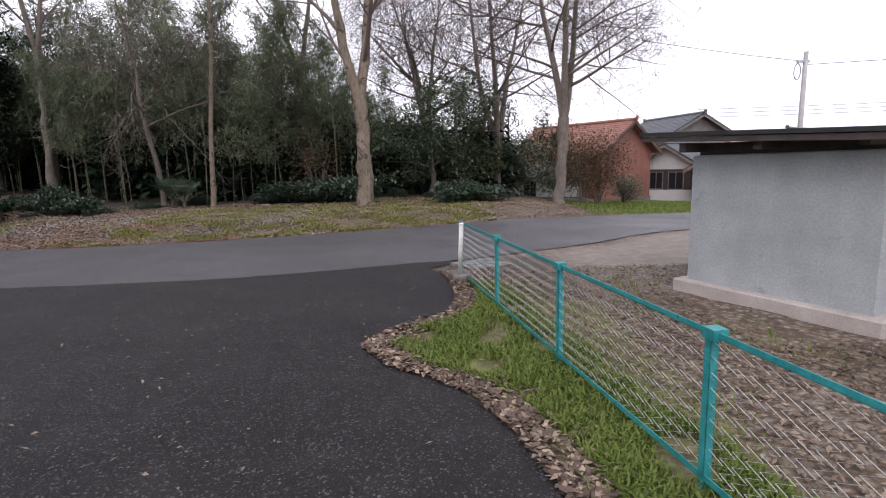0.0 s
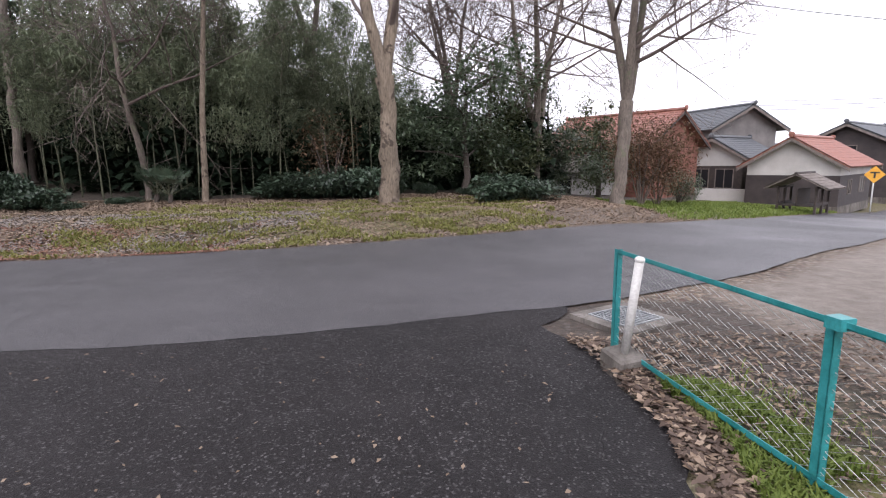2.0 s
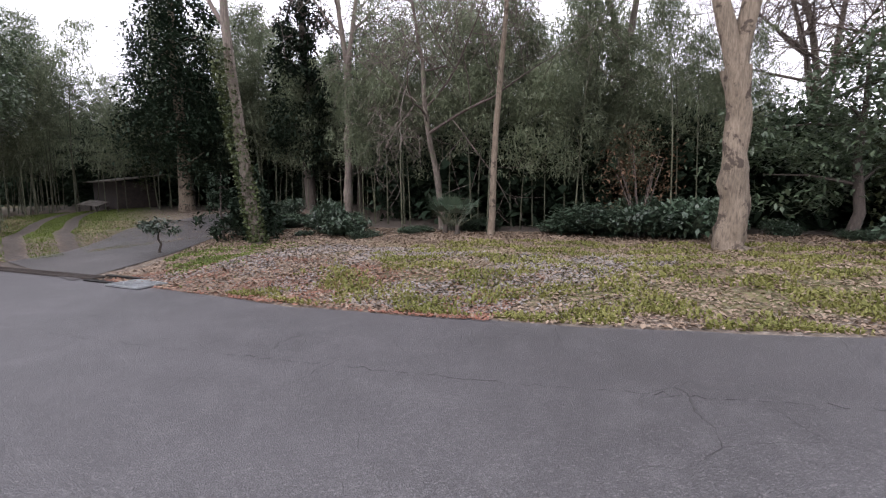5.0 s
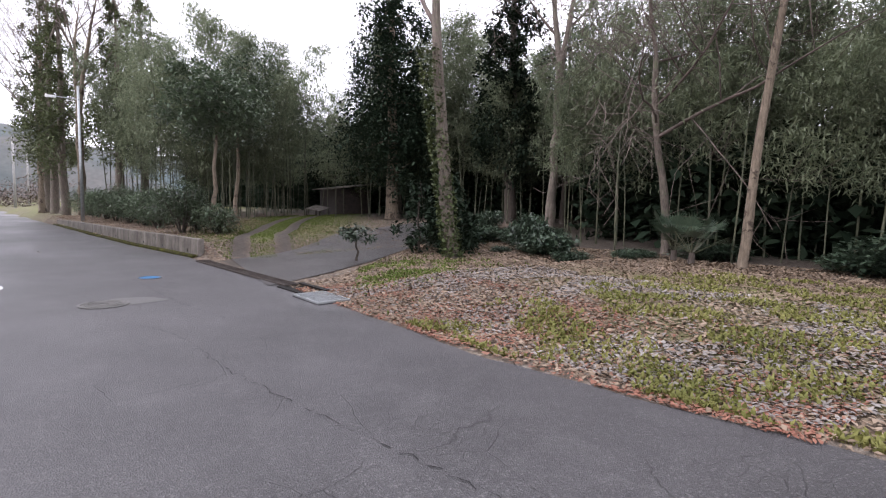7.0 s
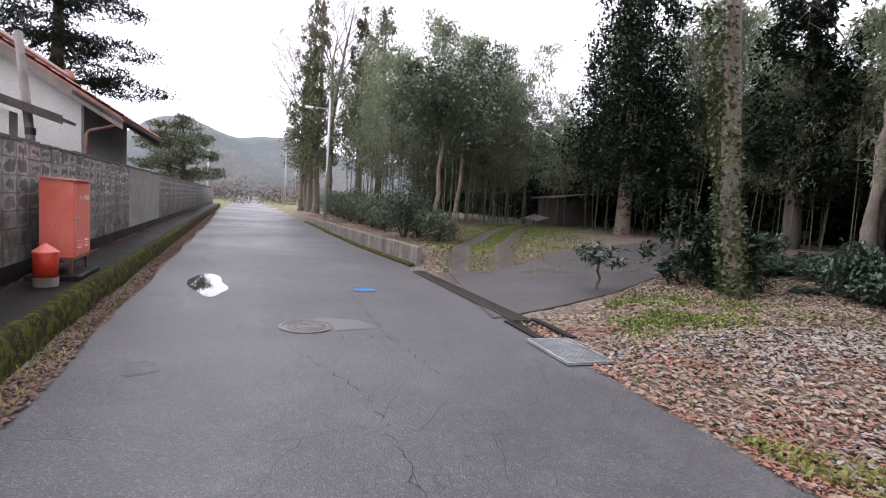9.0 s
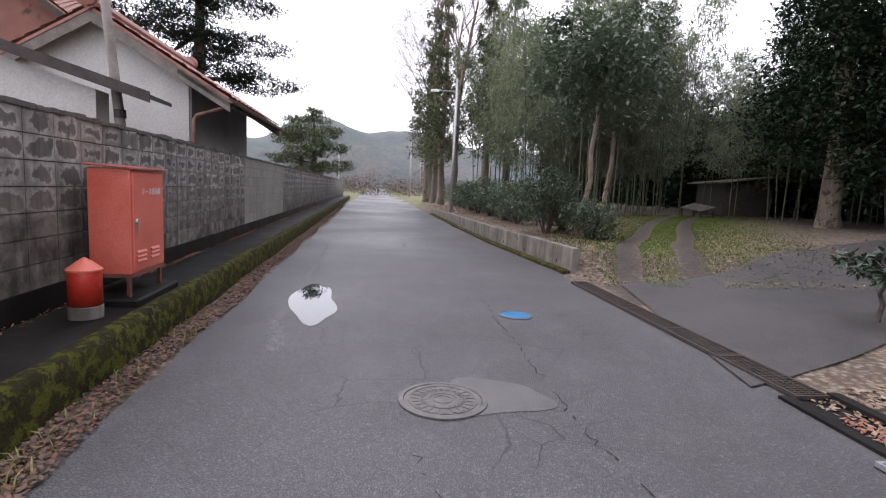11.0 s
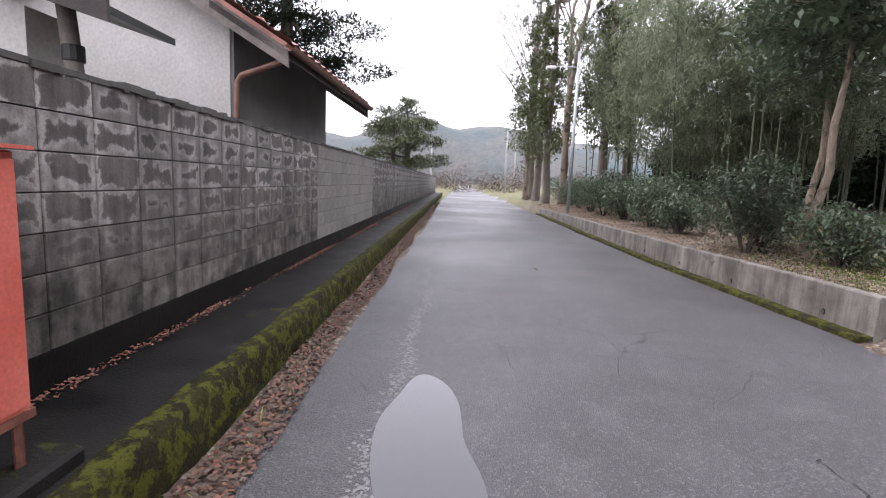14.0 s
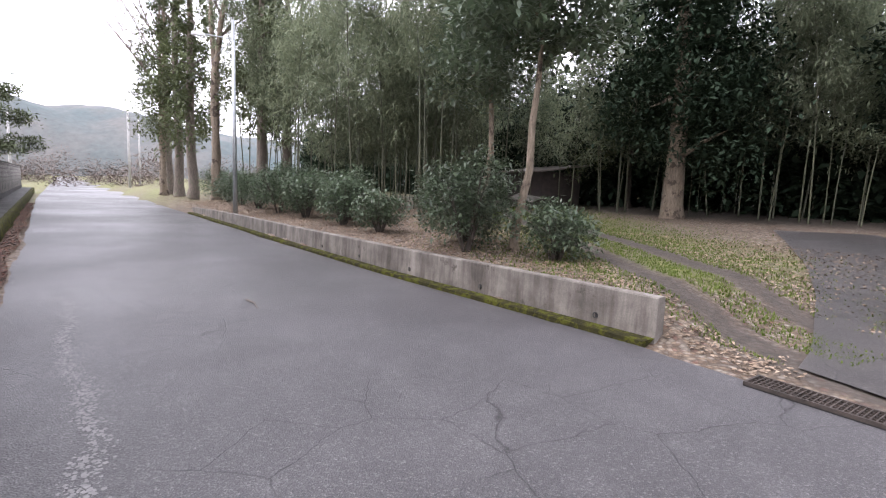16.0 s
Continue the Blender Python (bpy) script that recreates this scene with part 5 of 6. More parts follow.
part("fascia", Shape().add([(0.37, 0.08, 2.55), (0.37, 0.08, 2.70), (0.37, -7.0, 4.84), (0.37, -7.0, 4.69), (0.40, 0.08, 2.55), (0.40, 0.08, 2.70), (0.40, -7.0, 4.84), (0.40, -7.0, 4.69)], ((0, 1, 2, 3), (7, 6, 5, 4), (1, 5, 6, 2), (0, 3, 7, 4), (0, 4, 5, 1))), M_DARKWOOD, lt)
post = thing("wooden_post", "weathered round wooden post with black band", "post", Matrix.Translation((-16.95, 5.12, 0)))
part("shaft", Shape().tube([(0, 0, 0), (0.02, -0.03, 2.2), (0.05, -0.2, 4.05)], [0.075, 0.068, 0.06], 10), M_WOOD, post, "", True)
part("band", Shape().lathe([(0.074, 0), (0.078, 0.01), (0.078, 0.11), (0.074, 0.12)], 12, (0.02, -0.04, 2.36)), M_BLACK, post, "black band")
# main house behind with timber gable
gable_house("farmhouse", "large farmhouse with brown timber gable behind the storehouse", (-29.0, -6.0), ang + 0, 9, 9.5, 0.0, 4.6, 8.6, M_RUSTWALL, M_REDTILE, over=0.8, plinth=False, trim=M_DARKWOOD)

# village houses to the north-east
gable_house("barn", "rust-red barn with pale red clay tile roof", (10.6, 42.0), 128, 8.2, 6.2, -1.2, 2.35, 4.6, M_RUSTWALL, M_REDTILE, over=0.6, trim=M_DARKWOOD)
gable_house("low_shed", "low pale shed with weathered grey roof", (7.3, 38.9), -16, 4.6, 2.6, -0.9, 0.75, 1.65, M_PLASTER, M_WOOD, over=0.5, windows=(("s", -1.1, -0.7, 0.9, 1.2),))
gable_house("outhouse", "outhouse with pink-red tile roof", (5.0, 43.5), 160, 5.0, 4.5, -0.9, 1.7, 2.9, M_DARKSHEET, M_REDTILE, over=0.5)
gable_house("gabled_house", "white gabled house with dark lower boarding and red tile roof", (22.2, 39.0), 41, 7.6, 4.9, -1.6, 0.95, 2.75, M_PLASTER, M_REDTILE, M_DARKSHEET, 0.45, over=0.5, windows=(("s", 1.4, -0.7, 1.2, 1.0), ("s", -1.6, -0.7, 0.8, 0.9)))
gable_house("two_storey_house", "two-storey house with grey glazed tile roof", (21.0, 49.5), 105, 6.6, 6.0, -1.4, 3.7, 5.6, M_GREYWALL, M_GREYTILE, M_DARKWOOD, 1.2, over=0.7, windows=(("s", 0.0, 1.9, 1.6, 1.1), ("w", 0.0, 1.9, 1.6, 1.1), ("w", -1.4, -0.6, 1.5, 1.3)))
gable_house("entrance_wing", "house wing with grey tiles and white gable", (19.3, 43.5), 35, 4.2, 4.0, -1.4, 1.5, 3.0, M_PLASTER, M_GREYTILE, M_DARKWOOD, 1.0, over=0.6, windows=(("w", -0.8, -0.6, 1.3, 1.4), ("w", 0.9, -0.6, 1.2, 1.4)))
gable_house("two_storey_house", "dark boarded two-storey house with grey tile roof", (33.0, 48.5), 38, 9.0, 6.0, -1.8, 2.3, 4.1, M_DARKSHEET, M_GREYTILE, over=0.6, windows=(("s", -2.0, 0.6, 1.6, 1.1), ("s", 1.2, 0.6, 1.8, 1.1), ("w", 0.0, 1.4, 1.4, 1.0)))
gable_house("white_house", "pale house with dark tile roof beyond the road", (46.0, 52.0), 60, 8.0, 6.5, -2.0, 1.5, 3.0, M_PLASTER, M_GREYTILE, over=0.5)
gable_house("white_house", "pale house with dark tile roof beyond the road", (55.0, 58.0), 60, 8.0, 6.5, -2.0, 2.3, 4.2, M_PLASTER, M_GREYTILE, over=0.5)
s = Shape()
s.box((0, -0.1, -2.2), (14, 0.1, -0.9), Matrix.Translation((33, 39.5, 0)) @ Matrix.Rotation(radians(18), 4, "Z"))
s.box((-0.02, -0.14, -0.9), (14.02, 0.14, -0.82), Matrix.Translation((33, 39.5, 0)) @ Matrix.Rotation(radians(18), 4, "Z"))
setting("wall_garden", s, M_CONC, "grey concrete garden wall", False, "wall")
s = Shape().box((-2.6, -0.08, -1.6), (2.6, 0.08, -0.55), Matrix.Translation((17.2, 40.6, 0)) @ Matrix.Rotation(radians(-38), 4, "Z"))
setting("wall_white", s, M_PLASTER, "low white garden wall", False, "wall")

# small roadside shelter with stone figures' bench
sh = thing("roadside_shelter", "small open wooden shelter with shingled gable roof", "shelter", Matrix.Translation((15.9, 30.2, -1.36)) @ Matrix.Rotation(radians(38), 4, "Z"))
for x in (-0.85, 0.0, 0.85):
    for y in (-0.8, 0.8):
        part("post", Shape().chamfer_box((x - 0.05, y - 0.05, 0), (x + 0.05, y + 0.05, 1.5), 0.008), M_DARKWOOD, sh)
for sy in (-1, 1):
    a, b, c, d = (-1.2, sy * 1.35, 1.42), (1.2, sy * 1.35, 1.42), (1.2, 0, 2.12), (-1.2, 0, 2.12)
    if sy > 0:
        a, b, c, d = b, a, d, c
    part("roof_slope", tiled_slope(a, b, c, d, 0.22, 0.22, 0.02, 0.05), M_WOOD, sh)
part("ridge_cap", Shape().tube([(-1.25, 0, 2.15), (1.25, 0, 2.15)], 0.06, 8), M_DARKWOOD, sh)
for y in (-0.8, 0.8):
    part("beam", Shape().box((-1.0, y - 0.045, 1.42), (1.0, y + 0.045, 1.52)), M_DARKWOOD, sh)
    part("bench_rail", Shape().box((-0.85, y - 0.03, 0.62), (0.85, y + 0.03, 0.74)), M_DARKWOOD, sh)
    part("foot_rail", Shape().box((-0.85, y - 0.03, 0.12), (0.85, y + 0.03, 0.2)), M_DARKWOOD, sh)
part("back_panel", Shape().box((-0.85, -0.03, 0.62), (0.85, 0.03, 1.4)), M_DARKWOOD, sh)
part("bench", Shape().box((-0.85, -0.78, 0.56), (0.85, 0.78, 0.62)), M_DARKWOOD, sh)

# round warning sign
sg = thing("road_sign", "yellow diamond warning sign with black T on a white pole", "sign", Matrix.Translation((21.6, 33.1, -1.5)) @ Matrix.Rotation(radians(-28), 4, "Z"))
part("pole", Shape().tube([(0, 0, 0), (0, 0, 2.35)], 0.035, 10), M_WHITE, sg, "", True)
dm = Matrix.Translation((0, -0.05, 2.05)) @ Matrix.Rotation(radians(45), 4, "Y")
part("plate", Shape().chamfer_box((-0.33, -0.012, -0.33), (0.33, 0.012, 0.33), 0.01, dm), M_YELLOW, sg, "orange-yellow plate")
part("symbol", Shape().box((-0.2, -0.075, 2.12), (0.2, -0.066, 2.2)).box((-0.045, -0.075, 1.86), (0.045, -0.066, 2.12)), M_BLACK, sg, "black T symbol")

# poles and wires


def utility_pole(x, y, h, label, arms=True, r=0.14, mat_=M_POLE):
    t = thing("utility_pole", label, "utility pole", at_ground(x, y))
    part("shaft", Shape().tube([(0, 0, 0), (0, 0, h)], [r, r * 0.68], 12), mat_, t, "", True)
    if arms:
        for z in (h - 0.35, h - 0.9):
            part("crossarm", Shape().box((-0.55, -0.05, z), (0.55, 0.05, z + 0.09)), M_STEEL, t)
            for u in (-0.48, -0.2, 0.2, 0.48):
                part("insulator", Shape().lathe([(0.02, 0), (0.05, 0.02), (0.05, 0.07), (0.03, 0.1), (0.04, 0.13), (0.02, 0.16)], 8, (u, 0, z + 0.09)), M_WHITE, t)
    return t


up = utility_pole(11.85, 18.9, 5.75, "grey concrete utility pole with cable loop", False, 0.10)
part("bracket", Shape().box((-0.28, -0.04, 5.4), (0.12, 0.04, 5.48)), M_STEEL, up)
part("cable_loop", Shape().tube([(-0.25 + 0.11 * math.sin(k * 0.55), 0, 5.12 + 0.26 * math.cos(k * 0.55)) for k in range(13)], 0.014, 5), M_BLACK, up, "black cable loop", True)
utility_pole(-80.0, 2.8, 8.0, "distant grey utility pole with crossarms")
utility_pole(-100.0, 2.5, 9.5, "distant grey utility pole with crossarms")
utility_pole(-76.0, -6.2, 7.0, "distant grey utility pole with crossarms")


def wire(a, b, sag, r=0.012):
    a, b = Vector(a), Vector(b)
    s = Shape().tube([a.lerp(b, f / 14) - Vector((0, 0, sag * 4 * (f / 14) * (1 - f / 14))) for f in range(15)], r, 4)
    return tagged(part("power_line", s, M_BLACK), "thin black overhead cable", "cable", "overhead cables")


wire((11.85, 18.9, 4.8), (-8.0, 31.0, 14.0), 0.9)
wire((11.85, 18.9, 4.7), (40.0, 5.0, 6.5), 0.8)
for z in (4.7, 5.1, 5.5):
    wire((26, 55, z + 1.3), (95, 50, z + 3.2), 0.6, 0.03)
wire((-36.4, 9.5, 6.6), (-80.0, 2.8, 7.8), 0.7, 0.012)

# street lamp pole behind the retaining wall
lp = thing("street_lamp", "slim grey steel street lamp pole with a side arm", "street lamp", at_ground(-36.4, 9.5, 0.25))
part("shaft", Shape().tube([(0, 0, 0), (-0.05, 0, 3.2), (-0.08, 0, 7.1)], [0.085, 0.075, 0.055], 12), M_STEEL, lp, "", True)
part("arm", Shape().tube([(-0.08, 0, 6.45), (-0.2, -0.95, 6.5)], 0.022, 8), M_STEEL, lp)
part("lamp_head", Shape().chamfer_box((-0.28, -1.35, 6.42), (-0.12, -0.92, 6.54), 0.03), M_WHITE, lp, "pale lamp housing")

# shed of rendered blocks beside the fence
SHED = Matrix.Translation((3.76, 5.88, 0)) @ Matrix.Rotation(math.atan2(7.7 - 5.88, 2.84 - 3.76), 4, "Z")
sd = thing("block_shed", "small pale grey rendered block shed with flat dark roof", "shed", SHED)
part("wall", Shape().chamfer_box((0, -2.6, 0.1), (2.03, 0, 1.72), 0.015), M_CONC_PALE, sd)
part("plinth", Shape().chamfer_box((-0.12, -2.72, -0.1), (2.15, 0.12, 0.16), 0.02), M_PLINTH, sd, "pinkish concrete plinth")
part("lintel", Shape().box((0.06, -2.54, 1.72), (1.97, -0.06, 1.86)), M_DARKWOOD, sd, "dark timber wall plate")
for x in (0.05, 1.0, 1.9):
    part("joist", Shape().box((x, -2.9, 1.76), (x + 0.09, 0.3, 1.87)), M_DARKWOOD, sd)
q = [(-0.38, 0.42, 1.85), (2.5, 0.42, 1.98), (2.5, -3.0, 1.98), (-0.38, -3.0, 1.85)]
part("roof", Shape().add(q + [(x, y, z + 0.045) for x, y, z in q], ((3, 2, 1, 0), (4, 5, 6, 7), (0, 1, 5, 4), (1, 2, 6, 5), (2, 3, 7, 6), (3, 0, 4, 7))), M_BLACK, sd, "thin dark sheet roof")
part("fascia", Shape().add([(-0.36, 0.40, 1.78), (2.48, 0.40, 1.91), (2.48, 0.40, 1.97), (-0.36, 0.40, 1.84), (-0.36, 0.37, 1.78), (2.48, 0.37, 1.91), (2.48, 0.37, 1.97), (-0.36, 0.37, 1.84)], ((0, 1, 2, 3), (7, 6, 5, 4), (0, 4, 5, 1), (3, 2, 6, 7), (0, 3, 7, 4), (1, 5, 6, 2))), M_DARKWOOD, sd)

# ---------------------------------------------------------------- chain-link fence
F0, F1 = Vector((-0.05, 8.93)), Vector((2.0, -1.2))
FD = (F1 - F0).normalized()
FLEN = (F1 - F0).length
FM = Matrix.Translation((F0.x, F0.y, 0.02)) @ Matrix.Rotation(math.atan2(FD.y, FD.x), 4, "Z")
fence = thing("chain_link_fence", "low turquoise chain-link fence with rusty steel frame", "fence", FM)
FH = 0.80


def angle_iron(s, p, q, w=0.045, t=0.006, flip=1):
    p, q = Vector(p), Vector(q)
    way = (q - p).normalized()
    u = Vector((0, 1, 0)) if abs(way.y) < 0.9 else Vector((1, 0, 0))
    v = way.cross(u).normalized() * flip
    for a, b in ((u * w, v * t), (u * t, v * w)):
        c = [p, p + a, p + a + b, p + b]
        e = [x + (q - p) for x in c]
        s.add(c + e, ((3, 2, 1, 0), (4, 5, 6, 7), (0, 1, 5, 4), (1, 2, 6, 5), (2, 3, 7, 6), (3, 0, 4, 7)))
    return s


for d in (0.0, 1.86, 3.62, 5.4, 7.2, 9.0):
    s = Shape()
    angle_iron(s, (d, 0, -0.15), (d, 0, FH + 0.03))
    if d > 0:
        s.box((d - 0.03, -0.03, FH - 0.01), (d + 0.05, 0.05, FH + 0.045))
    part("post", s, M_TURQ, fence)
part("top_rail", angle_iron(Shape(), (0, 0, FH), (FLEN, 0, FH), 0.032), M_TURQ, fence)
part("bottom_rail", angle_iron(Shape(), (0, 0, 0.03), (FLEN, 0, 0.03), 0.036), M_TURQ, fence)
mesh_wires = Shape()
pitch = 0.082
rng = np.random.RandomState(5)
n_w = int(FLEN / pitch)
for k in range(n_w):
    x0 = k * pitch + 0.03
    pts = []
    rows_ = int((FH - 0.03) / (pitch * 0.5))
    for j in range(rows_ + 1):
        z = 0.04 + j * pitch * 0.5
        sgn = 1 if j % 2 else -1
        pts.append((x0 + sgn * pitch * 0.52, 0.025 + 0.006 * sgn + 0.012 * math.sin(k * 0.23 + j * 0.1), z))
    mesh_wires.tube(pts, 0.0026, 3, cap=False)
tagged(part("wire_mesh", mesh_wires, M_WIRE, fence, "galvanised diamond wire mesh"), kind="stuff")
wp = thing("marker_post", "white painted round marker post in a concrete foot", "post", Matrix.Translation((-0.07, 8.63, 0.0)) @ Matrix.Rotation(radians(2.5), 4, "Y") @ Matrix.Rotation(radians(9), 4, "X"))
part("pipe", Shape().tube([(0, 0, 0.1), (0, 0, 0.86)], 0.032, 16), M_WHITEPOST, wp, "", True)
part("cap", Shape().lathe([(0.033, 0.85), (0.036, 0.855), (0.036, 0.87), (0.025, 0.88)], 16), M_WHITEPOST, wp)
part("foot", Shape().chamfer_box((-0.13, -0.12, -0.08), (0.12, 0.13, 0.115), 0.018, Matrix.Rotation(0.4, 4, "Z")), M_CONC, wp, "rough concrete foot")


# ---------------------------------------------------------------- drains, covers, puddles
def grate(name, label, m, w, d, frame_mat, bar_mat, nx, ny, rim=0.04, frame_w=0.0):
    """A grating of crossing bars in a steel frame over a dark pit; w along x, d along y."""
    t = thing(name, label, "drain", m)
    part("pit", Shape().box((-w / 2, -d / 2, -0.02), (w / 2, d / 2, 0.004)), M_BLACK, t, "dark drain pit")
    s = Shape()
    for lo, hi in (((-w / 2, -d / 2, 0), (w / 2, -d / 2 + rim, 0.034)), ((-w / 2, d / 2 - rim, 0), (w / 2, d / 2, 0.034)), ((-w / 2, -d / 2 + rim, 0), (-w / 2 + rim, d / 2 - rim, 0.034)), ((w / 2 - rim, -d / 2 + rim, 0), (w / 2, d / 2 - rim, 0.034))):
        s.box(lo, hi)
    part("frame", s, frame_mat, t)
    for i in range(1, nx):
        x = -w / 2 + rim + (w - 2 * rim) * i / nx
        part("bar", Shape().box((x - 0.005, -d / 2 + rim, 0.006), (x + 0.005, d / 2 - rim, 0.03)), bar_mat, t)
    s = Shape()
    for j in range(1, ny):
        y = -d / 2 + rim + (d - 2 * rim) * j / ny
        part("cross_bar", Shape().box((-w / 2 + rim, y - 0.004, 0.005), (w / 2 - rim, y + 0.004, 0.0275)), bar_mat, t)
    if frame_w:
        s = Shape()
        f = frame_w
        for lo, hi in (((-w / 2 - f, -d / 2 - f, -0.05), (w / 2 + f, -d / 2, 0.022)), ((-w / 2 - f, d / 2, -0.05), (w / 2 + f, d / 2 + f, 0.022)), ((-w / 2 - f, -d / 2, -0.05), (-w / 2, d / 2, 0.022)), ((w / 2, -d / 2, -0.05), (w / 2 + f, d / 2, 0.022))):
            s.box(lo, hi)
        part("surround", s, M_CONC, t, "concrete surround")
    return t


grate("drain_grate", "pale galvanised square grating beside the leafy bank", Matrix.Translation((-12.28, 12.95, 0.012)) @ Matrix.Rotation(radians(6), 4, "Z"), 0.95, 0.58, M_STEEL, M_STEEL, 22, 14, 0.025)
grate("drain_grate", "steel grating in a concrete surround beside the fence", Matrix.Translation((0.33, 9.76, 0.01)) @ Matrix.Rotation(radians(31), 4, "Z"), 0.52, 0.48, M_STEEL, M_STEEL, 11, 9, 0.02, 0.13)
dr = Vector((-13.75, 12.95)) - Vector((-18.75, 12.2))
ang_d = math.atan2(dr.y, dr.x)
for k in range(5):
    c = Vector((-18.75, 12.2)).lerp(Vector((-13.75, 12.95)), (k + 0.5) / 5)
    g = grate("channel_grate", "dark iron channel grating across the side path", Matrix.Translation((c.x, c.y, 0.012)) @ Matrix.Rotation(ang_d, 4, "Z"), dr.length / 5 - 0.01, 0.30, M_DARKIRON, M_DARKIRON, 24, 4, 0.02)
    g["group"] = "channel gratings"
s = Shape()
c0 = Matrix.Translation((-13.2, 13.0, 0)) @ Matrix.Rotation(ang_d - 0.03, 4, "Z")
s.box((-0.6, -0.26, -0.3), (0.45, -0.16, 0.03), c0).box((-0.6, 0.16, -0.3), (0.45, 0.26, 0.06), c0)
s.box((-0.6, -0.16, -0.03), (0.45, 0.16, 0.008), c0)
setting("gutter_channel", s, M_WETCONC, "open dark concrete gutter channel", False, "gutter")


def manhole(name, label, x, y, r, mat_, ringmat, spokes, turn=0.0):
    t = thing(name, label, "manhole cover", Matrix.Translation((x, y, 0.006)) @ Matrix.Rotation(turn, 4, "Z"))
    part("ring", Shape().lathe([(r, 0), (r, 0.012), (r * 0.90, 0.014), (r * 0.885, 0.004)], 40), ringmat, t)
    part("lid", Shape().lathe([(r * 0.885, 0.0), (r * 0.88, 0.008), (0.001, 0.009)], 40), mat_, t)
    s = Shape()
    for k in range(spokes):
        a = 6.28319 * k / spokes
        for q0, q1 in ((0.30, 0.48), (0.54, 0.72)):
            mm = Matrix.Rotation(a + (0.12 if q0 > 0.5 else 0), 4, "Z")
            s.box((r * q0, -r * 0.05, 0.008), (r * q1, r * 0.05, 0.0125), mm)
    for q in (0.78, 0.5, 0.22):
        s.lathe([(r * q, 0.008), (r * q, 0.0125), (r * (q - 0.035), 0.0125), (r * (q - 0.035), 0.008)], 36)
    tagged(part("relief", s, mat_, t, "raised cast pattern"), kind="stuff")
    return t


manhole("manhole_cover", "round grey cast-iron manhole cover with raised pattern", -13.32, 9.95, 0.33, M_IRON, M_IRON, 22)
manhole("hydrant_cover", "round blue painted hydrant cover in an iron ring", -16.08, 10.78, 0.22, M_BLUE, M_IRON, 12)
m_ = Matrix.Translation((-13.55, 10.45, 0.0046)) @ Matrix.Rotation(radians(4), 4, "Z")
rng = np.random.RandomState(8)


def blot(cx, cy, rx, ry, z, seed, n=40, rough=0.12, turn=0.0):
    """An irregular flat outline."""
    r = np.random.RandomState(seed)
    ph = r.rand(5) * 6.28
    s = Shape()
    s.v.append((cx, cy, z))
    for k in range(n):
        a = 6.28319 * k / n
        q = 1 + rough * sum(math.sin((j + 2) * a + ph[j]) / (j * 0.5 + 1) for j in range(5))
        x, y = rx * q * math.cos(a), ry * q * math.sin(a)
        s.v.append((cx + x * math.cos(turn) - y * math.sin(turn), cy + x * math.sin(turn) + y * math.cos(turn), z))
    s.f = [(0, 1 + k, 1 + (k + 1) % n) for k in range(n)]
    return s


M_PATCH = plain("pale_cement_patch", (0.085, 0.082, 0.08), (0.14, 0.134, 0.13), 0.5, 5, bumps=0.4)
tagged(part("cement_patch", blot(-13.42, 10.22, 0.36, 0.52, 0.0082, 3, rough=0.16), M_PATCH), "pale cement patch round the manhole cover", "patch", "", "structure")
M_STAIN = plain("oily_stain", (0.02, 0.02, 0.02), (0.045, 0.044, 0.044), 0.4, 6)
tagged(part("oil_stain", blot(-11.75, 8.62, 0.2, 0.16, 0.0078, 9, rough=0.1), M_STAIN), "dark oily stain on the asphalt", "stain", "", "structure")
pud = blot(-16.28, 8.1, 1.06, 0.32, 0.0088, 22, 70, 0.10, math.atan2(-0.55, -2.05))
tagged(part("puddle", pud, M_PUDDLE), "still shallow puddle reflecting the pale sky", "puddle", "", "structure")
s = Shape()
rng = np.random.RandomState(2)
# worn pale line along the gutter side of the road
M_WORN = plain("worn_pale_asphalt", (0.17, 0.165, 0.162), (0.26, 0.25, 0.245), 0.7, 9, bumps=0)
for i in range(2600):
    f = rng.rand()
    x = -14.2 - 10.0 * f
    y = float(np.interp(-x, [14.2, 15.2, 15.9, 17, 18.7, 20.3, 21.8, 25], [8.3, 8.02, 7.9, 7.65, 7.42, 7.1, 6.8, 6.2]))
    y += 0.05 * math.sin(x * 2.1) + 0.03 * math.sin(x * 6.3) + rng.normal(0, 0.045)
    q = rng.uniform(0.004, 0.018)
    a = rng.rand() * 6.28
    s.add([(x + q * rng.uniform(0.6, 1.4) * math.cos(a + k * 1.2566), y + q * rng.uniform(0.5, 1.2) * math.sin(a + k * 1.2566), 0.0052 + 0.002 * i / 2600) for k in range(5)], ((0, 1, 2, 3, 4),))
tagged(part("worn_edge_line", s, M_WORN), "broken pale edge line worn into the asphalt", "road marking", "", "structure")
s = Shape()
M_SEAM = plain("open_crack", (0.008, 0.008, 0.008), (0.016, 0.015, 0.015), 0.9, 9)


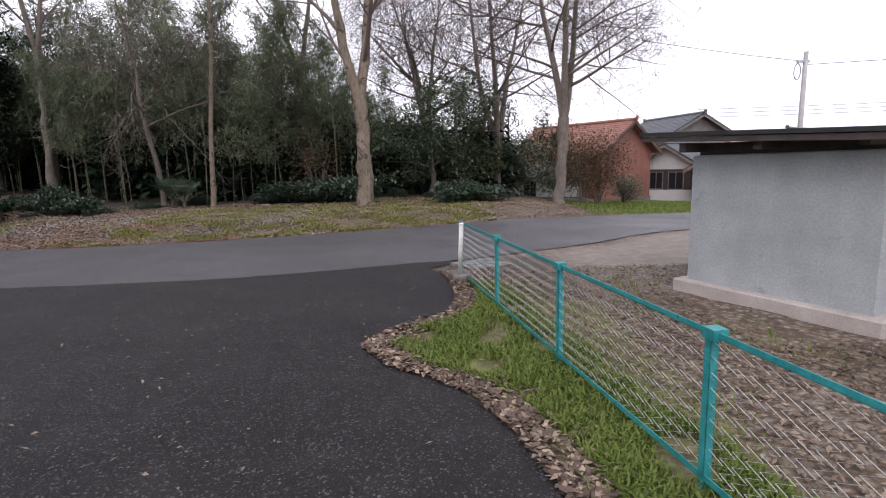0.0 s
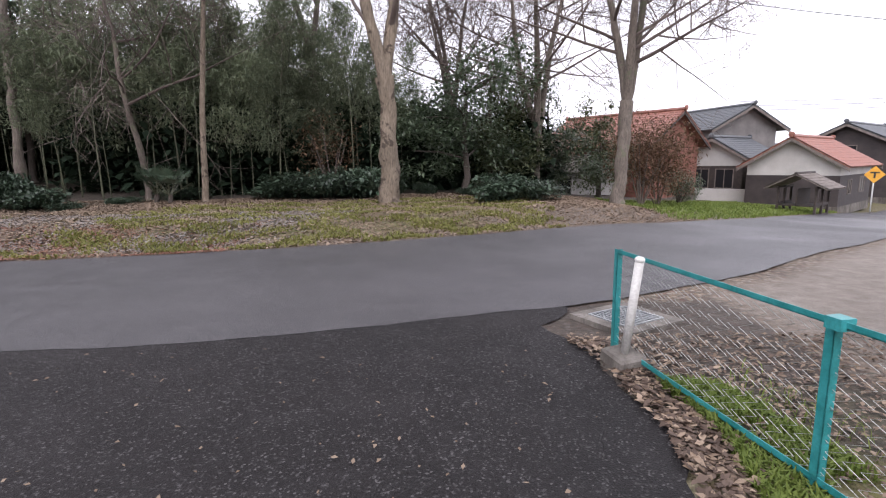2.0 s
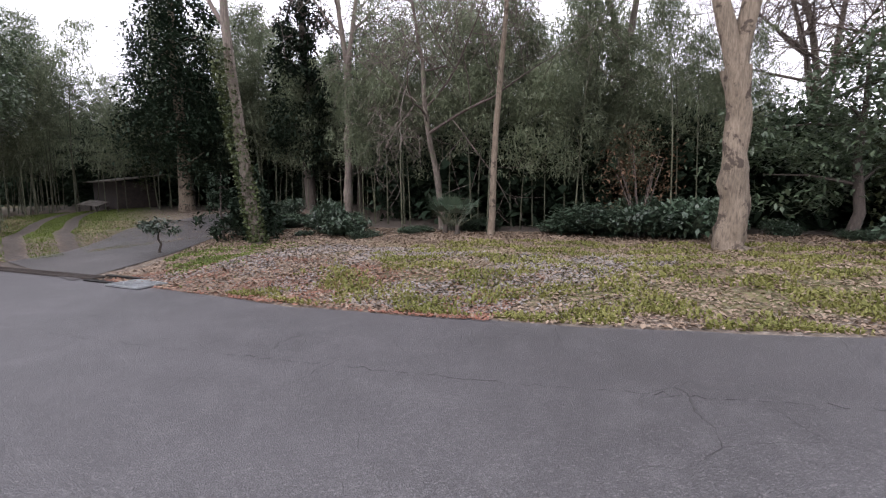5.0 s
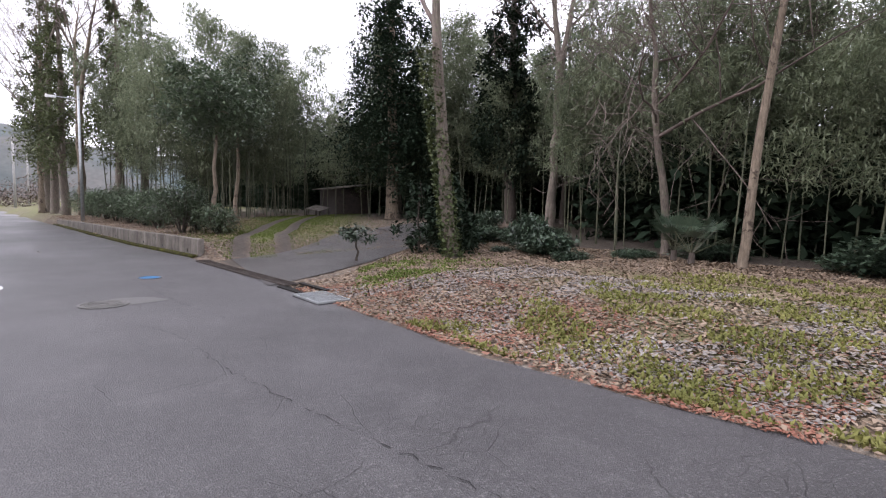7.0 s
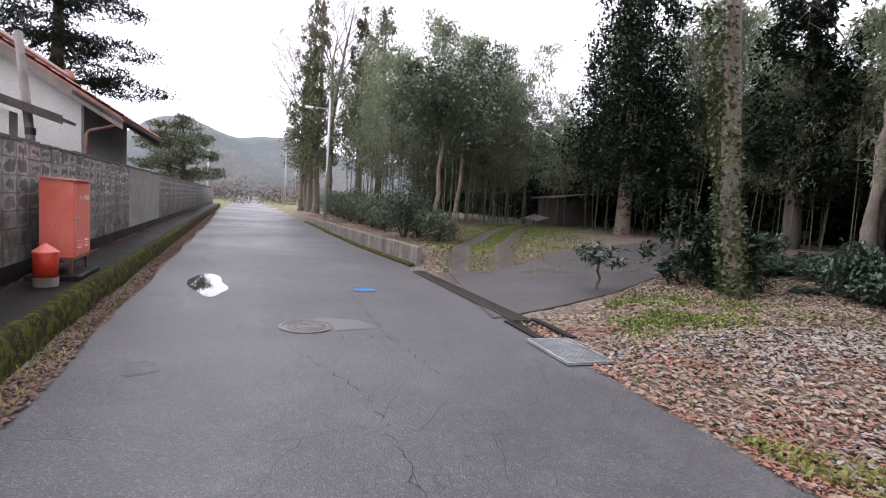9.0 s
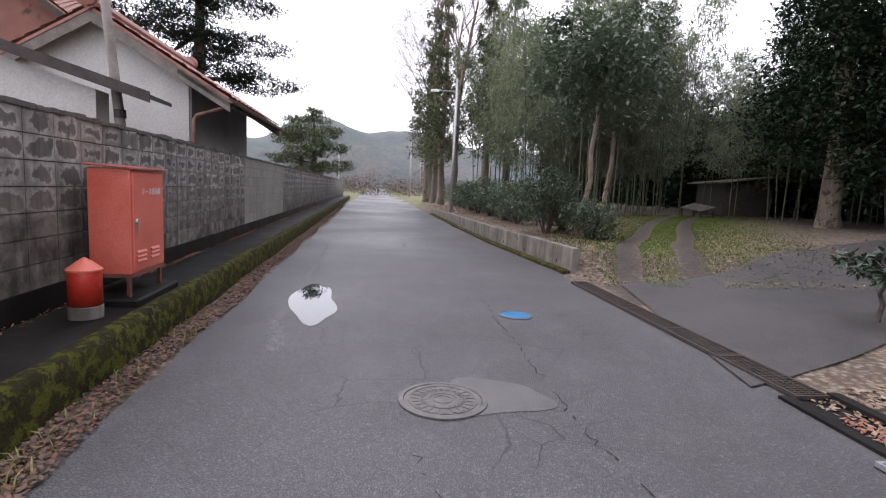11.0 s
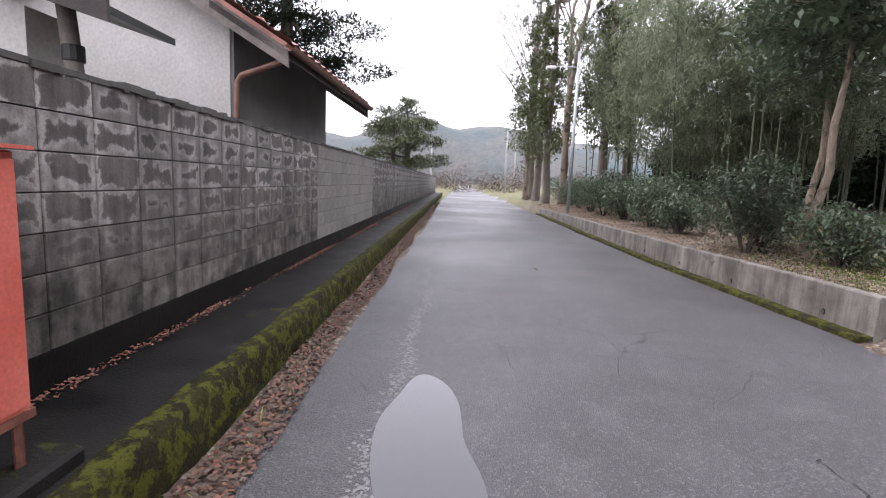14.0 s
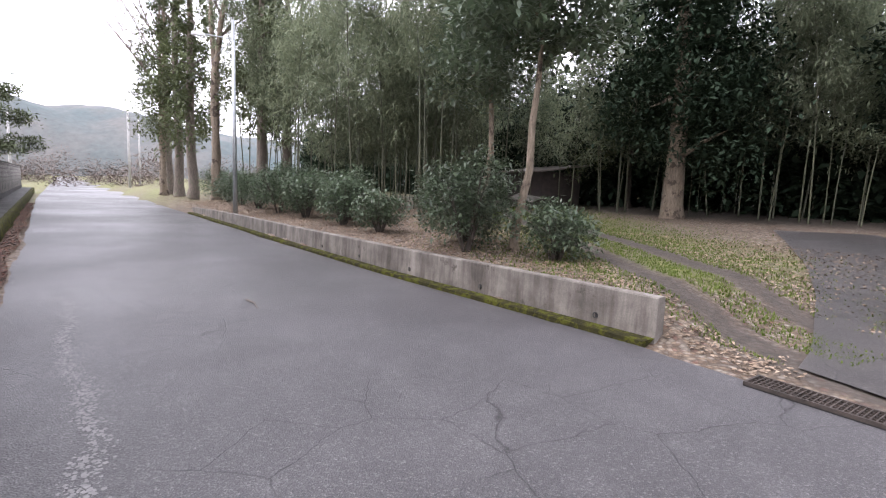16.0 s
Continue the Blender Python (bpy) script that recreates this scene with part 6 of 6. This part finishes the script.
def crack(pts, w, seed):
    r = np.random.RandomState(seed)
    out, c = Shape(), []
    for (x0, y0), (x1, y1) in zip(pts[:-1], pts[1:]):
        n = max(int(math.hypot(x1 - x0, y1 - y0) / 0.06), 1)
        c += [(x0 + (x1 - x0) * i / n + r.normal(0, 0.02), y0 + (y1 - y0) * i / n + r.normal(0, 0.02)) for i in range(n)]
    for a, b in zip(c[:-1], c[1:]):
        if r.rand() < 0.35:
            continue
        d = Vector((b[0] - a[0], b[1] - a[1]))
        q = Vector((-d.y, d.x)).normalized() * w * r.uniform(0.4, 1.2)
        out.add([(a[0] - q.x, a[1] - q.y, 0.0112), (b[0] - q.x, b[1] - q.y, 0.0112), (b[0] + q.x, b[1] + q.y, 0.0112), (a[0] + q.x, a[1] + q.y, 0.0112)], ((0, 1, 2, 3),))
    return tagged(part("asphalt_crack", out, M_SEAM), "thin dark crack in the asphalt", "crack", "asphalt cracks", "structure")


crack([(-4.0, 6.15), (-2.9, 5.9), (-2.07, 6.02), (-1.3, 5.75)], 0.005, 1)
crack([(-12.5, 9.8), (-11.0, 10.6), (-9.0, 10.9), (-7.0, 11.4), (-4.2, 12.2), (-1.5, 13.2), (0.5, 14.0)], 0.0042, 2)
crack([(-16.9, 10.4), (-15.2, 10.6), (-13.0, 10.9), (-11.5, 11.3)], 0.005, 3)
st = thing("fallen_twig", "thin fallen twig lying on the road", "twig", Matrix.Translation((-23.05, 8.55, 0.012)))
part("stick", Shape().tube([(-0.28, -0.05, 0), (0, 0.02, 0.012), (0.3, 0.03, 0.0)], [0.012, 0.01, 0.006], 6), M_BARK, st)

# ---------------------------------------------------------------- hose cabinet and red bollard on the ledge
HB = along(4.32, 0.0)
hb = thing("hose_cabinet", "faded red steel fire hose cabinet on rusty legs", "hose cabinet", HB @ Matrix.Translation((0.40, -0.40, 0.40)))
part("body", Shape().chamfer_box((-0.38, -0.17, 0.22), (0.38, 0.20, 1.22), 0.008), M_RED, hb)
part("door", Shape().chamfer_box((-0.355, -0.186, 0.245), (0.365, -0.17, 1.19), 0.006), M_RED, hb)
part("lid", Shape().add([(-0.42, -0.215, 1.225), (0.42, -0.215, 1.225), (0.42, 0.22, 1.245), (-0.42, 0.22, 1.245), (-0.42, -0.215, 1.24), (0.42, -0.215, 1.24), (0.42, 0.22, 1.26), (-0.42, 0.22, 1.26)], ((3, 2, 1, 0), (4, 5, 6, 7), (0, 1, 5, 4), (1, 2, 6, 5), (2, 3, 7, 6), (3, 0, 4, 7))), M_RED, hb, "thin overhanging lid")
part("base_frame", Shape().box((-0.39, -0.18, 0.185), (0.39, 0.21, 0.22)), M_RUST, hb, "rusty base frame")
for x in (-0.36, 0.36):
    for y in (-0.15, 0.18):
        part("leg", angle_iron(Shape(), (x - 0.02, y - 0.02, 0.0), (x - 0.02, y - 0.02, 0.19), 0.045, 0.008), M_RUST, hb, "rusty angle-iron leg")
for bx in (-0.2, 0.12):
    for k in range(3):
        z = 0.33 + k * 0.042
        part("louvre", Shape().add([(bx - 0.1, -0.187, z), (bx + 0.1, -0.187, z), (bx + 0.1, -0.187, z + 0.022), (bx - 0.1, -0.187, z + 0.022), (bx - 0.1, -0.203, z), (bx + 0.1, -0.203, z)], ((0, 1, 5, 4), (4, 5, 2, 3), (0, 4, 3), (1, 2, 5))), M_RED, hb)
hd_ = part("handle", Shape().lathe([(0.022, 0), (0.026, 0.01), (0.02, 0.02)], 14, m=Matrix.Translation((-0.30, -0.186, 0.72)) @ Matrix.Rotation(radians(90), 4, "X")), M_STEEL, hb, "round lock with key tag")
part("tag", Shape().box((-0.306, -0.207, 0.6), (-0.292, -0.203, 0.72)), M_STEEL, hd_)
txt = bpy.data.curves.new("lettering", "FONT")
txt.body, txt.size, txt.align_x, txt.align_y, txt.extrude = "ホース格納箱", 0.075, "CENTER", "CENTER", 0.001
tx = new("lettering", txt)
tx.parent = hb
tx.matrix_basis = Matrix.Translation((0.06, -0.189, 1.0)) @ Matrix.Rotation(radians(90), 4, "X")
txt.materials.append(M_WHITE)
pad = thing("concrete_pad", "worn concrete pad under the hose cabinet", "pad", HB @ Matrix.Translation((0.40, -0.38, 0.33)))
part("slab", Shape().chamfer_box((-0.52, -0.3, 0.0), (0.52, 0.30, 0.075), 0.02), M_LEDGE, pad)
bo = thing("red_bollard", "red painted steel bollard with cone top and bare concrete foot", "bollard", along(3.82, 0.42, 0.335))
part("drum", Shape().lathe([(0.128, 0.11), (0.128, 0.40), (0.124, 0.41)], 28), M_REDDEEP, bo, "", True)
part("cone", Shape().lathe([(0.136, 0.405), (0.136, 0.42), (0.07, 0.475), (0.014, 0.515)], 28), M_RED, bo, "pale red cone cap")
part("foot", Shape().lathe([(0.13, 0.0), (0.132, 0.1), (0.126, 0.112)], 28), M_CONC, bo, "bare concrete foot")

# ruined hut and discarded boat-like sheet deep in the grove
hut = thing("garden_hut", "half-hidden dark hut with pale sheet roof in the grove", "hut", at_ground(-37.5, 24.5))
part("wall", Shape().box((-1.5, -1.2, 0), (1.5, 1.2, 1.7)), M_DARKWOOD, hut)
part("roof", Shape().add([(-1.9, -1.6, 1.65), (1.9, -1.6, 1.65), (1.9, 1.6, 2.1), (-1.9, 1.6, 2.1), (-1.9, -1.6, 1.72), (1.9, -1.6, 1.72), (1.9, 1.6, 2.17), (-1.9, 1.6, 2.17)], ((3, 2, 1, 0), (4, 5, 6, 7), (0, 1, 5, 4), (1, 2, 6, 5), (2, 3, 7, 6), (3, 0, 4, 7))), M_WOOD, hut, "pale sheet roof")
sheet = thing("roof_sheet", "pale sheet propped over timber at the track end", "sheet", at_ground(-35.0, 21.6) @ Matrix.Rotation(radians(20), 4, "Z") @ Matrix.Scale(0.75, 4))
part("panel", Shape().add([(-0.9, -0.6, 0.62), (0.9, -0.6, 0.46), (0.9, 0.6, 0.75), (-0.9, 0.6, 0.95), (-0.9, -0.6, 0.65), (0.9, -0.6, 0.49), (0.9, 0.6, 0.78), (-0.9, 0.6, 0.98)], ((3, 2, 1, 0), (4, 5, 6, 7), (0, 1, 5, 4), (1, 2, 6, 5), (2, 3, 7, 6), (3, 0, 4, 7))), M_CONC, sheet)
for x, y in ((-0.8, -0.5), (0.8, -0.5), (0.8, 0.5), (-0.8, 0.5)):
    part("prop", Shape().box((x - 0.04, y - 0.04, -0.1), (x + 0.04, y + 0.04, 0.47)), M_DARKWOOD, sheet)
gable_house("grove_house", "old house glimpsed between the trees", (-36.0, 34.8), 20, 5, 4, 0.6, 3.2, 5.0, M_PLASTER, M_REDTILE, over=0.6, plinth=False)

# ---------------------------------------------------------------- distant hills


def ridge_hill(name, cx, cy, length, depth, height, yaw, seed, material):
    r = np.random.RandomState(seed)
    nu, nv = 90, 22
    u = np.linspace(-1, 1, nu)
    v = np.linspace(-1, 1, nv)
    U, V = np.meshgrid(u, v)
    prof = np.clip(1 - np.abs(U) ** 2.2, 0, 1)
    rid = prof * np.clip(1 - V * V, 0, 1) ** 0.8
    for k in range(8):
        f = 2 + k * 2.3
        rid = rid + prof * np.clip(1 - V * V, 0, 1) * 0.13 / (1 + 0.35 * k) * np.sin(f * U + r.rand() * 6.28 + V * (k + 1))
    Z = np.clip(rid, 0, None) * height + r.rand(*U.shape) * height * 0.03
    s = Shape()
    m = Matrix.Translation((cx, cy, -3)) @ Matrix.Rotation(radians(yaw), 4, "Z")
    s.v = [tuple(m @ Vector((float(a) * length, float(b) * depth, float(c)))) for a, b, c in zip(U.ravel(), V.ravel(), Z.ravel())]
    i = np.arange(nu * nv).reshape(nv, nu)
    s.f = [tuple(map(int, f)) for f in np.stack([i[:-1, :-1], i[:-1, 1:], i[1:, 1:], i[1:, :-1]], -1).reshape(-1, 4)]
    return tagged(part(name, s, material, None, "", True), "hazy wooded hill on the horizon", "hill", "", "structure")


ridge_hill("backdrop_hill", -620, -90, 330, 160, 72, 80, 3, M_HILL)
ridge_hill("backdrop_hill", -700, 260, 300, 160, 40, 70, 4, M_HILL)
ridge_hill("backdrop_hill", -560, -420, 300, 150, 40, 110, 5, M_HILL)
ridge_hill("backdrop_hill", 600, 560, 600, 160, 26, 130, 6, M_HILL)
# scrub along the far end of the road
rng = np.random.RandomState(77)
P = []
for _ in range(70):
    x = rng.uniform(-150, -88)
    y = rng.uniform(-40, 30)
    h = rng.uniform(2, 6)
    P.append(blob_points(rng, 420, (x, y, h * 0.5), (2.5, 2.5, h * 0.6), 0.3))
P = np.concatenate(P)
tagged(new("far_scrub", quads_mesh("far_scrub", cards(P, 0.4 * rng.uniform(0.6, 1.3, len(P)), rng, 0.0, 0.4), M_TWIG)), "brown winter scrub at the road's far end", "scrub", "", "stuff")


# ---------------------------------------------------------------- leaf litter, grass
def flat_leaves(xs, ys, zs, size, rng):
    n = len(xs)
    a = rng.rand(n) * 6.28319
    L = size * rng.uniform(0.6, 1.4, n)
    tx, ty = rng.normal(0, 0.25, n), rng.normal(0, 0.25, n)
    c = np.stack([xs, ys, zs + 0.012 + 0.02 * rng.rand(n)], -1)
    w = np.stack([np.cos(a), np.sin(a), tx], -1) * L[:, None] * 0.5
    s = np.stack([-np.sin(a), np.cos(a), ty], -1) * L[:, None] * 0.26
    up = np.zeros_like(c)
    up[:, 2] = L * 0.16 * rng.rand(n)
    return np.stack([c - w, c + s + up, c + w, c - s + up], 1)


def litter(name, label, material, n, size, place, seed):
    rng = np.random.RandomState(seed)
    x, y, keep = place(rng, n)
    x, y = x[keep], y[keep]
    me = quads_mesh(name, flat_leaves(x, y, land(x, y), size, rng), material)
    return tagged(new(name, me), label, "leaf litter", "", "stuff")


def on_bank(x0, x1, d0, d1, power=1.0, patch=None):
    def f(rng, n):
        x = rng.uniform(x0, x1, n)
        y = north(x) + d0 + (d1 - d0) * rng.rand(n) ** power
        keep = np.ones(n, bool) if patch is None else rng.rand(n) < patch(x, y)
        return x, y, keep
    return f


PATH_LINE = np.array([Vector(path_pts[i]).lerp(Vector(path_pts[i + 1]), k / 6) for i in range(len(path_pts) - 1) for k in range(6)])
PATH_WIDE = np.array([wide[i] + (wide[i + 1] - wide[i]) * k / 6 for i in range(len(path_pts) - 1) for k in range(6)])


def off_path(x, y):
    d = np.hypot(x[:, None] - PATH_LINE[None, :, 0], y[:, None] - PATH_LINE[None, :, 1])
    return (d > PATH_WIDE[None] + 0.05).all(1).astype(float)


litter("brown_leaves", "fallen brown leaves over the bank", M_LITTER, 100000, 0.068, on_bank(-19, 6, 0.05, 10, 1.0, off_path), 1)
litter("russet_leaves", "drift of russet fallen leaves beside the road", M_LITTER_RED, 20000, 0.045, on_bank(-13.4, -5.5, 0.0, 2.6, 1.3, lambda x, y: np.where(patchy(x, y, 2.2, 5) > 0.5, 1.0, 0.25)), 2)
litter("grey_leaves", "pale grey fallen leaves on the bank", M_LITTER_GREY, 36000, 0.062, on_bank(-13, -4, 0.3, 5.0, 1.0, lambda x, y: np.where(patchy(x, y, 2.6, 8) > 0.52, 1.0, 0.12)), 3)


def beside_wall(rng, n):
    d = rng.rand(n) * 40
    o = rng.uniform(0.86, 1.16, n) + 0.05 * np.sin(d * 1.3)
    x = WALL_A.x + WALL_DIR.x * d + WALL_OUT.x * o
    y = WALL_A.y + WALL_DIR.y * d + WALL_OUT.y * o
    return x, y, np.ones(n, bool)


litter("gutter_leaves", "brown leaves gathered along the mossy kerb", M_LITTER_WET, 18000, 0.045, beside_wall, 4)
litter("gutter_red_leaves", "russet leaves gathered along the mossy kerb", M_LITTER_RED, 7000, 0.045, beside_wall, 5)


def by_fence(rng, n):
    y = rng.uniform(-2, 9.3, n)
    x = rng.uniform(-1.0, 4.6, n)
    inside = x > drive_east(y) + 0.02
    shed_side = ~((x > 2.6) & (y > 5.6) & (y < 8.0))
    near_edge = np.exp(-((x - drive_east(y)) / 0.35) ** 2)
    beyond = x > (0.02 + (8.78 - y) * 0.2034 + 0.15)
    return x, y, inside & shed_side & (rng.rand(n) < np.maximum(near_edge, beyond * 0.9 + 0.12))


litter("fence_leaves", "grey-brown leaves covering the plot behind the fence", M_LITTER_WET, 20000, 0.042, by_fence, 6)
litter("fence_brown_leaves", "brown leaves covering the plot behind the fence", M_LITTER, 26000, 0.045, by_fence, 7)


def drive_edge(rng, n):
    y = rng.uniform(0.0, 9.2, n)
    x = drive_east(y) - 0.04 + np.abs(rng.normal(0, 0.2, n)) * (1 + 0.8 * (y > 7.2))
    return x, y, rng.rand(n) < np.clip(0.35 + patchy(x, y, 0.8, 21), 0, 1)


litter("drive_edge_leaves", "wet brown leaves drifted along the driveway edge", M_LITTER_WET, 5000, 0.062, drive_edge, 12)
litter("drive_edge_russet_leaves", "russet leaves drifted along the driveway edge", M_LITTER, 2600, 0.06, drive_edge, 13)


def west_bank(rng, n):
    x = rng.uniform(-46, -18.6, n)
    y = north(x) + 0.3 + rng.rand(n) ** 1.2 * 7
    return x, y, np.abs(y - track_y(x)) > 0.95


litter("bank_leaves", "dry brown leaves under the shrubs", M_LITTER, 42000, 0.052, west_bank, 8)


def stray(rng, n):
    x = rng.uniform(-9, -0.3, n)
    y = rng.uniform(2.5, 9, n)
    return x, y, x < drive_east(y)


litter("stray_leaves", "scattered stray leaves on the driveway", M_LITTER, 600, 0.035, stray, 9)


def wall_foot(rng, n):
    d = rng.rand(n) * 30
    o = 0.05 + 0.09 * rng.rand(n) ** 2
    x = WALL_A.x + WALL_DIR.x * d + WALL_OUT.x * o
    y = WALL_A.y + WALL_DIR.y * d + WALL_OUT.y * o
    return x, y, rng.rand(n) < patchy(x, y, 3, 3)


rng = np.random.RandomState(55)
x, y, k = wall_foot(rng, 8000)
x, y = x[k], y[k]
tagged(new("ledge_leaves", quads_mesh("ledge_leaves", flat_leaves(x, y, np.full(len(x), 0.335), 0.03, rng), M_LITTER_RED)), "orange needles and leaves along the wall foot", "leaf litter", "", "stuff")


def tufts(name, label, material, n, size, place, seed, wide=0.12):
    rng = np.random.RandomState(seed)
    x, y, keep = place(rng, n)
    x, y = x[keep], y[keep]
    n = len(x)
    z = land(x, y) - 0.01
    a = rng.rand(n) * 6.28319
    h = size * rng.uniform(0.4, 1.3, n)
    lean = rng.uniform(0.2, 0.9, n)
    b = np.stack([x, y, z], -1)
    side = np.stack([-np.sin(a), np.cos(a), np.zeros(n)], -1) * (h * wide * 0.5)[:, None]
    mid = b + np.stack([np.cos(a) * h * lean * 0.35, np.sin(a) * h * lean * 0.35, h * 0.6], -1)
    tip = b + np.stack([np.cos(a) * h * lean, np.sin(a) * h * lean, h * (1.05 - 0.45 * lean)], -1)
    q = np.stack([b - side, b + side, mid + side * 0.8, mid - side * 0.8], 1)
    q2 = np.stack([mid - side * 0.8, mid + side * 0.8, tip + side * 0.1, tip - side * 0.1], 1)
    return tagged(new(name, quads_mesh(name, np.concatenate([q, q2]), material)), label, "grass", "", "stuff")


def fence_strip(rng, n):
    y = rng.uniform(-1, 8.3, n)
    line = 0.02 + (8.78 - y) * 0.2034
    e = drive_east(y)
    x = e + 0.25 + (line + 0.35 - e - 0.25) * rng.rand(n)
    clump = patchy(x, y, 0.7, 4)
    return x, y, (rng.rand(n) < np.clip(clump * 1.6 - 0.05, 0, 1)) & (x > e + 0.2)


tufts("fence_grass", "fresh green grass growing along the fence", M_GRASS, 56000, 0.085, fence_strip, 1, 0.16)


def bank_weeds(rng, n):
    x = rng.uniform(-10, 1.5, n)
    y = north(x) + 0.15 + rng.rand(n) ** 1.4 * 7.5
    return x, y, rng.rand(n) < np.clip(patchy(x, y, 1.4, 11) * 2.2 - 0.75, 0, 1)


tufts("bank_weeds", "low yellow-green weeds on the bank", M_WEED, 70000, 0.085, bank_weeds, 2, 0.4)


def plot_grass(rng, n):
    x, y = rng.uniform(0.4, 3.2, n), rng.uniform(1.5, 8.5, n)
    return x, y, rng.rand(n) < np.clip(patchy(x, y, 1.0, 6) * 1.8 - 0.85, 0, 1)


tufts("plot_grass", "sparse green grass behind the fence", M_GRASS, 6000, 0.11, plot_grass, 3, 0.07)


def track_grass(rng, n):
    x = rng.uniform(-36, -18.5, n)
    o = rng.normal(0, 1.6, n)
    return x, track_y(x) + o, (np.abs(np.abs(o) - 0.62) > 0.25) & (track_y(x) + o - north(x) > 0.7)


tufts("track_grass", "short green grass between the wheel ruts", M_GRASS, 60000, 0.055, track_grass, 4, 0.3)


def path_green(rng, n):
    x = -14.2 + rng.normal(0, 1.0, n)
    y = north(x) + 1.0 + np.abs(rng.normal(0, 1.6, n)) + (-13 - x) * 0.6
    return x, y, (off_path(x, y) > 0) & (rng.rand(n) < patchy(x, y, 1.2, 9) * 1.4 - 0.2)


tufts("ground_ivy", "bright green ground ivy at the path corner", M_GRASS, 9000, 0.07, path_green, 5, 0.6)


def kerb_weeds(rng, n):
    d = rng.rand(n) * 7
    o = 0.88 + 0.25 * rng.rand(n)
    return WALL_A.x + WALL_DIR.x * d + WALL_OUT.x * o, WALL_A.y + WALL_DIR.y * d + WALL_OUT.y * o, rng.rand(n) < np.exp(-d / 2.5)


tufts("kerb_weeds", "yellowish weeds at the kerb foot", M_WEED, 900, 0.10, kerb_weeds, 6, 0.1)


def east_lawn(rng, n):
    x = rng.uniform(5, 20, n)
    y = north(x) + rng.uniform(0.2, 9, n)
    return x, y, np.ones(n, bool)


tufts("lawn_grass", "short green grass before the houses", M_GRASS, 16000, 0.14, east_lawn, 7, 0.25)

# ---------------------------------------------------------------- blocks of the boundary wall
blk = Shape().chamfer_box((0.004, -0.022, 0.004), (0.416, 0.02, 0.213), 0.006)
blk_me = blk.mesh("block", M_BLOCK)
pale_me = blk.mesh("block", M_BLOCK_PALE)
n_cols = int(WALL_LEN / 0.42)
rest = {False: Shape(), True: Shape()}
for c in range(n_cols):
    d = c * 0.42
    pale = 11.2 < d < 16.6
    for r_ in range(COURSES):
        mm = along(d) @ Matrix.Translation((0, 0, BASE_Z + COURSE * r_))
        if 4.4 <= d < 22:
            ob = new("block", pale_me if pale else blk_me)
            ob.parent = wall_block
            ob.matrix_basis = mm
        else:
            rest[pale].box((0.004, -0.022, 0.004), (0.416, 0.02, 0.213), mm)
tagged(part("far_blocks", rest[False], M_BLOCK, wall_block), kind="stuff")
tagged(part("top_blocks", rest[True], M_BLOCK_PALE, wall_block), kind="stuff")
